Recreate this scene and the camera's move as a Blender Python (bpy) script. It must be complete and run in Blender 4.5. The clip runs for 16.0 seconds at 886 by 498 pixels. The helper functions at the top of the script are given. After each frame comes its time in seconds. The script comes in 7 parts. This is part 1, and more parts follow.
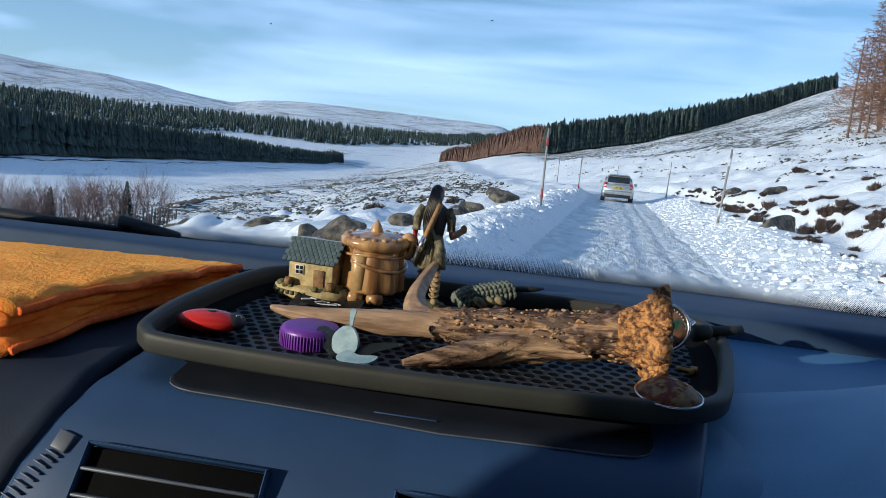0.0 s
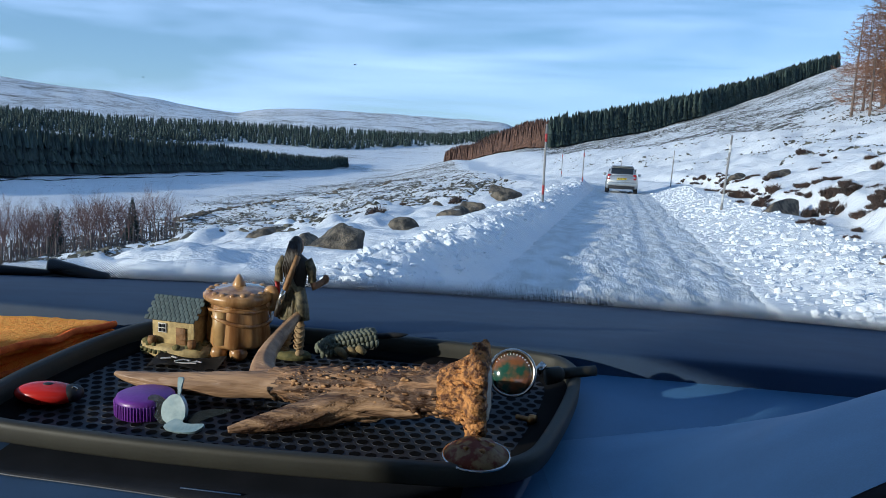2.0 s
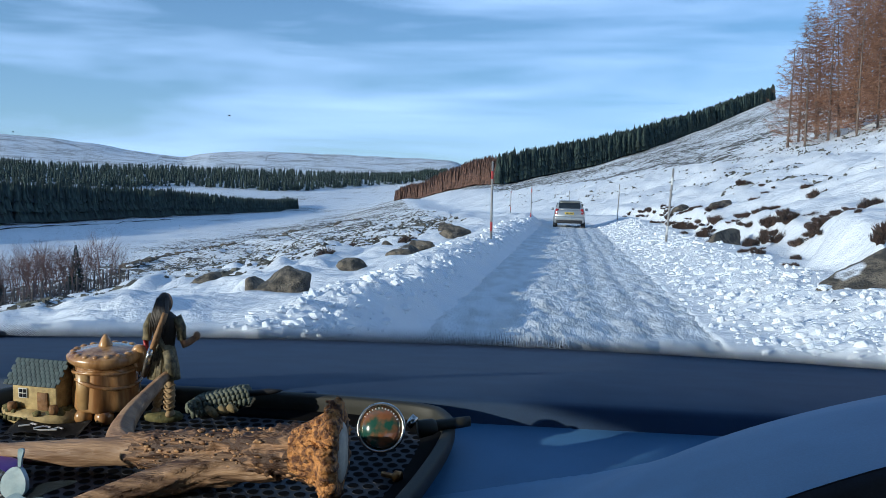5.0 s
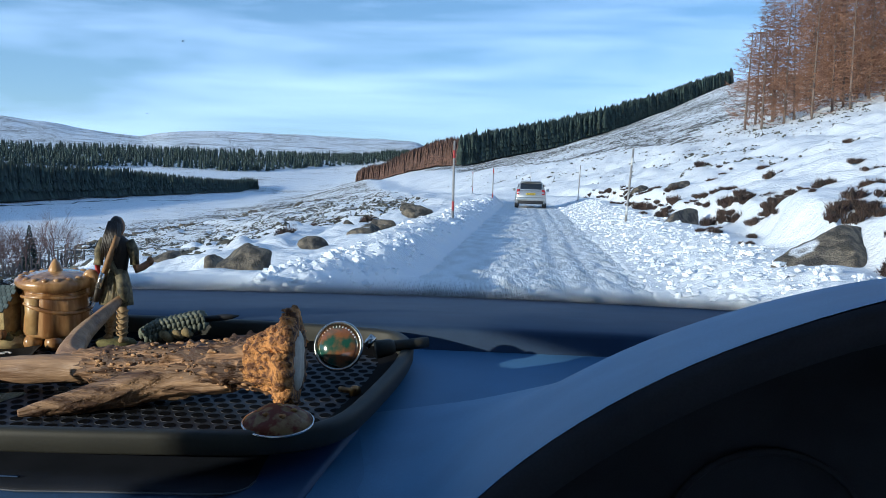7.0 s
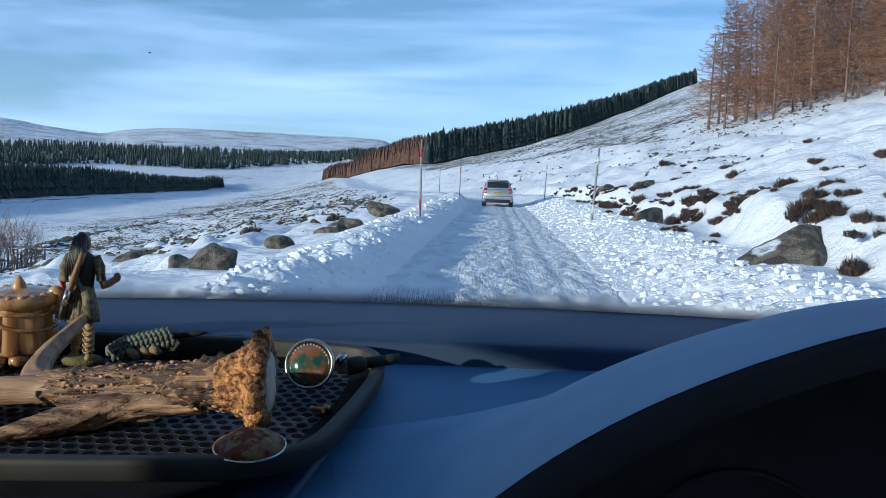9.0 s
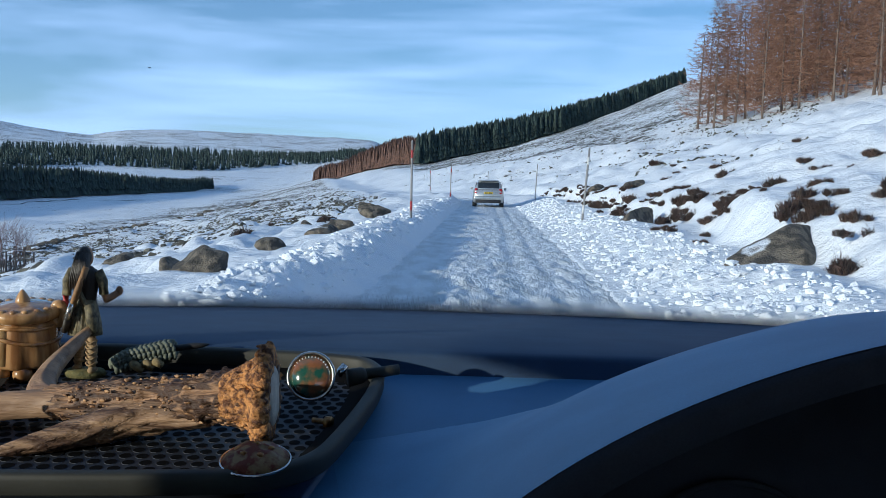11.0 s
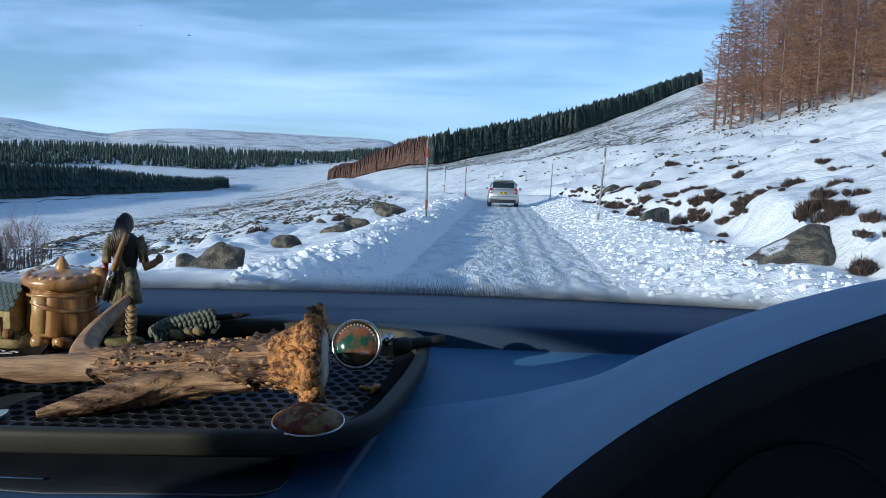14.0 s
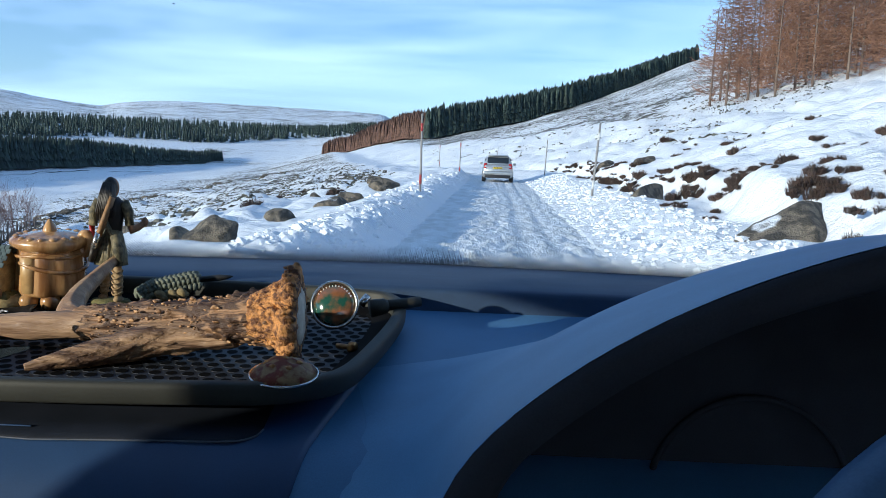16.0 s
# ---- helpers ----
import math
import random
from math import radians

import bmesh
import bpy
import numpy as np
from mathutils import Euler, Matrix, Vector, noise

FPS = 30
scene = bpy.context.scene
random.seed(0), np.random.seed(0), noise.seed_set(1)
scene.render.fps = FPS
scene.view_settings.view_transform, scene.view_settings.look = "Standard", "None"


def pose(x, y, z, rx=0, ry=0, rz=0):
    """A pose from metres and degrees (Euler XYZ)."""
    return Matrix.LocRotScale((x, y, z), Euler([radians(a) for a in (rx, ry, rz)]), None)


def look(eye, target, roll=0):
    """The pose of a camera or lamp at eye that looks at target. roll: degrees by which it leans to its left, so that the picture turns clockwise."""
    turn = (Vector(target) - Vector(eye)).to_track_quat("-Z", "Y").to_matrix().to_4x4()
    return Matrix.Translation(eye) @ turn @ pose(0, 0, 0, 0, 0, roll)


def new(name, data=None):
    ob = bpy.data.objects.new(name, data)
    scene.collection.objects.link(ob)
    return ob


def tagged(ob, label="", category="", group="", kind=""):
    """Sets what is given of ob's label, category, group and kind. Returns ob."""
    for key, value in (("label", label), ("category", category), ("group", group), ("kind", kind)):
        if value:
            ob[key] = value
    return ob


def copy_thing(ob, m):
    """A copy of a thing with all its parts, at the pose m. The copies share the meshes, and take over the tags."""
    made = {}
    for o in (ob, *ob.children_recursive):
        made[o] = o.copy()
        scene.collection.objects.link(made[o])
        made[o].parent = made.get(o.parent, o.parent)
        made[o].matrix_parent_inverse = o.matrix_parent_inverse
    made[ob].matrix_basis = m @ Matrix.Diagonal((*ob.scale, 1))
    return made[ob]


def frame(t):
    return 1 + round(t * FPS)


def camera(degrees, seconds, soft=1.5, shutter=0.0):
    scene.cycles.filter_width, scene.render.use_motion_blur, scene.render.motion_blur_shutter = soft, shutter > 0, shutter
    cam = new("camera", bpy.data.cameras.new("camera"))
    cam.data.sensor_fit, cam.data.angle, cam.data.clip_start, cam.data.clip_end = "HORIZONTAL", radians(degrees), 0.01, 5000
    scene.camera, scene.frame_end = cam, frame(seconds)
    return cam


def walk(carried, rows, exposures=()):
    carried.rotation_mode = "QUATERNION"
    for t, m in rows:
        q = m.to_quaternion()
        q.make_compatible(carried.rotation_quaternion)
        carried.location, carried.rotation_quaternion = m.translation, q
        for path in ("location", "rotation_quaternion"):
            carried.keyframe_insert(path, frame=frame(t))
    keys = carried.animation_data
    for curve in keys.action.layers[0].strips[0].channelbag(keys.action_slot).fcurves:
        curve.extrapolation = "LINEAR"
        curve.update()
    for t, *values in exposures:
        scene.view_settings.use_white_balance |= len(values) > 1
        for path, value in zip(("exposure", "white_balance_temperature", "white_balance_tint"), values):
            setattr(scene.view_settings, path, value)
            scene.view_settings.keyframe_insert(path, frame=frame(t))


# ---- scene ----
cam = camera(55.5, 16.0, soft=0.55)
ROWS = [
    (0, -0.0410, -0.0476, 1.3558, 7.65, -5.69, 6.11),
    (0.5, -0.0163, -0.0472, 1.3781, 8.87, -5.93, 6.04),
    (1, 0.0492, -0.0409, 1.3743, 9.18, -5.91, 5.07),
    (1.5, 0.0740, -0.0298, 1.3900, 8.94, -5.91, 4.27),
    (2, 0.0931, -0.0237, 1.4118, 8.28, -5.78, 3.14),
    (2.5, 0.0967, -0.0387, 1.4187, 7.07, -4.81, 2.11),
    (3, 0.1684, -0.0106, 1.4310, 4.68, -4.17, 1.70),
    (3.5, 0.1860, -0.0123, 1.4281, 3.50, -3.43, 1.06),
    (3.7, 0.1467, -0.0436, 1.4327, 5.01, -2.98, 1.95),
    (5.8, 0.1872, 0.0175, 1.3985, 4.93, -3.28, 1.41),
    (6, 0.1919, 0.0125, 1.3838, 4.13, -3.53, 1.27),
    (6.5, 0.1539, 0.0074, 1.3686, 3.65, -4.15, 1.40),
    (7, 0.1678, -0.0007, 1.3726, 2.51, -4.24, 1.88),
    (7.5, 0.1572, 0.0053, 1.3698, 1.66, -4.32, 2.11),
    (8, 0.1625, -0.0076, 1.3862, 1.12, -4.27, 2.10),
    (8.5, 0.1640, 0.0010, 1.3863, 0.63, -4.29, 2.02),
    (11, 0.1574, -0.0129, 1.3994, -0.35, -4.24, 1.72),
    (11.5, 0.1495, 0.0044, 1.3934, -0.46, -4.26, 1.65),
    (12, 0.1364, 0.0031, 1.3859, -0.47, -4.22, 1.78),
    (12.5, 0.1278, -0.0049, 1.3966, -0.27, -4.24, 2.16),
    (13, 0.1121, -0.0046, 1.3961, -0.02, -4.32, 2.30),
    (13.5, 0.1197, -0.0030, 1.3936, 0.29, -4.23, 2.29),
    (14, 0.1300, 0.0022, 1.3697, 0.60, -4.26, 2.01),
    (14.5, 0.1473, -0.0074, 1.3395, 0.40, -5.01, 2.22),
    (15, 0.1491, -0.0153, 1.3470, 0.25, -5.86, 1.76),
    (15.5, 0.1253, -0.0174, 1.3382, 0.12, -5.98, 1.79),
    (16, 0.1464, -0.0221, 1.3633, 0.15, -5.94, 2.39),
]
walk(cam, [(t, pose(x, y, z, 90 + pitch, 0, yaw) @ pose(0, 0, 0, 0, 0, roll)) for t, x, y, z, yaw, pitch, roll in ROWS],
     exposures=[(0.0, 0.0, 5800, 4), (2.0, -0.12, 5600, 4), (3.5, -0.24, 5450, 3), (6.0, -0.04, 5600, 3), (7.5, 0.05, 5600, 3), (8.5, -0.06, 5500, 3), (11.0, -0.18, 5500, 3), (13.0, -0.18, 5500, 3), (14.0, -0.15, 5500, 3), (14.8, 0.20, 5650, 3), (16.0, 0.20, 5650, 3)])

# ---- world and sun ----
SUN_AZ, SUN_EL = -128.0, 11.0
world = bpy.data.worlds.new("sky")
scene.world = world
world.use_nodes = True
nt = world.node_tree
nt.nodes.clear()
wout = nt.nodes.new("ShaderNodeOutputWorld")
wbg = nt.nodes.new("ShaderNodeBackground")
sky = nt.nodes.new("ShaderNodeTexSky")
sky.sky_type, sky.sun_disc = "NISHITA", False
sky.sun_elevation, sky.sun_rotation = radians(SUN_EL), radians(SUN_AZ)
sky.altitude, sky.air_density, sky.dust_density, sky.ozone_density = 400, 1.0, 0.0, 3.5
wtc = nt.nodes.new("ShaderNodeTexCoord")
wmap = nt.nodes.new("ShaderNodeMapping")
wmap.inputs["Rotation"].default_value = (0, radians(7), 0)
wmap.inputs["Scale"].default_value = (1.6, 1.6, 13.0)
wn = nt.nodes.new("ShaderNodeTexNoise")
wn.inputs["Scale"].default_value, wn.inputs["Detail"].default_value, wn.inputs["Roughness"].default_value = 1.3, 5.0, 0.52
wn.inputs["Distortion"].default_value = 0.35
wr = nt.nodes.new("ShaderNodeValToRGB")
wr.color_ramp.elements[0].position, wr.color_ramp.elements[1].position = 0.45, 0.76
wmix = nt.nodes.new("ShaderNodeMix")
wmix.data_type = "RGBA"
wmul = nt.nodes.new("ShaderNodeMath")
wmul.operation = "MULTIPLY"
wmul.inputs[1].default_value = 0.85
nt.links.new(wtc.outputs["Generated"], wmap.inputs["Vector"])
nt.links.new(wmap.outputs["Vector"], wn.inputs["Vector"])
nt.links.new(wn.outputs["Fac"], wr.inputs["Fac"])
nt.links.new(wr.outputs["Color"], wmul.inputs[0])
wsep = nt.nodes.new("ShaderNodeSeparateXYZ")
nt.links.new(wtc.outputs["Generated"], wsep.inputs[0])
whaze = nt.nodes.new("ShaderNodeMapRange")
whaze.inputs["From Min"].default_value, whaze.inputs["From Max"].default_value = 0.0, 0.40
whaze.inputs["To Min"].default_value, whaze.inputs["To Max"].default_value = 0.31, 0.0
nt.links.new(wsep.outputs["Z"], whaze.inputs["Value"])
wadd = nt.nodes.new("ShaderNodeMath")
wadd.operation, wadd.use_clamp = "ADD", True
nt.links.new(whaze.outputs["Result"], wadd.inputs[0])
nt.links.new(wmul.outputs[0], wadd.inputs[1])


def wmath(op, a, b=0.0):
    n = nt.nodes.new("ShaderNodeMath")
    n.operation = op
    for i, v in enumerate((a, b)):
        if isinstance(v, (int, float)):
            n.inputs[i].default_value = v
        else:
            nt.links.new(v, n.inputs[i])
    return n.outputs[0]


# one long pale streak of cloud above the far hills
waz = wmath("DEGREES", wmath("ARCTAN2", wsep.outputs["X"], wsep.outputs["Y"]))
wel = wmath("DEGREES", wmath("ARCSINE", wsep.outputs["Z"]))
woff = wmath("DIVIDE", wmath("SUBTRACT", wel, wmath("ADD", wmath("MULTIPLY", waz, 0.115), 7.65)), 0.62)
wstreak = wmath("EXPONENT", wmath("MULTIPLY", wmath("MULTIPLY", woff, woff), -1.0))
wends = nt.nodes.new("ShaderNodeMapRange")
wends.interpolation_type = "SMOOTHSTEP"
wends.inputs["From Min"].default_value, wends.inputs["From Max"].default_value = 13.0, 3.0
nt.links.new(wmath("ABSOLUTE", wmath("ADD", waz, 5.5)), wends.inputs["Value"])
wstreak = wmath("MULTIPLY", wmath("MULTIPLY", wstreak, wends.outputs["Result"]), wmath("ADD", wmath("MULTIPLY", wn.outputs["Fac"], 0.5), 0.10))
wall = wmath("ADD", wadd.outputs[0], wstreak)
nt.links.new(wall, wmix.inputs["Factor"])
nt.links.new(sky.outputs["Color"], wmix.inputs["A"])
wmix.inputs["B"].default_value = (5.5, 7.0, 9.8, 1)
nt.links.new(wmix.outputs["Result"], wbg.inputs["Color"])
wbg.inputs["Strength"].default_value = 0.142
nt.links.new(wbg.outputs[0], wout.inputs["Surface"])

sun = new("sun", bpy.data.lights.new("sun", "SUN"))
sun.data.energy, sun.data.angle, sun.data.color = 4.7, radians(0.55), (1.0, 0.855, 0.66)
sa, se = radians(SUN_AZ), radians(SUN_EL)
sun.matrix_world = look((60 * math.sin(sa) * math.cos(se), 60 * math.cos(sa) * math.cos(se), 60 * math.sin(se)), (0, 0, 0))


# ---- materials ----
def material(name, base, second=None, rough=0.6, metal=0.0, scale=8.0, fine=60.0, bump=0.2, depth=0.01, spec=0.5, mixlo=0.35, mixhi=0.65, stretch=(1, 1, 1), island=0.0, coat=0.0, rand=0.0):
    """A surface with a coarse and a fine variation of colour and relief. base and second: the two colours that the coarse noise mixes."""
    m = bpy.data.materials.new(name)
    m.use_nodes = True
    t = m.node_tree
    p = t.nodes["Principled BSDF"]
    p.inputs["Roughness"].default_value, p.inputs["Metallic"].default_value = rough, metal
    p.inputs["Specular IOR Level"].default_value = spec
    p.inputs["Coat Weight"].default_value = coat
    second = second or tuple(c * 0.75 for c in base)
    tc, mp = t.nodes.new("ShaderNodeTexCoord"), t.nodes.new("ShaderNodeMapping")
    mp.inputs["Scale"].default_value = stretch
    t.links.new(tc.outputs["Object"], mp.inputs["Vector"])
    n1, n2 = t.nodes.new("ShaderNodeTexNoise"), t.nodes.new("ShaderNodeTexNoise")
    n1.inputs["Scale"].default_value, n1.inputs["Detail"].default_value = scale, 4
    n2.inputs["Scale"].default_value, n2.inputs["Detail"].default_value = fine, 3
    for n in (n1, n2):
        t.links.new(mp.outputs["Vector"], n.inputs["Vector"])
    r = t.nodes.new("ShaderNodeMapRange")
    r.inputs["From Min"].default_value, r.inputs["From Max"].default_value = mixlo, mixhi
    t.links.new(n1.outputs["Fac"], r.inputs["Value"])
    mx = t.nodes.new("ShaderNodeMix")
    mx.data_type = "RGBA"
    mx.inputs["A"].default_value, mx.inputs["B"].default_value = (*base, 1), (*second, 1)
    t.links.new(r.outputs["Result"], mx.inputs["Factor"])
    colour = mx.outputs["Result"]
    hsv = t.nodes.new("ShaderNodeHueSaturation")
    mr = t.nodes.new("ShaderNodeMapRange")
    mr.inputs["To Min"].default_value, mr.inputs["To Max"].default_value = 0.8, 1.2
    t.links.new(n2.outputs["Fac"], mr.inputs["Value"])
    t.links.new(mr.outputs["Result"], hsv.inputs["Value"])
    t.links.new(colour, hsv.inputs["Color"])
    colour = hsv.outputs["Color"]
    if island or rand:
        src = t.nodes.new("ShaderNodeNewGeometry").outputs["Random Per Island"] if island else t.nodes.new("ShaderNodeObjectInfo").outputs["Random"]
        a = island or rand
        h2, m2 = t.nodes.new("ShaderNodeHueSaturation"), t.nodes.new("ShaderNodeMapRange")
        m2.inputs["To Min"].default_value, m2.inputs["To Max"].default_value = 1 - a, 1 + a
        t.links.new(src, m2.inputs["Value"])
        t.links.new(m2.outputs["Result"], h2.inputs["Value"])
        t.links.new(colour, h2.inputs["Color"])
        colour = h2.outputs["Color"]
    t.links.new(colour, p.inputs["Base Color"])
    if bump:
        add = t.nodes.new("ShaderNodeMath")
        add.operation = "MULTIPLY_ADD"
        add.inputs[1].default_value = 0.5
        t.links.new(n2.outputs["Fac"], add.inputs[0])
        t.links.new(n1.outputs["Fac"], add.inputs[2])
        b = t.nodes.new("ShaderNodeBump")
        b.inputs["Strength"].default_value, b.inputs["Distance"].default_value = bump, depth
        t.links.new(add.outputs[0], b.inputs["Height"])
        t.links.new(b.outputs["Normal"], p.inputs["Normal"])
    return m


def snow_material(name, moor):
    """Snow with coarse and fine relief; moor: dead grass and heather show through where the sheet's 'moor' value allows it."""
    m = bpy.data.materials.new(name)
    m.use_nodes = True
    t = m.node_tree
    p = t.nodes["Principled BSDF"]
    p.inputs["Roughness"].default_value, p.inputs["Specular IOR Level"].default_value = 0.65, 0.3
    tc = t.nodes.new("ShaderNodeTexCoord")

    def noise_node(scale, detail=3, rough=0.5, stretch=None):
        n = t.nodes.new("ShaderNodeTexNoise")
        n.inputs["Scale"].default_value, n.inputs["Detail"].default_value, n.inputs["Roughness"].default_value = scale, detail, rough
        if stretch:
            mp = t.nodes.new("ShaderNodeMapping")
            mp.inputs["Scale"].default_value = stretch
            t.links.new(tc.outputs["Object"], mp.inputs["Vector"])
            t.links.new(mp.outputs["Vector"], n.inputs["Vector"])
        else:
            t.links.new(tc.outputs["Object"], n.inputs["Vector"])
        return n.outputs["Fac"]

    def math_node(op, a, b):
        n = t.nodes.new("ShaderNodeMath")
        n.operation = op
        for i, v in enumerate((a, b)):
            if isinstance(v, (int, float)):
                n.inputs[i].default_value = v
            else:
                t.links.new(v, n.inputs[i])
        return n.outputs[0]

    def range_node(v, a, b, c=0.0, d=1.0):
        n = t.nodes.new("ShaderNodeMapRange")
        n.inputs["From Min"].default_value, n.inputs["From Max"].default_value = a, b
        n.inputs["To Min"].default_value, n.inputs["To Max"].default_value = c, d
        t.links.new(v, n.inputs["Value"])
        return n.outputs["Result"]

    def mix_node(f, a, b):
        n = t.nodes.new("ShaderNodeMix")
        n.data_type = "RGBA"
        t.links.new(f, n.inputs["Factor"])
        for k, v in (("A", a), ("B", b)):
            if isinstance(v, tuple):
                n.inputs[k].default_value = (*v, 1)
            else:
                t.links.new(v, n.inputs[k])
        return n.outputs["Result"]

    grain = noise_node(9.0, 4, 0.6)
    coarse = noise_node(1.1, 3)
    white = mix_node(range_node(coarse, 0.3, 0.7), (0.80, 0.83, 0.87), (0.88, 0.89, 0.90))
    height = math_node("ADD", coarse, math_node("MULTIPLY", grain, 0.35))
    if moor:
        at = t.nodes.new("ShaderNodeAttribute")
        at.attribute_name = "moor"
        tuft = noise_node(0.85, 6, 0.74, (0.7, 1.25, 1.0))
        patch = noise_node(0.05, 3, 0.5)
        far = noise_node(0.012, 6, 0.7)
        v = math_node("ADD", math_node("MULTIPLY", math_node("ADD", tuft, -0.5), 1.5), math_node("MULTIPLY", math_node("ADD", patch, -0.5), 0.45))
        v = math_node("ADD", v, math_node("MULTIPLY", math_node("ADD", far, -0.5), 0.75))
        v = math_node("ADD", v, math_node("MULTIPLY", math_node("ADD", at.outputs["Color"], -1.0), 0.4))
        mask = range_node(v, 0.055, 0.10)
        grass = mix_node(range_node(noise_node(3.0, 3), 0.35, 0.65), (0.12, 0.105, 0.075), (0.045, 0.042, 0.034))
        white = mix_node(mask, white, grass)
        height = math_node("ADD", height, math_node("MULTIPLY", mask, 0.8))
    t.links.new(white, p.inputs["Base Color"])
    b = t.nodes.new("ShaderNodeBump")
    b.inputs["Strength"].default_value, b.inputs["Distance"].default_value = 0.85, 0.14
    t.links.new(height, b.inputs["Height"])
    t.links.new(b.outputs["Normal"], p.inputs["Normal"])
    return m


M_GROUND = snow_material("moor_snow", True)
M_SNOW = snow_material("clean_snow", False)
M_ROAD = material("packed_snow", (0.80, 0.82, 0.84), (0.56, 0.57, 0.56), rough=0.55, scale=2.6, fine=16.0, bump=0.9, depth=0.08, mixlo=0.4, mixhi=0.7, stretch=(1.6, 0.5, 1))
M_PINE = material("pine_needles", (0.024, 0.042, 0.036), (0.050, 0.072, 0.056), rough=0.8, scale=0.25, fine=1.6, bump=0, island=0.45)
M_LARCH_FAR = material("far_larch_twigs", (0.085, 0.046, 0.034), (0.14, 0.075, 0.052), rough=0.85, scale=0.3, fine=2.0, bump=0, island=0.35)
M_LARCH = material("larch_twigs", (0.29, 0.15, 0.09), (0.17, 0.092, 0.06), rough=0.85, scale=0.35, fine=4.0, bump=0, rand=0.3)
M_BARK = material("larch_bark", (0.20, 0.15, 0.12), (0.11, 0.085, 0.07), rough=0.9, scale=6.0, fine=30.0, bump=0.5, depth=0.02, stretch=(1, 1, 0.2))
M_BIRCH = material("scrub_twigs", (0.20, 0.115, 0.095), (0.13, 0.085, 0.075), rough=0.9, scale=2.0, fine=8.0, bump=0, rand=0.25)
M_TUSSOCK = material("dead_moor_grass", (0.12, 0.112, 0.085), (0.045, 0.045, 0.036), rough=0.9, scale=3.0, fine=15.0, bump=0, island=0.45)
M_HEATHER = material("heather", (0.085, 0.048, 0.033), (0.042, 0.033, 0.025), rough=0.9, scale=5.0, fine=20.0, bump=0, rand=0.3)
M_CAR = material("silver_paint", (0.52, 0.52, 0.50), (0.44, 0.44, 0.42), rough=0.32, metal=0.7, scale=3, fine=200, bump=0.0, coat=0.5)
M_GLASS_DARK = material("car_window", (0.02, 0.025, 0.03), rough=0.08, scale=3, bump=0)
M_BLACK = material("black_plastic", (0.018, 0.018, 0.02), (0.012, 0.012, 0.013), rough=0.55, scale=30, fine=400, bump=0.15, depth=0.001)
M_TYRE = material("tyre_rubber", (0.02, 0.02, 0.02), rough=0.85, scale=20, fine=80, bump=0.3)
M_RED_LENS = material("tail_light", (0.35, 0.02, 0.02), rough=0.15, scale=10, bump=0)
M_PLATE = material("yellow_plate", (0.75, 0.55, 0.05), rough=0.4, scale=10, bump=0)
M_POST = material("weathered_post", (0.30, 0.29, 0.27), (0.20, 0.19, 0.18), rough=0.6, scale=6, fine=50, bump=0.3, depth=0.004, stretch=(1, 1, 0.3))
M_POST_RED = material("red_band", (0.42, 0.045, 0.04), (0.30, 0.04, 0.035), rough=0.5, scale=10, bump=0.1)
M_POST_WHITE = material("white_band", (0.72, 0.71, 0.68), rough=0.4, scale=10, bump=0.1)
M_FENCE = material("fence_timber", (0.16, 0.13, 0.11), (0.10, 0.085, 0.075), rough=0.9, scale=8, fine=40, bump=0.4)


def rock_material():
    m = material("lichen_granite", (0.20, 0.165, 0.12), (0.062, 0.054, 0.042), rough=0.9, scale=6.0, fine=40.0, bump=1.0, depth=0.06, mixlo=0.42, mixhi=0.58)
    t = m.node_tree
    p = t.nodes["Principled BSDF"]
    link = p.inputs["Base Color"].links[0]
    col = link.from_socket
    geo, sep = t.nodes.new("ShaderNodeNewGeometry"), t.nodes.new("ShaderNodeSeparateXYZ")
    t.links.new(geo.outputs["Normal"], sep.inputs[0])
    n = t.nodes.new("ShaderNodeTexNoise")
    n.inputs["Scale"].default_value = 2.2
    add = t.nodes.new("ShaderNodeMath")
    add.operation = "ADD"
    t.links.new(sep.outputs["Z"], add.inputs[0])
    t.links.new(n.outputs["Fac"], add.inputs[1])
    r = t.nodes.new("ShaderNodeMapRange")
    r.inputs["From Min"].default_value, r.inputs["From Max"].default_value = 1.50, 1.56
    t.links.new(add.outputs[0], r.inputs["Value"])
    mx = t.nodes.new("ShaderNodeMix")
    mx.data_type = "RGBA"
    mx.inputs["B"].default_value = (0.82, 0.84, 0.87, 1)
    t.links.new(r.outputs["Result"], mx.inputs["Factor"])
    t.links.new(col, mx.inputs["A"])
    t.links.new(mx.outputs["Result"], p.inputs["Base Color"])
    return m


M_ROCK = rock_material()


# ---- building helpers ----
def part(name, bm, mat, parent=None, label="", smooth=True):
    """Links a bmesh as one mesh object under a thing or a part."""
    me = bpy.data.meshes.new(name)
    bm.to_mesh(me)
    bm.free()
    for m in (mat if isinstance(mat, (list, tuple)) else [mat]):
        me.materials.append(m)
    if smooth:
        me.polygons.foreach_set("use_smooth", [True] * len(me.polygons))
    ob = new(name, me)
    if parent:
        ob.parent = parent
    if label:
        ob["label"] = label
    return ob


def thing(name, label, category, m=None, group="", kind=""):
    ob = new(name)
    ob.empty_display_size = 0.05
    if m is not None:
        ob.matrix_world = m
    return tagged(ob, label, category, group, kind)


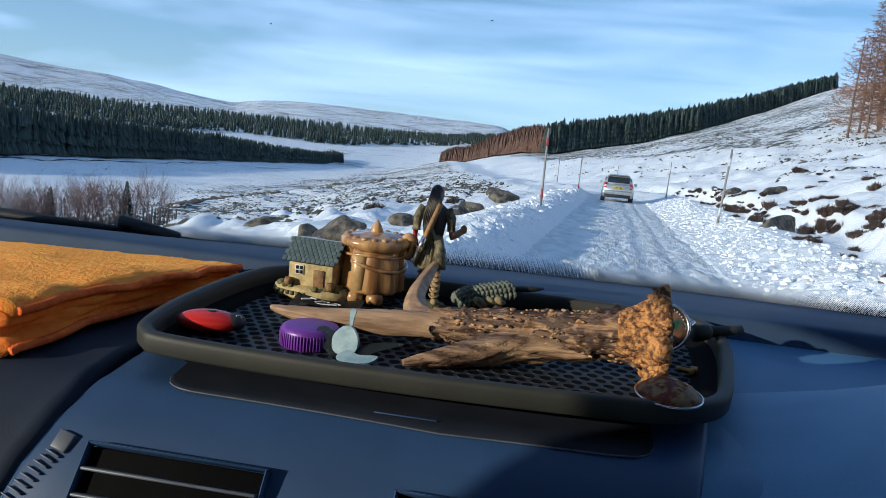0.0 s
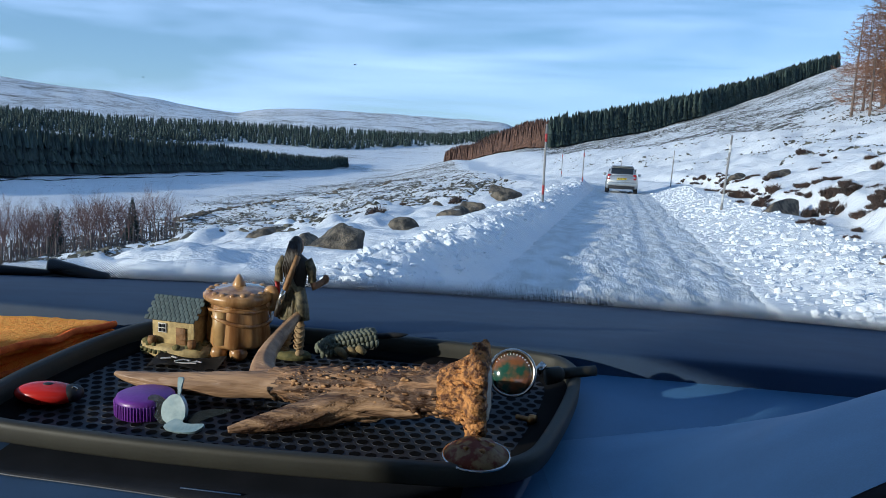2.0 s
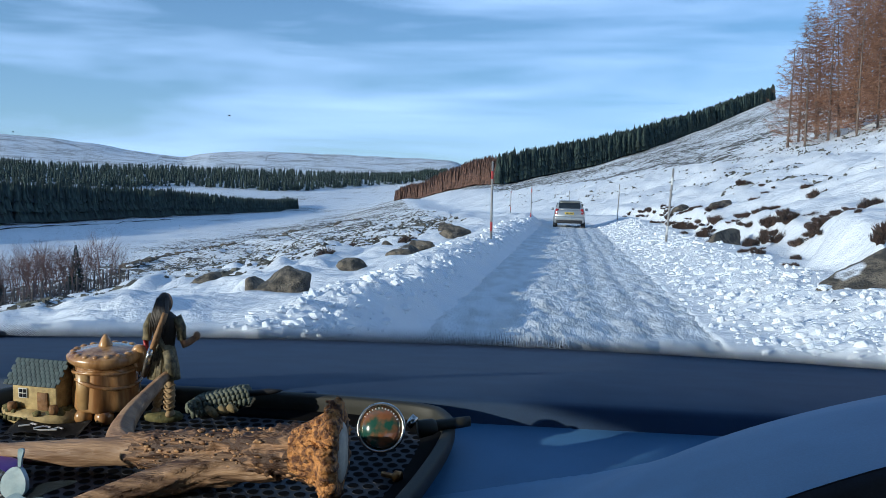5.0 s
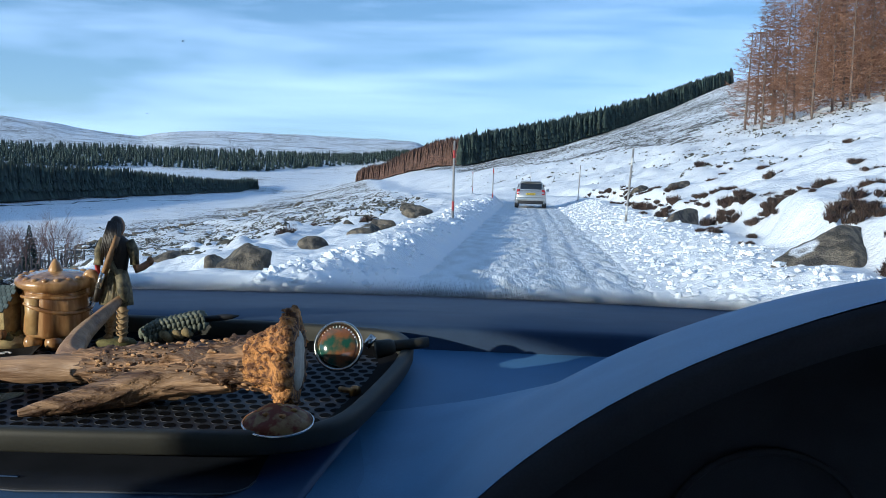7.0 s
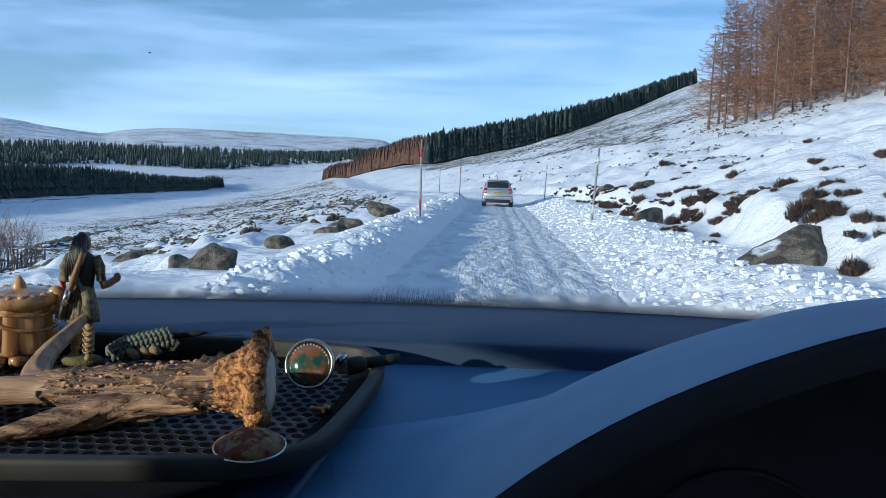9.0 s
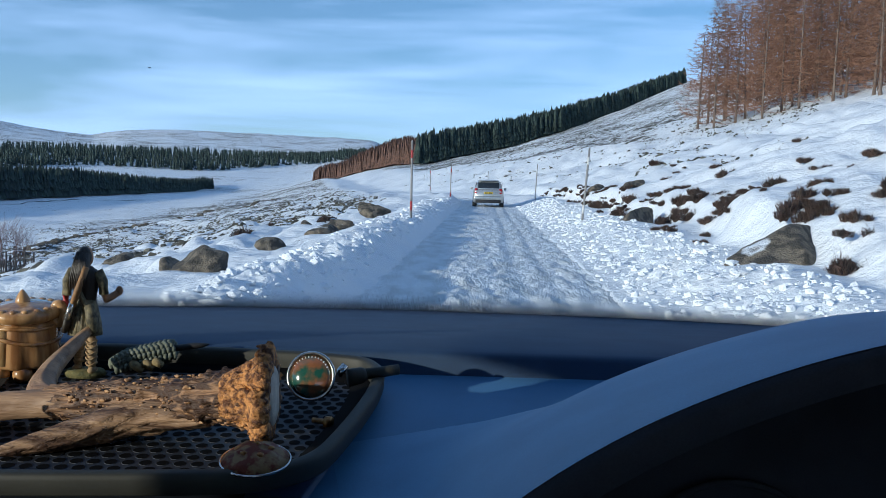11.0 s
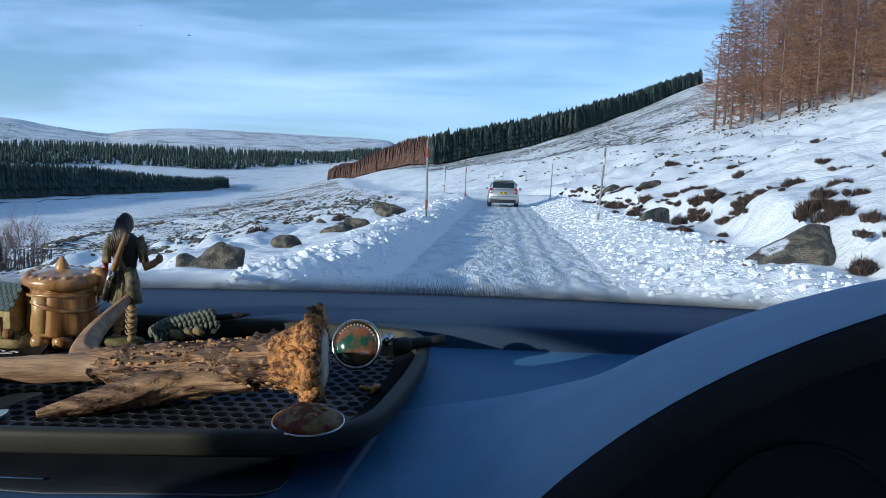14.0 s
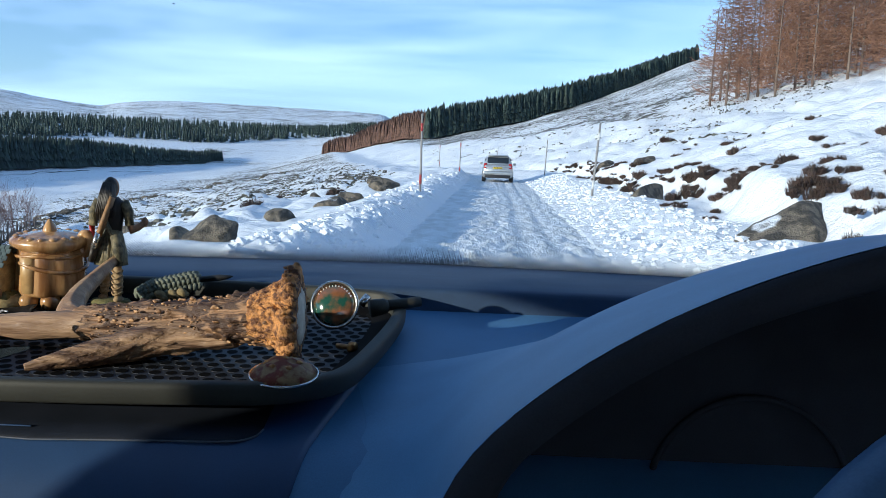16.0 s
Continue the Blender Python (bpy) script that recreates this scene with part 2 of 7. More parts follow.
def mesh_np(name, verts, faces, mat, smooth=True):
    """One mesh object from arrays of places and of triangles or quads."""
    me = bpy.data.meshes.new(name)
    n, k = len(faces), faces.shape[1]
    me.vertices.add(len(verts))
    me.vertices.foreach_set("co", np.asarray(verts, np.float32).ravel())
    me.loops.add(n * k)
    me.loops.foreach_set("vertex_index", faces.astype(np.int32).ravel())
    me.polygons.add(n)
    me.polygons.foreach_set("loop_start", np.arange(0, n * k, k, dtype=np.int32))
    me.polygons.foreach_set("use_smooth", np.full(n, smooth))
    me.update(calc_edges=True)
    me.materials.append(mat)
    return new(name, me)


def box(bm, cx, cy, cz, sx, sy, sz, bevel=0.0, rot=None, mi=0, seg=2):
    r = bmesh.ops.create_cube(bm, size=1.0)
    vs = r["verts"]
    mat = Matrix.Translation((cx, cy, cz)) @ (rot or Matrix.Identity(4)) @ Matrix.Diagonal((sx, sy, sz, 1))
    bmesh.ops.transform(bm, matrix=mat, verts=vs)
    fs = {f for v in vs for f in v.link_faces}
    if bevel:
        es = {e for v in vs for e in v.link_edges}
        r = bmesh.ops.bevel(bm, geom=list(es), offset=bevel, segments=seg, affect="EDGES", profile=0.5)
        fs = set(r["faces"]) | {f for f in fs if f.is_valid}
    for f in fs:
        f.material_index = mi
    return bm


def tube(bm, pts, radii, n=8, mi=0, cap=True, squash=1.0):
    """A tapered tube along points."""
    pts = [Vector(p) for p in pts]
    rings = []
    up = Vector((0, 0, 1))
    for i, p in enumerate(pts):
        d = (pts[min(i + 1, len(pts) - 1)] - pts[max(i - 1, 0)]).normalized()
        a = d.cross(up)
        if a.length < 1e-3:
            a = d.cross(Vector((1, 0, 0)))
        a.normalize()
        b = a.cross(d)
        rings.append([bm.verts.new(p + radii[i] * (math.cos(k * 2 * math.pi / n) * a + squash * math.sin(k * 2 * math.pi / n) * b)) for k in range(n)])
    for r0, r1 in zip(rings, rings[1:]):
        for k in range(n):
            bm.faces.new((r0[k], r0[(k + 1) % n], r1[(k + 1) % n], r1[k])).material_index = mi
    if cap:
        bm.faces.new(rings[0][::-1]).material_index = mi
        bm.faces.new(rings[-1]).material_index = mi
    return bm


def lathe(bm, profile, n=32, m=None, mi=0):
    """A turned body from (radius, height) pairs; ends at radius 0 close."""
    m = m or Matrix.Identity(4)
    rings = []
    for r, z in profile:
        if r < 1e-6:
            rings.append([bm.verts.new(m @ Vector((0, 0, z)))])
        else:
            rings.append([bm.verts.new(m @ Vector((r * math.cos(2 * math.pi * k / n), r * math.sin(2 * math.pi * k / n), z))) for k in range(n)])
    for a, b in zip(rings, rings[1:]):
        for k in range(n):
            j = (k + 1) % n
            if len(a) == 1 and len(b) > 1:
                f = bm.faces.new((a[0], b[j], b[k]))
            elif len(b) == 1 and len(a) > 1:
                f = bm.faces.new((a[k], a[j], b[0]))
            elif len(a) > 1:
                f = bm.faces.new((a[k], a[j], b[j], b[k]))
            else:
                continue
            f.material_index = mi
    bmesh.ops.recalc_face_normals(bm, faces=bm.faces)
    return bm


def blob(bm, c, r, sub=2, rot=None, mi=0, rough=0.0, freq=3.0, seed=0.0):
    """An ellipsoid, made uneven by noise."""
    v = bmesh.ops.create_icosphere(bm, subdivisions=sub, radius=1.0)["verts"]
    for q in v:
        k = 1 + rough * noise.noise(q.co * freq + Vector((seed, seed * 1.7, -seed)))
        q.co *= k
    bmesh.ops.transform(bm, matrix=Matrix.Translation(c) @ (rot or Matrix.Identity(4)) @ Matrix.Diagonal((*r, 1)), verts=v)
    for f in {f for q in v for f in q.link_faces}:
        f.material_index = mi
    return bm


def closed_curve(pts, n):
    """A smooth closed curve through plan points."""
    out = []
    m = len(pts)
    for i in range(m):
        p0, p1, p2, p3 = (np.array(pts[(i + k - 1) % m], float) for k in range(4))
        for k in range(n):
            t = k / n
            out.append(0.5 * (2 * p1 + (p2 - p0) * t + (2 * p0 - 5 * p1 + 4 * p2 - p3) * t * t + (3 * p1 - p0 - 3 * p2 + p3) * t ** 3))
    return out


# ---- the lie of the land ----
def vnoise(x, y, seed=0):
    """Smooth value noise from -1 to 1 on arrays."""
    xi, yi = np.floor(x).astype(np.int64), np.floor(y).astype(np.int64)
    fx, fy = x - xi, y - yi
    fx, fy = fx * fx * (3 - 2 * fx), fy * fy * (3 - 2 * fy)

    def h(a, b):
        v = (a * 374761393 + b * 668265263 + seed * 1442695041) & 0x7FFFFFFF
        v = ((v ^ (v >> 13)) * 1274126177) & 0x7FFFFFFF
        return ((v ^ (v >> 16)) & 0xFFFF) / 32767.5 - 1

    return (h(xi, yi) * (1 - fx) + h(xi + 1, yi) * fx) * (1 - fy) + (h(xi, yi + 1) * (1 - fx) + h(xi + 1, yi + 1) * fx) * fy


def step(a, b, v):
    k = np.clip((v - a) / (b - a), 0, 1)
    return k * k * (3 - 2 * k)


YS = np.arange(-400.0, 5200.0, 0.5)
SLOPE = 0.0555 - 0.2055 * step(46, 74, YS) + 0.10 * step(700, 1200, YS)
XR = np.cumsum(SLOPE) * 0.5
XR += 0.27 - np.interp(0, YS, XR)


def road_x(y):
    return np.interp(y, YS, XR)


def road_z(y):
    return 0.0075 * np.clip(y, 0, 60) - 0.004 * np.clip(y - 60, 0, 120)


RIDGE_AZ = [-180, -60, -45, -36, -30, -24, -22.3, -20, -17.5, -9, -4.4, -3.4, -2, 6, 60, 180]
RIDGE_EL = [2.5, 4.5, 4.3, 3.6, 3.2, 2.62, 2.5, 2.85, 3.03, 2.95, 2.95, 2.6, 1.6, 1.2, 2, 2.5]


def ledge(y):
    """The distance from the road's middle to the lip of the cut bank, and the lip's height."""
    y = np.asarray(y, float)
    return 4.25 + 0.55 * vnoise(y / 2.6, y * 0 + 3.5, 41) + 0.28 * vnoise(y / 0.8, y * 0 + 6.5, 42), 0.62 + 0.28 * vnoise(y / 3.7, y * 0 + 8.5, 43)


HILL_AZ = [-12, -8, -5, -3, -1, 2, 4.3, 8, 12, 15, 16, 18.5, 22, 30]
HILL_UP = [0, 0.46, 0.44, 0.28, -0.08, -0.30, -0.50, -0.42, -0.08, 0.45, 0.52, 0.35, 0.1, 0]


def land(x, y, detail=True):
    """The height of the ground, and how far the moor shows through the snow."""
    d = x - road_x(y)
    far, az = np.hypot(x, y), np.degrees(np.arctan2(x, y))
    base = road_z(y)
    right = 0.34 * np.log1p(np.exp(np.clip((d - 4.0) * 1.1, -30, 30))) / 1.1
    right = np.where(d > 20, 0.34 * 16 + 0.30 * (d - 20), right)
    right = right * (1 - 0.45 * step(620, 1000, far))
    right = right + far * np.radians(np.interp(az, HILL_AZ, HILL_UP)) * step(170, 380, far) * step(1100, 800, far)
    u = np.clip(-d - 3.6, 0, None)
    left = -12.5 * (1 - np.exp(-(u / 42) ** 1.25))
    z = base + right + left
    el = np.interp(az, RIDGE_AZ, RIDGE_EL)
    el = el + 0.05 * vnoise(az / 2.3, far / 900, 5) + 0.03 * vnoise(az / 0.9, far / 300, 6)
    top = 2900 * np.tan(np.radians(el)) + 16
    ramp = np.interp(far, [0, 950, 1300, 1560, 1900], [0, 0, 27, 55, 62])
    ramp = ramp + step(1700, 2900, far) * (top - 62) - step(2950, 4900, far) * 60
    z = z + ramp * step(4, -7, az) * np.where(np.abs(az) > 120, 0.4, 1)
    # ploughed banks beside the road
    crest = 0.38 + 0.14 * vnoise(y / 1.7, y * 0 + 0.5, 11) + 0.10 * vnoise(y / 0.5, y * 0 + 2.5, 12)
    bl = crest * step(-1.45, -2.25, d) * (1 - 0.75 * step(-2.5, -3.7, d))
    br = (0.36 + 0.10 * vnoise(y / 1.3, y * 0 + 9.5, 13)) * step(1.35, 3.3, d) * (1 - 0.6 * step(3.3, 4.8, d))
    z = z + np.where(d < 0, bl, br) * step(140, 60, y)
    lip, rise = ledge(y)
    z = z + rise * step(lip - 0.12, lip + 0.55, d) * (1 - step(6.5, 15, d)) * step(5, 9, y) * step(90, 60, y)
    moor = np.maximum(step(-4.5, -9.0, d), step(15, 26, d))
    moor = moor * (1 - 0.42 * step(-45, -90, d) * step(0, 200, far) * step(1200, 900, far))
    moor = np.where((far > 900), 0.80 + 0.22 * step(1600, 2000, far), moor)
    moor = np.where((d < -8) & (d > -60) & (far < 600), moor * 1.10, moor)
    moor = np.where((d > 24) & (far < 700), 1.16, moor)
    moor = moor * (1 - 0.75 * step(13.5, 17, az) * step(150, 110, far))
    if detail:
        off = np.maximum(step(-2.2, -5, d), step(3.0, 5.5, d))
        near = step(300, 60, far)
        z = z + off * near * (0.17 * vnoise(x / 2.9, y / 3.1, 1) + 0.15 * vnoise(x / 1.1, y / 1.2, 2) + 0.075 * vnoise(x / 0.45, y / 0.5, 3) + 0.03 * vnoise(x / 0.2, y / 0.22, 15))
        z = z + off * step(4, 9, d) * step(26, 18, d) * near * (0.40 * vnoise(x / 3.4, y / 5.0, 4) + 0.2 * vnoise(x / 1.5, y / 2.2, 14))
        z = z + off * step(40, 120, far) * (0.5 * vnoise(x / 14, y / 16, 7) + 0.25 * vnoise(x / 5, y / 5.5, 8))
        hum = np.maximum(step(-3.6, -6.5, d) * step(-70, -38, d), 0.55 * step(6, 12, d))
        z = z + hum * step(420, 90, far) * (0.26 * np.clip(vnoise(x / 0.85, y / 1.05, 21) - 0.05, 0, 1) + 0.20 * np.clip(vnoise(x / 2.1, y / 2.4, 22) - 0.1, 0, 1))
        z = z + hum * step(50, 110, far) * step(600, 300, far) * 0.55 * np.clip(vnoise(x / 4.0, y / 6.0, 23) - 0.1, 0, 1)
        rub = np.exp(-((d + 2.25) / 0.55) ** 2) + np.exp(-((d - 2.5) / 0.75) ** 2)
        z = z + rub * near * (0.055 * vnoise(x / 0.22, y / 0.24, 9) + 0.03 * vnoise(x / 0.09, y / 0.1, 10))
        z = z - 0.09 * (np.abs(d) < 1.5) * (y < 130)
    return z, moor


def ground_z(x, y):
    return float(land(np.array([float(x)]), np.array([float(y)]))[0][0])


# ---- ground ----
az = np.unique(np.concatenate([np.arange(-180, -52, 4.0), np.arange(-52, -40, 0.5), np.arange(-40, 30, 0.20), np.arange(30, 50, 0.6), np.arange(50, 180.1, 4.0)]))
rad = np.concatenate([[0.0, 1.0, 2.0], np.geomspace(3.0, 60, 310), np.geomspace(60, 4850, 310)[1:]])
A, R = np.meshgrid(np.radians(az), rad)
gx, gy = (R * np.sin(A)).ravel(), (R * np.cos(A)).ravel()
gz, gm = land(gx, gy)
na, nr = len(az), len(rad)
idx = np.arange(na * nr).reshape(nr, na)
quads = np.stack([idx[:-1, :-1], idx[:-1, 1:], idx[1:, 1:], idx[1:, :-1]], -1).reshape(-1, 4)[:, ::-1]
ground = mesh_np("ground", np.stack([gx, gy, gz], 1), quads, M_GROUND)
ground.data.attributes.new("moor", "FLOAT_COLOR", "POINT").data.foreach_set("color", np.repeat(np.stack([gm], 1), 4, 1).astype(np.float32).ravel())
tagged(ground, "snow-covered moorland valley with tussocks showing through", "ground", kind="structure")

# ---- road of packed snow with wheel ruts ----
ry, rd = np.concatenate([np.arange(-6, 30, 0.07), np.arange(30, 130, 0.3)]), np.linspace(-1.62, 1.62, 90)
D, Y = np.meshgrid(rd, ry)
rx = road_x(Y) + D
rz = road_z(Y) + 0.0 * D
rut = np.exp(-((D - 0.42 - 0.05 * vnoise(Y / 5, Y * 0 + 1.5, 31)) / 0.13) ** 2) + 0.8 * np.exp(-((D - 0.88 - 0.05 * vnoise(Y / 4, Y * 0 + 4.5, 35)) / 0.10) ** 2) + 0.6 * np.exp(-((D + 0.75 - 0.06 * vnoise(Y / 6, Y * 0 + 7.5, 32)) / 0.2) ** 2)
rz = rz - 0.024 * rut + 0.030 * vnoise(rx / 0.11, Y / 0.2, 33) * (1 - 0.6 * np.clip(rut, 0, 1)) * step(-1.35, -0.75, D) + 0.014 * vnoise(rx / 0.5, Y / 1.4, 34) + 0.05 * np.clip(np.abs(D) - 1.3, 0, 1)
ri = np.arange(rx.size).reshape(rx.shape)
rq = np.stack([ri[:-1, :-1], ri[:-1, 1:], ri[1:, 1:], ri[1:, :-1]], -1).reshape(-1, 4)
road = mesh_np("road", np.stack([rx.ravel(), Y.ravel(), rz.ravel()], 1), rq, M_ROAD)
tagged(road, "single-track road of packed snow with wheel ruts", "road", kind="structure")


# ---- clods of ploughed snow ----
def clods(n, seed):
    rng = np.random.default_rng(seed)
    t = (1 + 5 ** 0.5) / 2
    iv = np.array([(-1, t, 0), (1, t, 0), (-1, -t, 0), (1, -t, 0), (0, -1, t), (0, 1, t), (0, -1, -t), (0, 1, -t), (t, 0, -1), (t, 0, 1), (-t, 0, -1), (-t, 0, 1)]) / 1.9
    it = np.array([(0, 11, 5), (0, 5, 1), (0, 1, 7), (0, 7, 10), (0, 10, 11), (1, 5, 9), (5, 11, 4), (11, 10, 2), (10, 7, 6), (7, 1, 8), (3, 9, 4), (3, 4, 2), (3, 2, 6), (3, 6, 8), (3, 8, 9), (4, 9, 5), (2, 4, 11), (6, 2, 10), (8, 6, 7), (9, 8, 1)])
    y = 5 + 45 * rng.random(n) ** 1.7
    side = rng.random(n) < 0.72
    d = np.where(side, 1.55 + 2.2 * rng.beta(1.6, 1.8, n), -1.75 - 1.3 * rng.beta(1.6, 2.2, n))
    x = road_x(y) + d
    z = land(x, y)[0]
    s = 0.009 + 0.052 * rng.random(n) ** 5.0
    v = iv[None] * (0.7 + 0.6 * rng.random((n, 12, 1))) * s[:, None, None] * (0.6 + 0.8 * rng.random((n, 1, 3))) * np.array([1.15, 1.15, 0.75])
    v = v + np.stack([x, y, z + s * 0.35], 1)[:, None]
    f = it[None] + 12 * np.arange(n)[:, None, None]
    return v.reshape(-1, 3), f.reshape(-1, 3)


cv, cf = clods(9500, 7)
tagged(mesh_np("snow_clods", cv, cf, M_SNOW, smooth=False), "broken clods of ploughed snow along both road edges", "snow", kind="stuff")


# ---- tussocks of moor grass ----
def tussocks(n, seed):
    """Low ragged tufts of dead grass, in drifts, over the moor and the hillside."""
    rng = np.random.default_rng(seed)
    far = 14 * (520 / 14.0) ** rng.random(n * 9)
    az = -42 + 66 * rng.random(n * 9)
    x, y = far * np.sin(np.radians(az)), far * np.cos(np.radians(az))
    d = x - road_x(y)
    dens = 0.18 * vnoise(x / 11, y / 13, 51) + 0.40 * vnoise(x / 3.1, y / 4.2, 52) + 0.12 * vnoise(x / 55, y / 60, 53) + 0.7 * (rng.random(n * 9) - 0.5)
    zone = np.where(d > 0, 0.62 * step(5, 9, d) + 0.38 * step(20, 36, d), step(-4.2, -8, d)) - 0.45 * step(-40, -90, d) - 0.35 * step(34, 16, far)
    ok = dens + 0.9 * zone > 0.84
    x, y, far = x[ok][:n], y[ok][:n], far[ok][:n]
    m = len(x)
    z = land(x, y)[0]
    size = (0.045 + 0.15 * rng.random(m) ** 2.2) * (0.8 + 0.55 * step(40, 260, far))
    k = 3
    a = np.arange(k) * 2 * math.pi / k + rng.random((m, 1)) * 6.28
    jag = 0.6 + 0.8 * rng.random((m, k))
    asp = 0.5 + 0.4 * rng.random((m, 1))
    low = np.stack([1.5 * size[:, None] * jag * np.cos(a), 1.5 * asp * size[:, None] * jag * np.sin(a), -0.10 + 0 * a], -1)
    mid = np.stack([0.9 * size[:, None] * jag[:, ::-1] * np.cos(a), 0.9 * asp * size[:, None] * jag[:, ::-1] * np.sin(a), size[:, None] * (0.05 + 0.55 * rng.random((m, k)) ** 2)], -1)
    top = np.stack([0.3 * size * (rng.random(m) - 0.5), 0.3 * size * (rng.random(m) - 0.5), size * (0.2 + 0.5 * rng.random(m))], -1)[:, None]
    v = np.concatenate([low, mid, top], 1) + np.stack([x, y, z], 1)[:, None]
    q = np.arange(k)
    r = (q + 1) % k
    f = np.concatenate([np.stack([q, r, k + r], -1), np.stack([q, k + r, k + q], -1), np.stack([k + q, k + r, np.full(k, 2 * k)], -1)])
    return v.reshape(-1, 3), (f[None] + (2 * k + 1) * np.arange(m)[:, None, None]).reshape(-1, 3)


tv, tf = tussocks(40000, 19)
tagged(mesh_np("moor_tussocks", tv, tf, M_TUSSOCK, smooth=False), "tufts of dead moor grass poking through the snow", "grass", kind="stuff")


# ---- a tumbled field wall along the valley side ----
def field_wall(n, seed):
    """A line of loose stones half buried in drifted snow."""
    rng = np.random.default_rng(seed)
    u = np.sort(rng.random(n))
    x = np.interp(u, [0, 0.2, 0.4, 0.7, 1], [-43, -50, -51, -47, -44]) + rng.normal(0, 0.45, n)
    y = np.interp(u, [0, 0.2, 0.4, 0.7, 1], [85, 112, 140, 180, 228]) + rng.normal(0, 0.45, n)
    z = land(x, y)[0]
    size = 0.20 + 0.32 * rng.random(n) ** 1.6
    t = (1 + 5 ** 0.5) / 2
    iv = np.array([(-1, t, 0), (1, t, 0), (-1, -t, 0), (1, -t, 0), (0, -1, t), (0, 1, t), (0, -1, -t), (0, 1, -t), (t, 0, -1), (t, 0, 1), (-t, 0, -1), (-t, 0, 1)]) / 1.9
    it = np.array([(0, 11, 5), (0, 5, 1), (0, 1, 7), (0, 7, 10), (0, 10, 11), (1, 5, 9), (5, 11, 4), (11, 10, 2), (10, 7, 6), (7, 1, 8), (3, 9, 4), (3, 4, 2), (3, 2, 6), (3, 6, 8), (3, 8, 9), (4, 9, 5), (2, 4, 11), (6, 2, 10), (8, 6, 7), (9, 8, 1)])
    v = iv[None] * (0.75 + 0.5 * rng.random((n, 12, 1))) * size[:, None, None] * (0.7 + 0.7 * rng.random((n, 1, 3))) * np.array([1.25, 1.25, 0.8])
    v = v + np.stack([x, y, z + 0.15 * size], 1)[:, None]
    return v.reshape(-1, 3), (it[None] + 12 * np.arange(n)[:, None, None]).reshape(-1, 3)


wv, wf = field_wall(420, 91)
tagged(mesh_np("field_wall", wv, wf, M_ROCK, smooth=False), "tumbled dry-stone field wall half buried in snow", "wall", kind="stuff")


# ---- far woods ----
def conifers(name, px, py, heights, mat, seed, width=0.2, tiers=6, sides=6, label="", crowned=False):
    """A wood of spiky conifers: jagged tiers of boughs on a stem."""
    rng = np.random.default_rng(seed)
    n = len(px)
    pz = land(px, py)[0] - 0.3
    vs, fs = [], []
    k = tiers * (sides * 2 + 1)
    for i in range(tiers):
        lo, hi = 0.06 + 0.80 * i / tiers, min(1.0, 0.06 + 0.80 * i / tiers + 0.34 + 0.06 * (i == tiers - 1))
        rr = width * (1 - 0.86 * i / tiers)
        if crowned:
            lo, hi = 0.07 + 0.76 * i / tiers, min(1.0, 0.07 + 0.76 * i / tiers + 0.34)
            rr = width * (1 - 0.80 * (i / tiers) ** 1.9) * (0.8 + 0.4 * rng.random((n, 1)))
        a = np.arange(sides * 2) * math.pi / sides
        jag = np.where(np.arange(sides * 2) % 2 == 0, 1.0, 0.5)[None] * (0.75 + 0.5 * rng.random((n, sides * 2)))
        tw = rng.random((n, 1)) * 6.28
        ring = np.stack([rr * jag * np.cos(a + tw), rr * jag * np.sin(a + tw), lo + 0.05 * (1 - jag) + 0.03 * rng.random((n, sides * 2))], -1)
        apex = np.zeros((n, 1, 3))
        apex[:, 0, 2] = hi
        vs.append(np.concatenate([ring, apex], 1))
        o = i * (sides * 2 + 1)
        q = np.arange(sides * 2)
        fs.append(np.stack([o + q, o + (q + 1) % (sides * 2), np.full(sides * 2, o + sides * 2)], -1))
    v = np.concatenate(vs, 1) * heights[:, None, None]
    v = v + np.stack([px, py, pz], 1)[:, None]
    f = np.concatenate(fs, 0)[None] + k * np.arange(n)[:, None, None]
    return tagged(mesh_np(name, v.reshape(-1, 3), f.reshape(-1, 3), mat), label, "forest", kind="stuff")


def polar(a, r):
    return r * np.sin(np.radians(a)), r * np.cos(np.radians(a))


rng = np.random.default_rng(3)
# plantation on the valley floor, its edge running away from the road
n = 7600
a = -15.0 - 40 * rng.random(n) ** 1.1
edge = np.interp(a, [-60, -45, -36, -30, -24.6, -20, -15.6, -14.6], [220, 270, 345, 425, 545, 720, 985, 1000])
r = edge + np.where(rng.random(n) < 0.45, 14 * rng.random(n), 190 * rng.random(n)) * np.interp(a, [-40, -20, -15], [1, 0.8, 0.2])
x, y = polar(a, r)
conifers("valley_plantation", x, y, (13.5 + 6.0 * rng.random(n) ** 1.3) * np.interp(a, [-30, -23, -17, -15], [1.05, 1.05, 0.8, 0.6]), M_PINE, 21, width=0.15, tiers=3, label="dark spruce plantation on the snowy valley floor")
# the long far wood
n = 4000
a = -5.0 - 45 * rng.random(n)
r = 1270 + 320 * rng.random(n) + 40 * np.sin(a * 0.5) + np.interp(a, [-22, -12, -6], [0, 90, 150])
x, y = polar(a, r)
conifers("far_wood", x, y, 12 + 6 * rng.random(n), M_PINE, 22, width=0.2, tiers=3, sides=5, label="distant dark conifer wood below the hills")
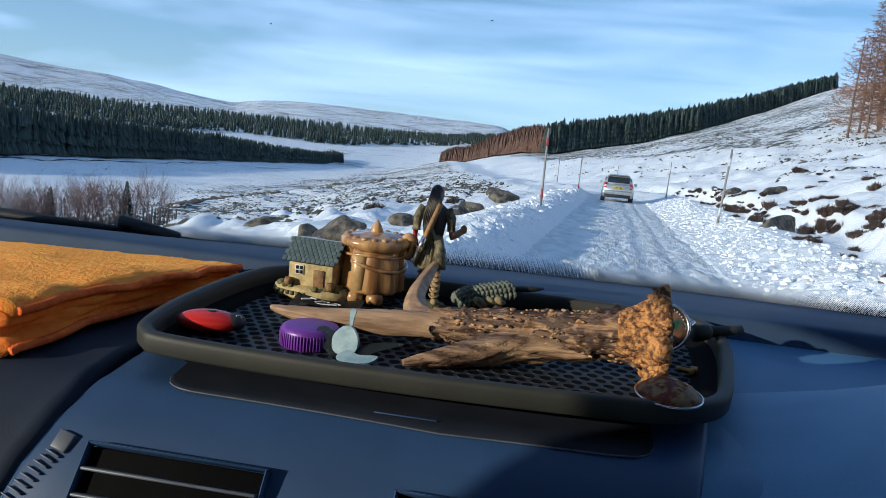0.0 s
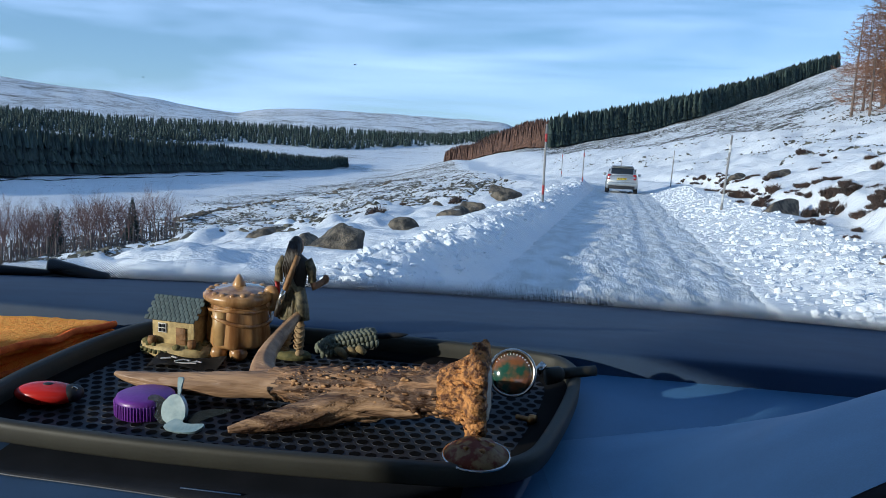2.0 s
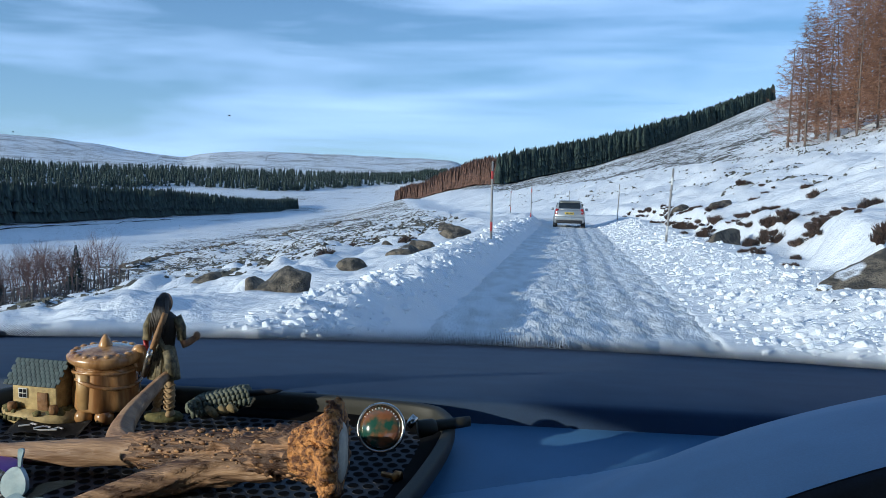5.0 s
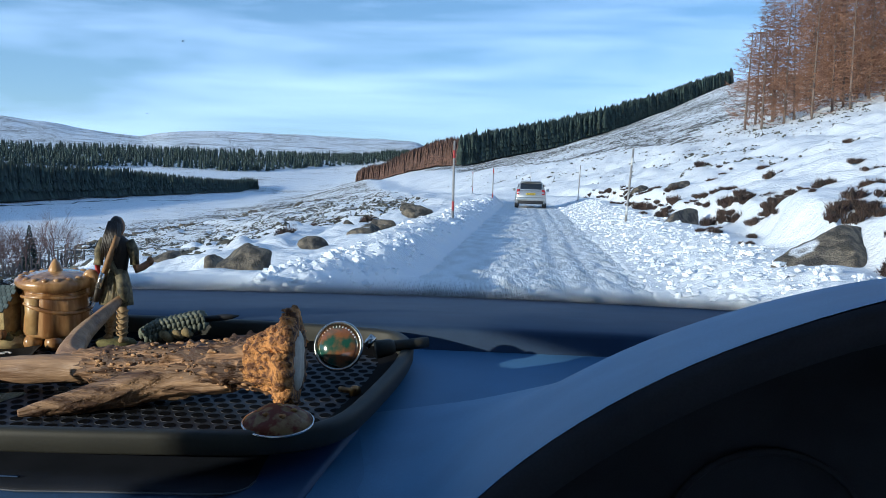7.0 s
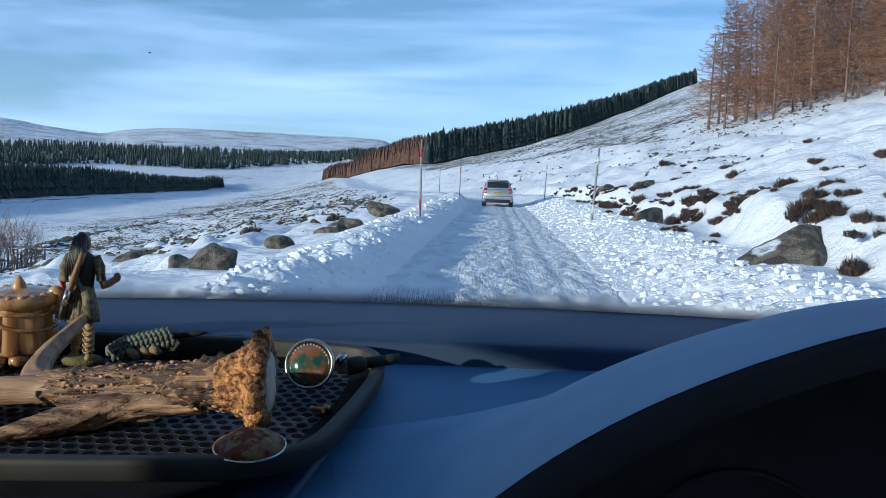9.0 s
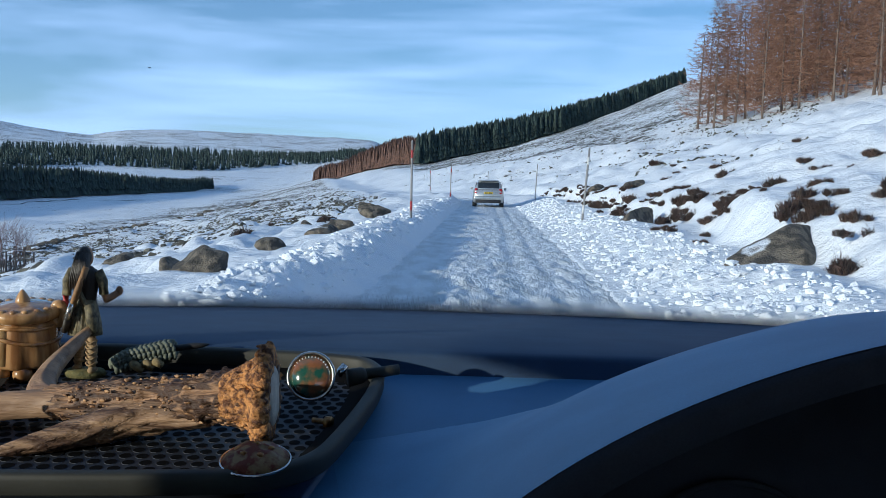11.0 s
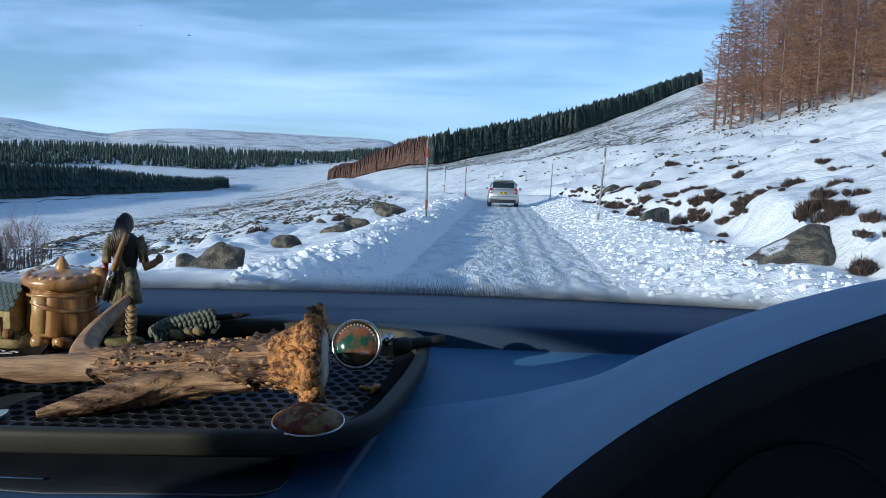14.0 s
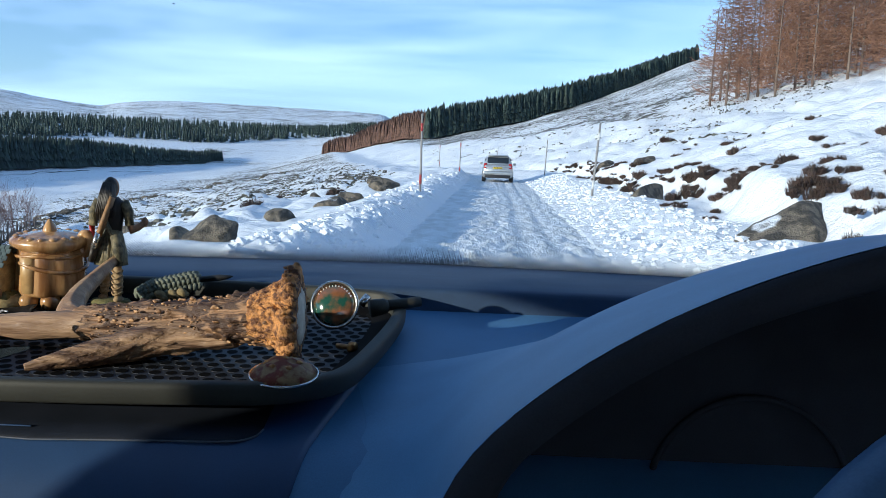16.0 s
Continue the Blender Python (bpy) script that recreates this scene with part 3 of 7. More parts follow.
# the belt climbing the hillside
n = 5400
a = -1.6 + 17.5 * rng.random(n) ** 0.94
r = np.interp(a, [-2, 8, 16], [430, 480, 560]) + 46 * rng.random(n) ** 1.4
x, y = polar(a, r)
h = (1 + 0.13 * vnoise(a * 8, r / 12, 61)) * r * np.radians(np.interp(a, [-2, -1, 4.3, 8, 12, 15, 16], [1.95, 2.0, 1.9, 1.66, 1.3, 1.0, 0.9])) * (0.66 + 0.42 * rng.random(n) ** 0.8)
conifers("hillside_pines", x, y, h, M_PINE, 23, width=0.125, tiers=5, crowned=True, label="belt of dark pines climbing the snowy hillside")
n = 1900
a = -8.5 + 7.2 * rng.random(n)
r = np.interp(a, [-8.6, -1], [560, 440]) + 60 * rng.random(n) ** 1.3
x, y = polar(a, r)
h = r * np.radians(np.interp(a, [-8.6, -8.0, -6, -3, -1], [0.70, 0.95, 1.3, 1.9, 2.05])) * (0.62 + 0.44 * rng.random(n))
conifers("hillside_larches", x, y, h, M_LARCH_FAR, 24, width=0.13, tiers=6, label="belt of russet bare larches on the hillside")


# ---- larches on the bank ----
def larch(seed, H):
    """A bare larch: stem, whorls of drooping boughs and thin twigs."""
    rng = random.Random(seed)
    root = thing("larch", "tall bare larch with russet twigs on a snowy bank", "tree", group="larches on the bank")
    bm = bmesh.new()
    bend = rng.uniform(-0.25, 0.25), rng.uniform(-0.2, 0.2)
    stem = lambda h: Vector((bend[0] * (h / H) ** 2 * 1.5, bend[1] * (h / H) ** 2 * 1.5, h))
    hs = [-0.6, 0.0, 0.3, 1.5, 4, 7, 10, H - 1.5, H]
    tube(bm, [stem(h) for h in hs], [0.17, 0.16, 0.13, 0.115, 0.092, 0.066, 0.043, 0.017, 0.006], 7)
    part("trunk", bm, M_BARK, root)
    vs, fs = [], []

    def rod(p0, p1, r0, r1):
        d = (p1 - p0)
        a = d.cross(Vector((0.3, 0.2, 1))).normalized()
        b = a.cross(d).normalized()
        o = len(vs)
        for p, r in ((p0, r0), (p1, r1)):
            for k in range(3):
                c, s_ = math.cos(k * 2.094), math.sin(k * 2.094)
                vs.append(p + r * (c * a + s_ * b))
        for k in range(3):
            j = (k + 1) % 3
            fs.append((o + k, o + j, o + 3 + j))
            fs.append((o + k, o + 3 + j, o + 3 + k))

    def sliver(p0, p1, w):
        o = len(vs)
        side = (p1 - p0).cross(Vector((rng.uniform(-1, 1), rng.uniform(-1, 1), rng.uniform(-1, 1)))).normalized() * w
        vs.extend([p0 + side, p0 - side, p1])
        fs.append((o, o + 1, o + 2))

    h = 0.7
    while h < H - 0.15:
        k = rng.choice((3, 4, 4, 5))
        tw = rng.uniform(0, 6.28)
        top = 1 - h / H
        for i in range(k):
            if h < 3 and rng.random() < 0.3:
                continue
            an = tw + i * 6.28 / k + rng.uniform(-0.4, 0.4)
            L = (0.40 + 2.6 * top ** 0.62 * min(1, 0.6 + h / 6)) * rng.uniform(0.55, 1.15)
            out = Vector((math.cos(an), math.sin(an), 0))
            p = [stem(h), stem(h) + out * L * 0.45 + Vector((0, 0, -0.06 * L)), stem(h) + out * L * 0.8 + Vector((0, 0, -0.04 * L)), stem(h) + out * L + Vector((0, 0, 0.10 * L))]
            rr = [0.022 * (0.4 + top), 0.014, 0.009, 0.004]
            for j in range(3):
                rod(p[j], p[j + 1], rr[j], rr[j + 1])
            for q in range(int(8 + 12 * L)):
                f = rng.uniform(0.15, 1.0) * 3
                j = min(2, int(f))
                b0 = p[j].lerp(p[j + 1], f - j)
                dirn = (out * rng.uniform(0.2, 0.9) + Vector((rng.uniform(-0.9, 0.9), rng.uniform(-0.9, 0.9), rng.uniform(-0.75, 0.1)))).normalized()
                sliver(b0, b0 + dirn * rng.uniform(0.2, 0.75) * (0.5 + 0.5 * min(1, L)), 0.017)
        h += rng.uniform(0.26, 0.46)
    me = bpy.data.meshes.new("crown")
    me.from_pydata([tuple(v) for v in vs], [], fs)
    me.materials.append(M_LARCH)
    crown = new("crown", me)
    crown.parent = root
    crown["label"] = "russet leafless boughs"
    return root


kinds = [larch(40 + i, H) for i, H in enumerate((10.0, 13.0, 16.0, 17.5, 14.5))]
rng = random.Random(12)
spots = [(16.9, 93.0, 0), (17.9, 90.0, 1), (17.5, 98.0, 0), (18.5, 96.0, 4), (19.2, 91.0, 4)]
for k in range(1500):
    aa, rr = 18.4 + 15 * rng.random() ** 1.15, rng.uniform(58, 122)
    if rr < 92 - 2.0 * (aa - 17.2) or len(spots) > 78:
        continue
    x, y = rr * math.sin(radians(aa)), rr * math.cos(radians(aa))
    if all(math.hypot(x - p[1] * math.sin(radians(p[0])), y - p[1] * math.cos(radians(p[0]))) > 1.4 for p in spots):
        spots.append((aa, rr, rng.choice((1, 2, 2, 3, 3, 4))))
used = set()
for aa, rr, kind in spots:
    x, y = rr * math.sin(radians(aa)), rr * math.cos(radians(aa))
    m = pose(x, y, ground_z(x, y), rng.uniform(-1.5, 1.5), rng.uniform(-1.0, 3.0), rng.uniform(0, 360))
    if kind in used:
        copy_thing(kinds[kind], m)
    else:
        used.add(kind)
        kinds[kind].matrix_world = m


# ---- stones ----
def boulder(x, y, sx, sy, sz, seed, rz=0.0, label="", sink=0.3, ry=0.0):
    root = thing("boulder", label or "weathered granite boulder bedded in snow", "rock", pose(x, y, ground_z(x, y) - sz * sink + sz * 0.5, 0, ry, rz))
    bm = bmesh.new()
    v = bmesh.ops.create_icosphere(bm, subdivisions=4, radius=1.0)["verts"]
    o = Vector((seed * 3.1, seed * 1.3, seed * 0.7))
    for q in v:
        c = q.co.copy()
        for k in range(9):
            ax = Vector((math.sin(k * 2.4 + seed), math.cos(k * 2.4 + seed * 1.3), 0.9 * math.sin(k * 1.3 + seed * 2.1))).normalized()
            lim = 0.62 + 0.12 * math.sin(k * 5.1 + seed)
            t = c.dot(ax)
            if t > lim:
                c -= ax * (t - lim) * 0.93
        c *= 1.25 * (1 + 0.12 * noise.noise(q.co * 1.6 + o) + 0.07 * noise.noise(q.co * 5 + o) + 0.035 * noise.noise(q.co * 13 + o))
        q.co = Vector((c.x * sx, c.y * sy, c.z * sz))
    part("stone", bm, M_ROCK, root)
    return root


for k, (x, y, sx, sy, sz, rz) in enumerate((
        (-2.95, 11.3, 0.38, 0.30, 0.26, 20), (-4.1, 13.5, 0.30, 0.24, 0.18, 70), (-3.0, 15.8, 0.26, 0.22, 0.16, 10), (-2.5, 19.5, 0.42, 0.28, 0.2, 35),
        (-2.2, 20.4, 0.38, 0.26, 0.22, 120), (-3.6, 24.0, 0.4, 0.3, 0.2, 60), (-1.9, 27.5, 0.45, 0.3, 0.24, 15), (-2.6, 33.0, 0.5, 0.4, 0.26, 30), (-6.2, 17.0, 0.34, 0.28, 0.2, 5))):
    boulder(x, y, sx, sy, sz, k + 1.0, rz)
boulder(5.25, 21.6, 0.80, 0.28, 0.34, 14.0, 62, "long slab of grey rock in the snowy bank", 0.62, -16)
boulder(4.70, 10.9, 1.05, 0.52, 0.30, 27.0, 34, "large lichened boulder in the cut bank under heather", 0.42, -8)
boulder(7.3, 31.0, 0.6, 0.3, 0.26, 16.0, 62, "dark rock outcrop in the roadside bank", 0.6, -12)
boulder(7.2, 38.0, 0.7, 0.3, 0.30, 18.0, 66, "dark rock outcrop in the roadside bank", 0.6, -12)


# ---- heather ----
def heather(seed, dense):
    rng = random.Random(seed)
    root = thing("heather", "clump of brown winter heather poking through snow", "heather", group="heather clumps")
    vs, fs = [], []
    lobes = [(rng.uniform(-0.5, 0.5), rng.uniform(-0.22, 0.22), rng.uniform(0.10, 0.26), rng.uniform(0.6, 1.3)) for _ in range(5)]
    for i in range(dense):
        lx, ly, lr, lh = rng.choice(lobes)
        a, r = rng.uniform(0, 6.28), lr * math.sqrt(rng.random())
        b = Vector((lx + r * math.cos(a), ly + r * math.sin(a) * 0.8, -0.06))
        up = Vector(((b.x - lx) * 1.8 + rng.uniform(-0.5, 0.5), (b.y - ly) * 1.8 + rng.uniform(-0.5, 0.5), 1)).normalized()
        L = rng.uniform(0.10, 0.30) * lh * (1.25 - r / lr * 0.6)
        side = up.cross(Vector((rng.uniform(-1, 1), rng.uniform(-1, 1), 0.1))).normalized() * rng.uniform(0.005, 0.010)
        mid, tip = b + up * L * 0.55, b + up * L
        o = len(vs)
        vs.extend([b - side, b + side, tip])
        fs.append((o, o + 1, o + 2))
        for q in range(2):
            t2 = mid + up * L * 0.3 + Vector((rng.uniform(-0.07, 0.07), rng.uniform(-0.07, 0.07), rng.uniform(-0.01, 0.06)))
            o = len(vs)
            vs.extend([mid - side, mid + side, t2])
            fs.append((o, o + 1, o + 2))
    bm = bmesh.new()
    for k, (lx, ly, lr, lh) in enumerate(lobes):
        blob(bm, (lx, ly, 0.0), (lr * 0.55, lr * 0.48, 0.11 * lh), 2, rough=1.0, freq=2.8, seed=seed + k)
    part("cushion", bm, M_HEATHER, root, smooth=False)["kind"] = "stuff"
    me = bpy.data.meshes.new("sprigs")
    me.from_pydata([tuple(v) for v in vs], [], fs)
    me.materials.append(M_HEATHER)
    ob = new("sprigs", me)
    ob.parent = root
    return root


tufts = [heather(60 + i, n) for i, n in enumerate((620, 700, 540))]
rng = random.Random(5)
spots = []
for cx, cy, k, L in ((5.35, 11.9, 14, 0.45), (6.3, 11.2, 8, 0.5), (5.0, 11.2, 3, 0.5), (5.9, 12.9, 9, 0.9), (7.6, 13.4, 5, 0.9), (8.4, 16.4, 5, 1.0), (4.75, 17.0, 5, 0.9), (5.2, 22.6, 6, 1.2), (9.2, 27.0, 6, 1.6), (13.0, 38.0, 6, 2.2), (4.9, 15.2, 5, 1.0), (5.9, 15.6, 7, 1.3), (6.9, 17.2, 6, 1.3), (5.0, 18.8, 6, 1.2), (6.2, 20.2, 5, 1.3), (8.3, 18.9, 4, 0.8), (9.8, 22.0, 5, 1.2), (7.2, 24.8, 6, 1.6),
                    (5.6, 25.4, 7, 1.6), (6.0, 29.5, 8, 2.0), (6.6, 33.5, 9, 2.2), (7.0, 38.5, 9, 2.6), (7.6, 43.5, 9, 2.8), (12.0, 29.0, 5, 1.8), (10.5, 37.0, 7, 2.4), (14.0, 33.0, 5, 2.0), (9.3, 14.2, 3, 0.6), (8.8, 31, 6, 2.0), (11.5, 44, 8, 3.0),
                    (-5.5, 20, 5, 1.6), (-3.5, 28, 6, 1.6), (-9, 30, 7, 4.0), (-7, 40, 8, 4.0)):
    for j in range(int(k * 0.55)):
        q = rng.uniform(-1.1, 1.1)
        spots.append((cx + 0.34 * L * q + rng.gauss(0, 0.16), cy + L * q + rng.gauss(0, 0.22)))
# ragged ledges of heather along the lip of the cut bank
yy = 9.6
while yy < 58:
    if float(vnoise(np.array([yy / 1.6]), np.array([0.5]), 44)[0]) > -0.25:
        d0 = float(ledge(yy)[0])
        for j in range(rng.choice((1, 1, 2))):
            spots.append((float(road_x(yy)) + d0 + rng.uniform(0.0, 0.7), yy + rng.uniform(-0.15, 0.15)))
    yy += 0.42 + 0.008 * yy
for i, (x, y) in enumerate(spots):
    if x - float(road_x(y)) < 3.2 and x > 0:
        continue
    s = 0.26 + 0.60 * rng.random() ** 1.7
    m = pose(x, y, ground_z(x, y), 0, rng.uniform(-14, 4) if x > 0 else 0, rng.uniform(0, 360))
    ob = tufts[i] if i < 3 else copy_thing(tufts[i % 3], m)
    ob.matrix_world = m @ Matrix.Diagonal((s, s, s * rng.uniform(0.95, 1.5), 1))


# ---- snow poles ----
def snow_pole(x, y, H, red, lean, label):
    root = thing("snow_pole", label, "pole", pose(x, y, ground_z(x, y) - 0.1, 0, lean, 0), group="snow poles")
    bm = bmesh.new()
    tube(bm, [(0, 0, 0), (0, 0, H)], [0.034, 0.028], 10)
    part("shaft", bm, M_POST, root)
    for z0, z1 in ((H * 0.80, H * 0.90), (0.3, 0.55)):
        bm = bmesh.new()
        tube(bm, [(0, 0, z0), (0, 0, z1)], [0.037, 0.036], 10)
        part("band", bm, M_POST_RED if red else M_POST_WHITE, root, "red painted band" if red else "white reflective band")
    bm = bmesh.new()
    tube(bm, [(0, 0, H), (0, 0, H + 0.03), (0, 0, H + 0.05)], [0.030, 0.030, 0.012], 10)
    part("cap", bm, M_POST, root)
    return root


for dl, y, red, lean in ((-2.15, 23.0, True, -0.5), (2.7, 24.5, False, 3.5), (-2.2, 49.0, True, 0.5), (2.8, 50.0, False, 2.0), (-2.4, 72.0, True, 0.0), (2.9, 74.0, False, 1.0)):
    snow_pole(float(road_x(y)) + dl, y, 2.15, red, lean, "snow pole with red bands in the roadside bank" if red else "grey snow pole with pale bands in the bank")


# ---- car ahead ----
def loft(bm, secs, mi=0):
    """Joins rounded rectangular sections (y, half width low, half width high, z low, z high, rounding) into a hull."""
    rings = []
    for y, wl, wh, z0, z1, r in secs:
        pts = []
        for cx, cz, a0 in ((wl - r, z0 + r, -90), (wh - r, z1 - r, 0), (-(wh - r), z1 - r, 90), (-(wl - r), z0 + r, 180)):
            for k in range(5):
                a = radians(a0 + 22.5 * k)
                pts.append((cx + r * math.cos(a), y, cz + r * math.sin(a)))
        rings.append([bm.verts.new(p) for p in pts])
    n = len(rings[0])
    for a, b in zip(rings, rings[1:]):
        for k in range(n):
            bm.faces.new((a[k], a[(k + 1) % n], b[(k + 1) % n], b[k])).material_index = mi
    bm.faces.new(rings[0])
    bm.faces.new(rings[-1][::-1])
    bmesh.ops.recalc_face_normals(bm, faces=bm.faces)
    return bm


def hatchback(m):
    root = thing("car", "silver hatchback driving on the packed snow road", "car", m)
    bm = loft(bmesh.new(), [(0.0, 0.74, 0.72, 0.34, 0.92, 0.08), (0.08, 0.82, 0.80, 0.28, 1.0, 0.12), (0.5, 0.87, 0.84, 0.24, 1.02, 0.14), (2.2, 0.88, 0.85, 0.22, 0.98, 0.14), (3.4, 0.87, 0.83, 0.24, 0.92, 0.14), (4.0, 0.80, 0.74, 0.28, 0.80, 0.14), (4.2, 0.68, 0.62, 0.34, 0.66, 0.10)])
    body = part("body", bm, M_CAR, root)
    bm = loft(bmesh.new(), [(0.10, 0.74, 0.66, 0.96, 1.05, 0.04), (0.28, 0.76, 0.60, 0.96, 1.40, 0.10), (0.55, 0.77, 0.60, 0.96, 1.50, 0.12), (1.6, 0.78, 0.62, 0.96, 1.53, 0.12), (2.5, 0.77, 0.60, 0.94, 1.46, 0.12), (3.2, 0.74, 0.58, 0.92, 1.0, 0.03)])
    part("cabin", bm, M_CAR, root)
    bm = box(bmesh.new(), 0, 0.165, 1.22, 1.16, 0.02, 0.34, 0.008, Matrix.Rotation(radians(-21), 4, "X"))
    part("rear_window", bm, M_GLASS_DARK, root, "dark tinted rear window")
    for s in (-1, 1):
        bm = box(bmesh.new(), s * 0.715, 1.55, 1.22, 0.02, 1.9, 0.30, 0.006, Matrix.Rotation(radians(-s * 15), 4, "Y"))
        part("side_window", bm, M_GLASS_DARK, root, "dark side window")
        bm = box(bmesh.new(), s * 0.68, 0.055, 0.90, 0.17, 0.09, 0.30, 0.03, Matrix.Rotation(radians(-8), 4, "X"))
        part("tail_light", bm, M_RED_LENS, root, "red tail light")
        bm = box(bmesh.new(), s * 0.97, 2.75, 1.03, 0.16, 0.10, 0.14, 0.04)
        part("wing_mirror", bm, M_CAR, root)
        for y in (0.72, 3.3):
            w = thing("wheel", "", "")
            w.parent = root
            bm = lathe(bmesh.new(), [(0.20, -0.10), (0.29, -0.10), (0.315, -0.07), (0.315, 0.07), (0.29, 0.10), (0.20, 0.10), (0.20, -0.10)], 28, Matrix.Translation((s * 0.77, y, 0.315)) @ Matrix.Rotation(radians(90), 4, "Y"))
            part("tyre", bm, M_TYRE, w)
            bm = lathe(bmesh.new(), [(0.0, -0.06), (0.20, -0.08), (0.20, 0.08), (0.0, 0.06)], 20, Matrix.Translation((s * 0.77, y, 0.315)) @ Matrix.Rotation(radians(90), 4, "Y"))
            part("rim", bm, M_POST, w)
    bm = box(bmesh.new(), 0, 0.0, 0.52, 1.60, 0.14, 0.22, 0.06)
    part("bumper", bm, M_CAR, root)
    bm = box(bmesh.new(), 0, 0.0, 0.34, 1.40, 0.12, 0.16, 0.03)
    part("lower_valance", bm, M_BLACK, root, "dark lower bumper trim")
    plate = part("number_plate", box(bmesh.new(), 0, -0.025, 0.80, 0.50, 0.02, 0.11, 0.004), M_PLATE, root, "yellow rear number plate")
    bm = bmesh.new()
    for k in (-0.17, -0.10, -0.03, 0.06, 0.12, 0.18):
        box(bm, k, -0.038, 0.80, 0.04, 0.006, 0.07)
    part("plate_bars", bm, M_BLACK, plate)
    part("spoiler", box(bmesh.new(), 0, 0.36, 1.475, 1.10, 0.26, 0.04, 0.015), M_CAR, root)
    part("wiper", box(bmesh.new(), 0.12, 0.115, 1.12, 0.40, 0.015, 0.02, 0.004, Matrix.Rotation(radians(12), 4, "Y")), M_BLACK, root)
    return root


cy = 46.5
hatchback(pose(float(road_x(cy)), cy, float(road_z(cy)) - 0.03, 0, 0, -3.2))


# ---- scrub and fence on the valley side ----
def shrub(seed, H, label):
    rng = random.Random(seed)
    root = thing("scrub_birch", label, "shrub", group="roadside scrub")
    vs, fs = [], []

    def twig(p, d, L, r, lev):
        q = p + d * L
        a = d.cross(Vector((0.4, 0.3, 1))).normalized()
        b = a.cross(d).normalized()
        o = len(vs)
        for c, rr in ((p, r), (q, r * 0.55)):
            for k in range(3):
                vs.append(c + rr * (math.cos(k * 2.094) * a + math.sin(k * 2.094) * b))
        for k in range(3):
            j = (k + 1) % 3
            fs.append((o + k, o + j, o + 3 + j))
            fs.append((o + k, o + 3 + j, o + 3 + k))
        if lev:
            for i in range(3 if lev > 1 else 4):
                dd = (d + Vector((rng.uniform(-0.7, 0.7), rng.uniform(-0.7, 0.7), rng.uniform(-0.1, 0.5)))).normalized()
                twig(p.lerp(q, rng.uniform(0.45, 1)), dd, L * rng.uniform(0.5, 0.8), r * 0.5, lev - 1)

    for i in range(6):
        a = rng.uniform(0, 6.28)
        twig(Vector((0.25 * math.cos(a), 0.25 * math.sin(a), -0.2)), Vector((0.35 * math.cos(a), 0.35 * math.sin(a), 1)).normalized(), H * 0.42, 0.03, 4)
    me = bpy.data.meshes.new("branches")
    me.from_pydata([tuple(v) for v in vs], [], fs)
    me.materials.append(M_BIRCH)
    ob = new("branches", me)
    ob.parent = root
    return root


bushes = [shrub(80 + i, H, "bare reddish birch scrub on the valley side") for i, H in enumerate((3.6, 3.0, 4.2))]
rng = random.Random(8)
for i in range(38):
    aa = -41 + 14.2 * (i / 37) + rng.uniform(-0.5, 0.5)
    rr = np.interp(aa, [-39, -24], [46, 62]) + rng.uniform(-4, 9)
    if -28.5 < aa and rng.random() < 0.3:
        continue
    x, y = rr * math.sin(radians(aa)), rr * math.cos(radians(aa))
    m = pose(x, y, ground_z(x, y), 0, 0, rng.uniform(0, 360))
    if i < 3:
        bushes[i].matrix_world = m
    else:
        copy_thing(bushes[i % 3], m)

fence = thing("fence", "timber paling fence with posts in the snow", "fence")
for i in range(30):
    aa = -40 + 14.5 * i / 29
    rr = np.interp(aa, [-40, -25.5], [38, 52])
    x, y = rr * math.sin(radians(aa)), rr * math.cos(radians(aa))
    z = ground_z(x, y)
    bm = tube(bmesh.new(), [(x, y, z - 0.2), (x, y, z + 1.1)], [0.05, 0.045], 6)
    part("fence_post", bm, M_FENCE, fence)
paling = None
rng = random.Random(77)
for i in range(190):
    aa = -40 + 14.5 * (i + 0.5) / 190
    rr = np.interp(aa, [-40, -25.5], [38, 52])
    x, y = rr * math.sin(radians(aa)), rr * math.cos(radians(aa))
    if paling is None:
        ob = part("paling", box(bmesh.new(), 0, 0, 0.36, 0.035, 0.02, 0.95, 0.004), M_FENCE, fence)
        paling = ob.data
    else:
        ob = new("paling", paling)
        ob.parent = fence
    ob.matrix_world = pose(x, y, ground_z(x, y), rng.uniform(-4, 4), rng.uniform(-7, 7), -aa) @ Matrix.Diagonal((1, 1, rng.uniform(0.75, 1.1), 1))
for i in (3, 9, 16, 22, 27):
    aa = -40 + 14.5 * i / 29
    rr = np.interp(aa, [-40, -25.5], [38, 52])
    x, y = rr * math.sin(radians(aa)), rr * math.cos(radians(aa))
    z = ground_z(x, y)
    part("strut", tube(bmesh.new(), [(x, y, z + 0.85), (x - 1.0, y - 0.55, z - 0.1)], [0.04, 0.04], 6), M_FENCE, fence)
for h in (0.35, 0.65, 0.98):
    pts = []
    for i in range(59):
        aa = -40 + 14.5 * i / 58
        rr = np.interp(aa, [-40, -25.5], [38, 52])
        x, y = rr * math.sin(radians(aa)), rr * math.cos(radians(aa))
        pts.append((x, y, ground_z(x, y) * 0.5 + 0.5 * float(land(np.array([x]), np.array([y]), False)[0][0]) + h))
    part("wire", tube(bmesh.new(), pts, [0.008] * len(pts), 4), M_FENCE, fence)


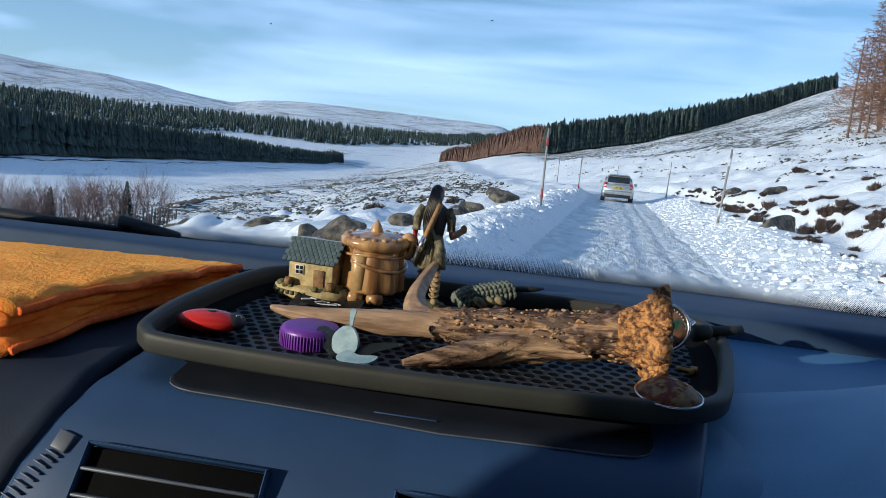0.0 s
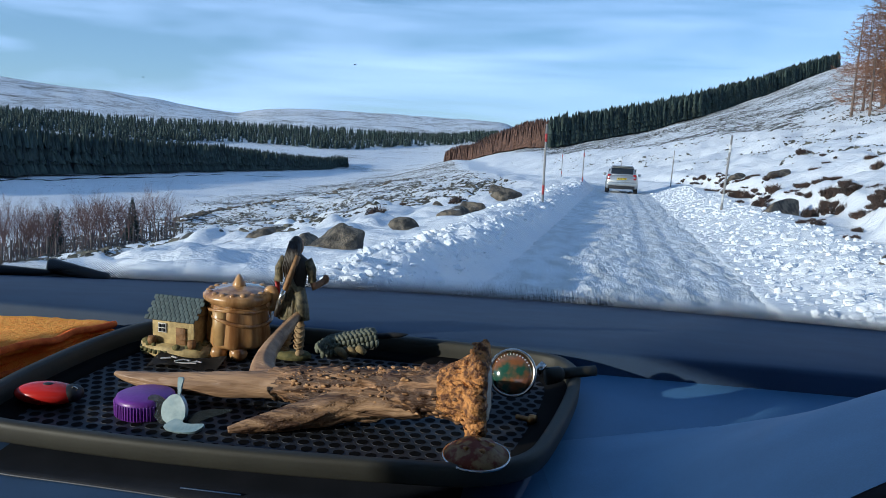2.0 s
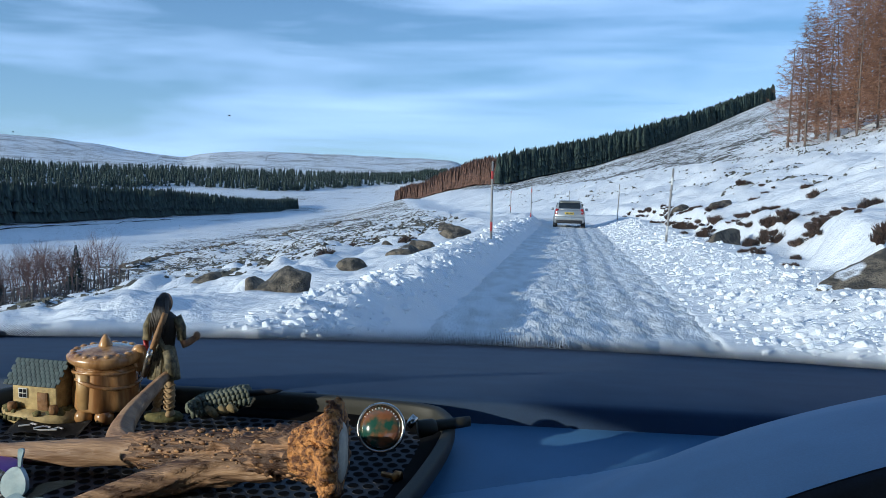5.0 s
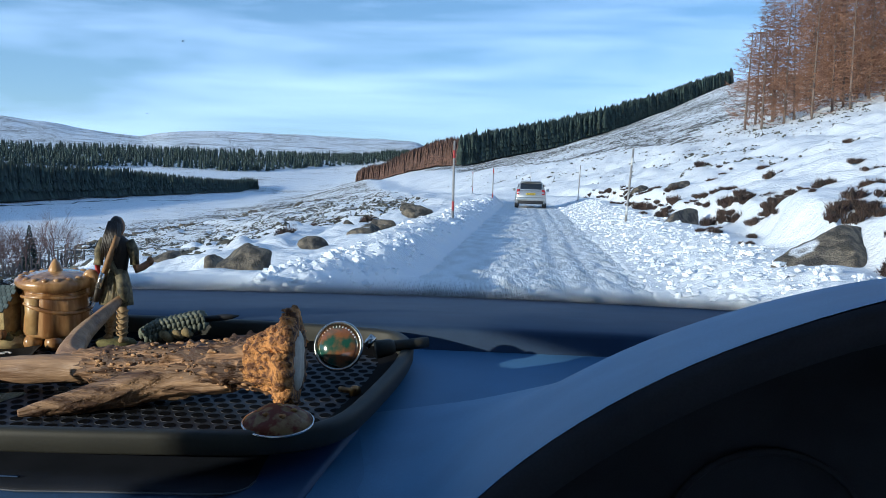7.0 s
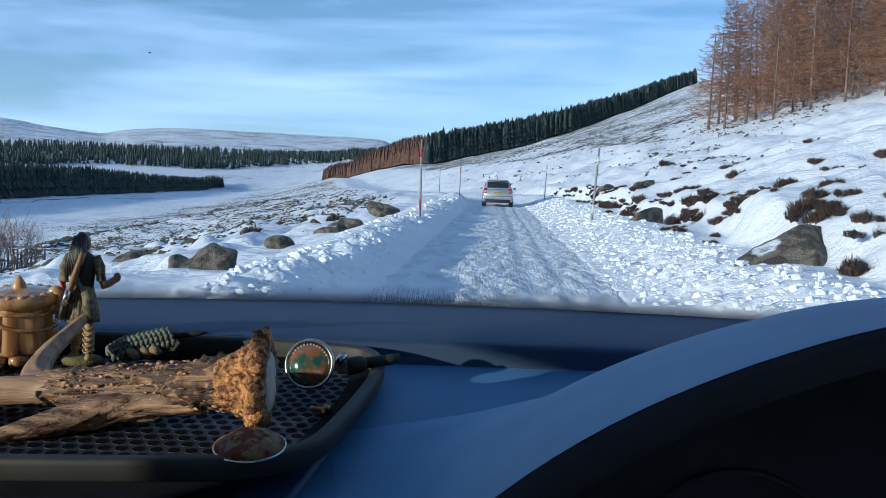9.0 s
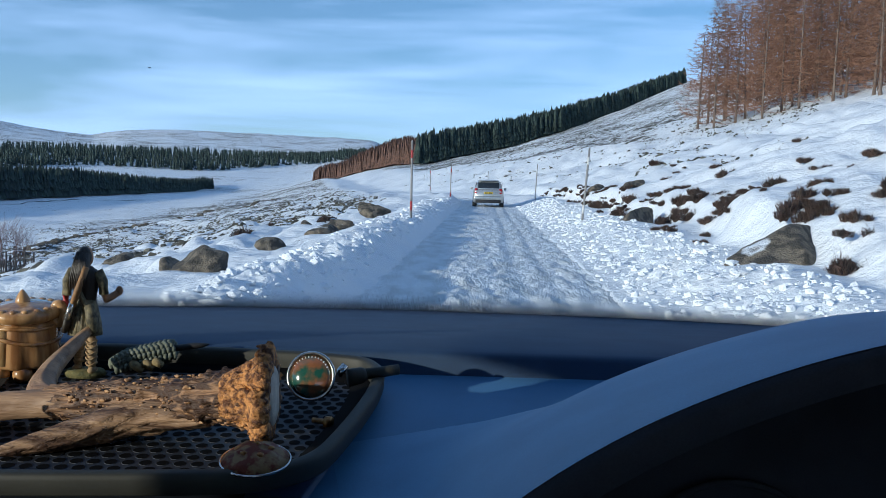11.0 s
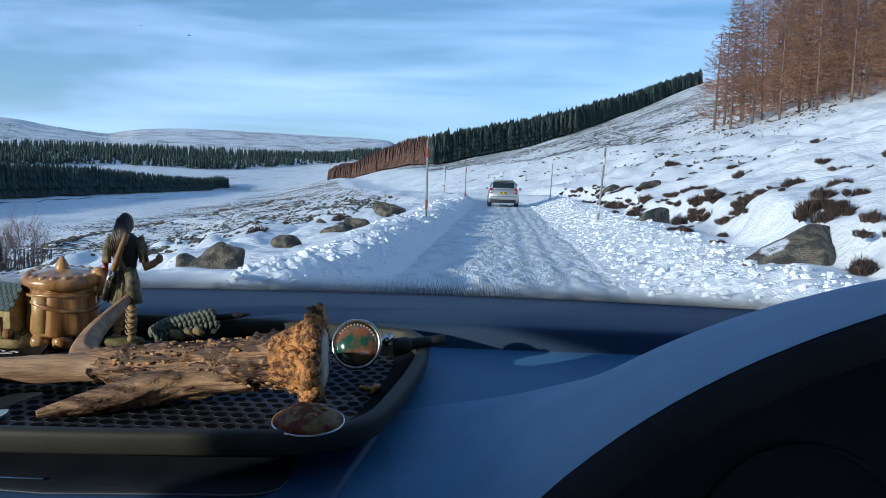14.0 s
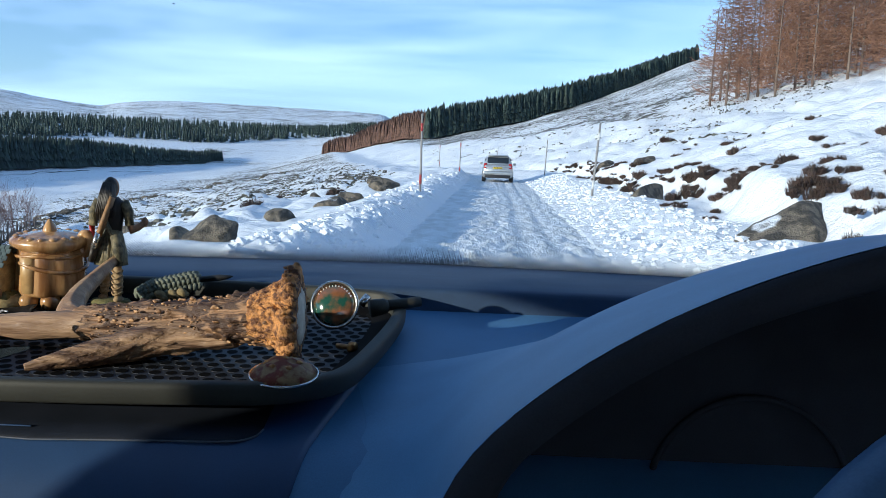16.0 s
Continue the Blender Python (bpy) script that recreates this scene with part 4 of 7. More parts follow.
def young_spruce(seed, H, m):
    """A small dense spruce with drooping green boughs."""
    rng = random.Random(seed)
    root = thing("young_spruce", "small dark green spruce among the scrub", "tree", m)
    part("trunk", tube(bmesh.new(), [(0, 0, -0.3), (0, 0, H * 0.5), (0, 0, H)], [0.07, 0.045, 0.008], 7), M_BARK, root)
    vs, fs = [], []
    for k in range(1500):
        h = H * (0.08 + 0.92 * rng.random() ** 1.25)
        an, L = rng.uniform(0, 6.28), (1 - h / H) * H * 0.30 * rng.uniform(0.4, 1.1) + 0.06
        p1 = Vector((L * math.cos(an), L * math.sin(an), h - 0.18 * L))
        p0 = p1 * 0.45 + Vector((0, 0, h)) * 0.55
        w = Vector((-math.sin(an), math.cos(an), rng.uniform(-0.6, 0.6))) * rng.uniform(0.03, 0.07)
        o = len(vs)
        vs.extend([p0 - w, p0 + w, p1])
        fs.append((o, o + 1, o + 2))
    me = bpy.data.meshes.new("crown")
    me.from_pydata([tuple(v) for v in vs], [], fs)
    me.materials.append(M_PINE)
    new("crown", me).parent = root


for k, (aa, rr, H) in enumerate(((-28.6, 55.0, 2.8), (-33.0, 50.0, 2.9), (-36.5, 48.0, 2.2))):
    x, y = rr * math.sin(radians(aa)), rr * math.cos(radians(aa))
    young_spruce(200 + k, H, pose(x, y, ground_z(x, y)))

# ---- stream in the valley ----
M_WATER = material("dark_stream", (0.03, 0.04, 0.05), (0.05, 0.055, 0.06), rough=0.25, scale=0.6, fine=4.0, bump=0.2, depth=0.05)
sa = np.linspace(-44, -18.5, 120)
sr = np.interp(sa, [-44, -38, -33, -30, -27, -24.5, -22, -20, -18.5], [262, 305, 345, 392, 420, 495, 520, 500, 560]) + 7 * np.sin(sa * 2.1) + 4 * np.sin(sa * 5.3)
sw = 2.2 + 1.3 * np.sin(sa * 3.7)
rows = []
for off in (-1.0, -0.3, 0.3, 1.0):
    x, y = polar(sa, sr + off * sw * 1.6)
    rows.append(np.stack([x, y, land(x, y)[0] + 0.16], 1))
sv = np.stack(rows, 1).reshape(-1, 3)
si = np.arange(len(sv)).reshape(-1, 4)
sq = np.stack([si[:-1, :-1], si[1:, :-1], si[1:, 1:], si[:-1, 1:]], -1).reshape(-1, 4)
tagged(mesh_np("stream", sv, sq, M_WATER), "dark narrow stream winding through the snowy valley", "water", kind="structure")


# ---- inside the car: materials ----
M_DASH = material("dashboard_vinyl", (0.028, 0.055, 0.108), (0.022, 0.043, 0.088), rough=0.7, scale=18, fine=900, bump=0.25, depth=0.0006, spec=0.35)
# Sky light is mixed into the paler blue of shelf, hood and wheel.
M_SHELF = material("lower_vinyl_sky_tint", (0.078, 0.190, 0.355), (0.066, 0.165, 0.310), rough=0.55, scale=18, fine=900, bump=0.2, depth=0.0005, spec=0.5)
M_HOOD = material("hood_vinyl_sky_tint", (0.115, 0.255, 0.450), (0.100, 0.225, 0.400), rough=0.55, scale=18, fine=900, bump=0.2, depth=0.0005, spec=0.5)
M_WHEEL = material("wheel_leather_sky_tint", (0.085, 0.165, 0.300), (0.070, 0.140, 0.260), rough=0.5, scale=40, fine=700, bump=0.3, depth=0.0006, spec=0.5)
M_INNER = material("hood_inside", (0.05, 0.053, 0.066), (0.04, 0.043, 0.054), rough=0.75, scale=30, fine=900, bump=0.2, depth=0.0005, spec=0.1)
# Side shelf: a darker copy of the vinyl, so its sun patch stays dim.
M_SIDE = material("side_vinyl_dimmed", (0.022, 0.030, 0.050), (0.016, 0.022, 0.038), rough=0.65, scale=18, fine=900, bump=0.3, depth=0.0006, spec=0.2)
M_PANEL = material("centre_panel_plastic", (0.022, 0.054, 0.128), (0.018, 0.044, 0.106), rough=0.50, scale=14, fine=1200, bump=0.15, depth=0.0004, spec=0.45)
M_PAD = material("dark_insert", (0.018, 0.021, 0.030), (0.013, 0.016, 0.023), rough=0.6, scale=40, fine=900, bump=0.2, depth=0.0005, spec=0.12)
M_RUBBER = material("tray_rubber", (0.029, 0.029, 0.022), (0.022, 0.022, 0.017), rough=0.62, scale=25, fine=500, bump=0.25, depth=0.0006)
M_MAT = material("tray_mat", (0.021, 0.026, 0.038), (0.015, 0.019, 0.028), rough=0.6, scale=40, fine=600, bump=0.3, depth=0.0006)
# Near black that paints the shade of dimples, vent opening and tray underside.
M_HOLLOW_SHADE = material("hollow_shade", (0.0035, 0.0035, 0.004), rough=0.85, scale=40, bump=0, spec=0.08)
# Top layer's orange is yellowed to carry the warm sun.
M_CLOTH = material("orange_microfibre", (1.0, 0.37, 0.065), (0.96, 0.25, 0.035), rough=0.95, scale=220, fine=700, bump=1.0, depth=0.003, spec=0.1)
for socket, value in (("Subsurface Weight", 0.5), ("Subsurface Scale", 0.012), ("Sheen Weight", 0.7), ("Sheen Roughness", 0.6)):
    M_CLOTH.node_tree.nodes["Principled BSDF"].inputs[socket].default_value = value
M_CLOTH.node_tree.nodes["Principled BSDF"].inputs["Subsurface Radius"].default_value = (1.0, 0.45, 0.2)
M_CLOTH.node_tree.nodes["Principled BSDF"].inputs["Sheen Tint"].default_value = (1.0, 0.5, 0.15, 1)
# Redder copy of the same cloth, coloured for the shaded folds.
M_CLOTH_SHADED = material("microfibre_shaded_folds", (1.0, 0.29, 0.045), (0.97, 0.21, 0.03), rough=0.95, scale=160, fine=1100, bump=1.0, depth=0.003, spec=0.1)
M_CLOTH_EDGE = material("orange_stitching", (0.95, 0.20, 0.035), (0.78, 0.12, 0.02), rough=0.9, scale=120, fine=700, bump=0.8, depth=0.002, stretch=(1, 1, 1))
M_ANTLER = material("antler_horn", (0.36, 0.205, 0.105), (0.055, 0.026, 0.014), rough=0.62, scale=170, fine=600, bump=1.0, depth=0.003, stretch=(0.10, 1, 1), mixlo=0.36, mixhi=0.54)
M_ANTLER_TIP = material("antler_tine", (0.43, 0.275, 0.16), (0.17, 0.095, 0.055), rough=0.5, scale=110, fine=600, bump=0.9, depth=0.002, stretch=(0.14, 0.9, 1), mixlo=0.30, mixhi=0.72)
M_BURR = material("antler_burr", (0.60, 0.28, 0.085), (0.12, 0.046, 0.018), rough=0.62, scale=210, fine=620, bump=1.0, depth=0.004, mixlo=0.40, mixhi=0.60)
M_ANTLER_MID = material("antler_root", (0.44, 0.275, 0.155), (0.075, 0.037, 0.02), rough=0.58, scale=130, fine=600, bump=1.0, depth=0.003, stretch=(0.13, 1, 1), mixlo=0.34, mixhi=0.62)
M_PEARL = material("antler_pearl", (0.50, 0.29, 0.13), (0.22, 0.11, 0.05), rough=0.55, scale=200, fine=600, bump=0.6, depth=0.001)
M_BONE = material("cut_bone", (0.68, 0.62, 0.50), (0.5, 0.44, 0.34), rough=0.7, scale=90, fine=500, bump=0.4, depth=0.001)
M_POTWOOD = material("glazed_stoneware", (0.50, 0.29, 0.12), (0.21, 0.095, 0.032), rough=0.26, scale=95, fine=330, bump=0.3, depth=0.0008, coat=0.5, stretch=(1, 1, 0.22), mixlo=0.38, mixhi=0.66)
M_POTPALE = material("pale_glaze", (0.52, 0.34, 0.15), (0.36, 0.21, 0.08), rough=0.3, scale=60, fine=260, bump=0.1, depth=0.0008, coat=0.4)
M_STONE = material("painted_resin_stone", (0.55, 0.42, 0.19), (0.34, 0.25, 0.11), rough=0.7, scale=160, fine=600, bump=0.6, depth=0.0012)
M_SLATE = material("painted_slate", (0.085, 0.12, 0.12), (0.045, 0.065, 0.07), rough=0.6, scale=200, fine=700, bump=0.4, depth=0.0006, rand=0.2)
M_MOSS = material("painted_moss", (0.16, 0.14, 0.05), (0.08, 0.08, 0.03), rough=0.85, scale=220, fine=700, bump=0.8, depth=0.0015)
M_DOOR = material("painted_door", (0.26, 0.13, 0.045), (0.16, 0.08, 0.03), rough=0.7, scale=200, bump=0.3)
M_LEATHER = material("black_leather", (0.018, 0.016, 0.015), (0.03, 0.027, 0.025), rough=0.55, scale=120, fine=500, bump=0.5, depth=0.0008)
M_INK = material("white_print", (0.7, 0.7, 0.68), rough=0.6, scale=200, bump=0)
M_PURPLE = material("purple_plastic", (0.16, 0.035, 0.32), (0.13, 0.03, 0.27), rough=0.38, scale=60, fine=400, bump=0.05)
M_RED = material("red_plastic", (0.55, 0.025, 0.018), (0.48, 0.02, 0.016), rough=0.22, scale=60, bump=0)
M_CORD = material("green_cord", (0.17, 0.185, 0.14), (0.085, 0.098, 0.075), rough=0.85, scale=300, fine=900, bump=0.8, depth=0.001)
M_CORD2 = material("tan_cord", (0.30, 0.23, 0.11), (0.2, 0.15, 0.07), rough=0.85, scale=300, fine=900, bump=0.8, depth=0.001)
M_CHROME = material("worn_chrome", (0.62, 0.60, 0.56), (0.45, 0.43, 0.40), rough=0.22, metal=1.0, scale=120, bump=0.05)
M_BRASS = material("antique_brass", (0.45, 0.25, 0.09), (0.22, 0.10, 0.04), rough=0.35, metal=0.9, scale=250, fine=900, bump=0.3, depth=0.0008)
M_ENAMEL = material("badge_enamel", (0.018, 0.075, 0.055), (0.19, 0.08, 0.035), rough=0.12, scale=75, fine=300, bump=0, mixlo=0.42, mixhi=0.60, coat=0.8)
M_MEDAL = material("mottled_enamel", (0.15, 0.036, 0.02), (0.27, 0.17, 0.08), rough=0.5, spec=0.2, scale=140, fine=500, bump=0.2, depth=0.0008, mixlo=0.45, mixhi=0.58, coat=0.0)
M_CLEAR = material("milky_plastic", (0.36, 0.46, 0.50), (0.20, 0.30, 0.35), rough=0.25, scale=90, fine=400, bump=0.3, depth=0.001, coat=0.4)
M_SKIN = material("figure_flesh", (0.36, 0.19, 0.10), rough=0.6, scale=300, bump=0.2, depth=0.0004)
M_HAIR = material("figure_hair", (0.018, 0.014, 0.012), (0.035, 0.027, 0.02), rough=0.5, scale=300, fine=900, bump=0.8, depth=0.001, stretch=(1, 1, 0.2))
M_TARTAN = material("figure_plaid", (0.24, 0.20, 0.11), (0.05, 0.046, 0.030), rough=0.7, scale=230, fine=800, bump=0.5, depth=0.0008)
M_BOOT = material("figure_wraps", (0.42, 0.29, 0.15), (0.20, 0.13, 0.06), rough=0.7, scale=250, bump=0.5, depth=0.0008)
M_WOODEN = material("figure_scabbard", (0.34, 0.19, 0.08), (0.20, 0.11, 0.045), rough=0.6, scale=200, bump=0.2)
M_STEEL = material("figure_steel", (0.7, 0.7, 0.68), rough=0.25, metal=0.9, scale=200, bump=0)
M_FIGRED = material("figure_red", (0.42, 0.03, 0.025), rough=0.5, scale=200, bump=0)
M_EDGE = material("pale_edge", (0.10, 0.11, 0.135), (0.065, 0.072, 0.09), rough=0.45, scale=60, bump=0)
M_LINING = material("headlining_cloth", (0.50, 0.50, 0.50), (0.44, 0.44, 0.44), rough=0.95, scale=30, fine=700, bump=0.3, depth=0.001)
M_TRIM = material("cabin_lining", (0.06, 0.06, 0.065), (0.045, 0.045, 0.05), rough=0.9, scale=30, fine=600, bump=0.3, depth=0.001)


def glass_material():
    m = bpy.data.materials.new("windscreen_glass")
    m.use_nodes = True
    t = m.node_tree
    t.nodes.remove(t.nodes["Principled BSDF"])
    tr, gl, mx, fr = (t.nodes.new(k) for k in ("ShaderNodeBsdfTransparent", "ShaderNodeBsdfGlossy", "ShaderNodeMixShader", "ShaderNodeFresnel"))
    tr.inputs["Color"].default_value = (0.93, 0.96, 0.98, 1)
    gl.inputs["Roughness"].default_value = 0.02
    fr.inputs["IOR"].default_value = 1.25
    t.links.new(fr.outputs[0], mx.inputs[0])
    t.links.new(tr.outputs[0], mx.inputs[1])
    t.links.new(gl.outputs[0], mx.inputs[2])
    t.links.new(mx.outputs[0], t.nodes["Material Output"].inputs["Surface"])
    return m


def frit_material():
    """Black ceramic dots, large at the foot of the glass and fading out upwards."""
    m = bpy.data.materials.new("ceramic_dots")
    m.use_nodes = True
    t = m.node_tree
    p = t.nodes["Principled BSDF"]
    p.inputs["Base Color"].default_value, p.inputs["Roughness"].default_value = (0.005, 0.005, 0.006, 1), 0.8
    p.inputs["Specular IOR Level"].default_value = 0.1
    uv = t.nodes.new("ShaderNodeUVMap")
    sep = t.nodes.new("ShaderNodeSeparateXYZ")
    t.links.new(uv.outputs[0], sep.inputs[0])

    def op(kind, a, b=0.0):
        n = t.nodes.new("ShaderNodeMath")
        n.operation = kind
        for i, v in enumerate((a, b)):
            if isinstance(v, (int, float)):
                n.inputs[i].default_value = v
            else:
                t.links.new(v, n.inputs[i])
        return n.outputs[0]

    w = 2 * math.pi / 0.0042
    s = op("MULTIPLY", op("SINE", op("MULTIPLY", sep.outputs[0], w)), op("SINE", op("MULTIPLY", sep.outputs[1], w)))
    lim = op("SUBTRACT", op("MULTIPLY", sep.outputs[1], 26.0), 0.45)
    cut = op("GREATER_THAN", s, lim)
    t.links.new(cut, p.inputs["Alpha"])
    return m


M_GLASS, M_FRIT = glass_material(), frit_material()


def sheet(bm, rows, mi=0, flip=False):
    """A surface through rows of places."""
    vs = [[bm.verts.new(p) for p in r] for r in rows]
    for a, b in zip(vs, vs[1:]):
        for k in range(len(a) - 1):
            q = (a[k], a[k + 1], b[k + 1], b[k])
            bm.faces.new(q[::-1] if flip else q).material_index = mi
    return vs


def glass_foot(x):
    return 1.44 - 0.17 * (x - 0.15) ** 2


# ---- dashboard ----
PROFILE = [(0.30, 0.70), (0.33, 0.86), (0.36, 1.0), (0.395, 1.085), (0.43, 1.138), (0.455, 1.166), (0.48, 1.1810), (0.52, 1.1875), (0.60, 1.1965), (0.70, 1.2085), (0.770, 1.2170), (0.780, 1.2185), (0.782, 1.2190), (0.7825, 1.2205), (0.7838, 1.2350), (0.7848, 1.2380), (0.7880, 1.2398), (0.7960, 1.2406), (0.82, 1.2405), (0.90, 1.2355), (1.0, 1.2255), (1.15, 1.208), (1.3, 1.194)]
SHELF = [(0.30, 0.71), (0.33, 0.88), (0.36, 1.02), (0.395, 1.105), (0.43, 1.160), (0.455, 1.184), (0.48, 1.1935), (0.52, 1.1965), (0.60, 1.2010), (0.70, 1.2100)] + PROFILE[10:]


def panel_edge(y):
    """The centre panel's edge against the raised shelf beside it."""
    return float(np.interp(y, [0.28, 0.30, 0.36, 0.395, 0.433, 0.447, 0.465, 0.497, 0.66], [-0.415, -0.41, -0.388, -0.374, -0.360, -0.353, -0.346, -0.342, -0.342]))


def dash_z(y, x=0.0):
    a = float(np.interp(y, [p[0] for p in PROFILE], [p[1] for p in PROFILE]))
    d = panel_edge(y) - x
    if d <= 0:
        return a
    b = float(np.interp(y, [p[0] for p in SHELF], [p[1] for p in SHELF]))
    u = min(1.0, d / 0.010)
    lip = min(0.009, b - a) * math.sqrt(max(0.0, 1 - (1 - u) ** 2))
    f = min(1.0, d / 0.10)
    return a + lip + max(0.0, b - a - 0.009) * f * f * (3 - 2 * f)


dash = thing("dashboard", "dark blue-black vinyl car dashboard", "dashboard", kind="structure")
bm = bmesh.new()
rows = []
SHELF_Y = sorted({round(float(v), 4) for v in np.r_[np.linspace(0.30, 0.77, 44), 0.78]}) + [p[0] for p in PROFILE[12:]]
lanes = [("left", float(d)) for d in np.r_[np.linspace(0.62, 0.12, 20), np.linspace(0.11, 0.016, 20), np.linspace(0.013, 0.0, 14)]] + [("right", float(f)) for f in np.linspace(0.002, 1, 100)]
for side, f in lanes:
    row = []
    for y in SHELF_Y:
        x = panel_edge(y) - f if side == "left" else panel_edge(y) + f * (1.12 - panel_edge(y))
        foot = glass_foot(x)
        row.append((x, 0.79 + (y - 0.79) * (foot - 0.79) / 0.65 if y > 0.80 else y, dash_z(y, x)))
    rows.append(row + [(x, foot, 1.183), (x, foot + 0.05, 1.165)])
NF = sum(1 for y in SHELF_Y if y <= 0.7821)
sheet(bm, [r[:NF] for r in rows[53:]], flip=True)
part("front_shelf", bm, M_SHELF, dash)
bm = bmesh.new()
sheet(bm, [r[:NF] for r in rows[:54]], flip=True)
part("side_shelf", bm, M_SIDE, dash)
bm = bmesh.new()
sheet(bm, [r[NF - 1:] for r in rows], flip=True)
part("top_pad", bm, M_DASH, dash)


# centre panel
bm = bmesh.new()
rows = []
for y in np.linspace(0.30, 0.66, 40):
    xl = panel_edge(y) + 0.0015
    xr = np.interp(y, [0.28, 0.42, 0.59, 0.66], [0.040, 0.056, 0.086, 0.092])
    rows.append([(xl, y, dash_z(y) - 0.004), (xl + 0.001, y, dash_z(y) + 0.002), (xl + 0.004, y, dash_z(y) + 0.004)] + [(xl + (xr - xl) * k / 12, y, dash_z(y) + 0.004 + 0.004 * math.sin(math.pi * k / 12)) for k in range(1, 12)] + [(xr - 0.004, y, dash_z(y) + 0.004), (xr - 0.001, y, dash_z(y) + 0.002), (xr, y, dash_z(y) - 0.004)])
sheet(bm, rows)
part("centre_panel", bm, M_PANEL, dash)

# dark insert under the tray with a pale lip
def panel_z(x, y):
    xl = panel_edge(y) + 0.0015
    xr = np.interp(y, [0.28, 0.42, 0.59, 0.66], [0.040, 0.056, 0.086, 0.092])
    return dash_z(y) + 0.004 + 0.004 * math.sin(math.pi * min(1, max(0, (x - xl) / (xr - xl))))


xs = np.r_[np.linspace(-0.294, -0.268, 9), np.linspace(-0.26, 0.012, 30), np.linspace(0.018, 0.036, 9)]
front = []
for x in xs:
    d = min(1.0, (x + 0.294) / 0.022, (0.036 - x) / 0.018)
    y = float(np.interp(x, [-0.294, -0.266, -0.10, 0.01, 0.036], [0.481, 0.479, 0.4735, 0.479, 0.482]))
    front.append((x, y + 0.016 * (1 - math.sqrt(max(0.0, 1 - (1 - d) ** 2)))))
bm = bmesh.new()
rows = []
for x, y0 in front:
    ys = [y0, y0 + 0.0006] + list(np.linspace(y0 + 0.004, 0.60, 12))
    rows.append([(x, y0 - 0.0002, panel_z(x, y0) - 0.004)] + [(x, y, panel_z(x, y) + (0.0006 if k == 0 else 0.0013)) for k, y in enumerate(ys)])
sheet(bm, rows, flip=True)
part("storage_lid", bm, M_PAD, dash, "matt black storage lid")
bm = tube(bmesh.new(), [(x, y - 0.0008, panel_z(x, y) + 0.0004) for x, y in front], [0.0006] * len(front), 6)
part("lid_edge", bm, M_EDGE, dash)
part("lid_catch", box(bmesh.new(), -0.125, 0.4815, panel_z(-0.125, 0.4815) + 0.0014, 0.042, 0.0014, 0.0010, 0.0004), M_PANEL, dash)


def air_vent(x0, x1):
    v = thing("air_vent", "", "")
    v.parent = dash
    v["label"] = "black air vent with slats"
    cx, w = (x0 + x1) / 2, x1 - x0
    tilt = Matrix.Rotation(radians(-36), 4, "X")
    base = Matrix.Translation((cx, 0.4195, 1.1205)) @ tilt
    # A shallow block, painted near black for the shade inside the vent.
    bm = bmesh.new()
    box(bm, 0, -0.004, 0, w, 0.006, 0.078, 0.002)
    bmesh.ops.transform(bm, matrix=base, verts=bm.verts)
    part("recess", bm, M_HOLLOW_SHADE, v)
    bm = bmesh.new()
    for sx, sz, lx, lz in ((0, 0.040, w + 0.004, 0.0022), (0, -0.040, w + 0.004, 0.0022), (-w / 2, 0, 0.0022, 0.082), (w / 2, 0, 0.0022, 0.082)):
        box(bm, sx, -0.009, sz, lx, 0.008, lz, 0.0014)
    bmesh.ops.transform(bm, matrix=base, verts=bm.verts)
    part("frame", bm, M_PANEL, v)
    for k in range(4):
        bm = box(bmesh.new(), 0, -0.010, 0.024 - 0.0165 * k, w - 0.004, 0.010, 0.0022, 0.0008, Matrix.Rotation(radians(18), 4, "X"))
        bmesh.ops.transform(bm, matrix=base, verts=bm.verts)
        part("slat", bm, M_EDGE, v)
    return v


air_vent(-0.316, -0.199)
air_vent(-0.118, 0.020)
wheel_bm = bmesh.new()
for k in range(9):
    f = k / 8
    y = 0.434 - 0.020 * f
    box(wheel_bm, -0.340 - 0.020 * f, y, dash_z(y) + 0.0055, 0.011, 0.0012, 0.0035, 0.0004, Matrix.Rotation(radians(56), 4, "X") @ Matrix.Rotation(radians(-20), 4, "Z"))
part("vent_thumbwheel", wheel_bm, M_EDGE, dash, "ribbed thumbwheel of the air vent")
part("vent_switch", box(bmesh.new(), -0.337, 0.4395, dash_z(0.4395) + 0.006, 0.012, 0.013, 0.004, 0.001, Matrix.Rotation(radians(52), 4, "X") @ Matrix.Rotation(radians(-14), 4, "Z")), M_EDGE, dash, "small pale vent switch")

# ---- instrument hood ----
hood = thing("instrument_hood", "smooth dark hood over the instruments, sky light tinted into its blue", "instrument hood", kind="structure")


def arch(pts, y, n=72):
    xs, zs = [p[0] for p in pts], [p[1] for p in pts]
    full = list(zip(xs, zs)) + [(0.90 - x, z) for x, z in reversed(list(zip(xs, zs)))]
    t = np.r_[0, np.cumsum([math.hypot(b[0] - a[0], b[1] - a[1]) for a, b in zip(full, full[1:])])]
    q = np.linspace(0, t[-1], n)
    x, z = np.interp(q, t, [p[0] for p in full]), np.interp(q, t, [p[1] for p in full])
    for _ in range(5):
        x[1:-1], z[1:-1] = (x[:-2] + 2 * x[1:-1] + x[2:]) / 4, (z[:-2] + 2 * z[1:-1] + z[2:]) / 4
    return [(a, y, b) for a, b in zip(x, z)]


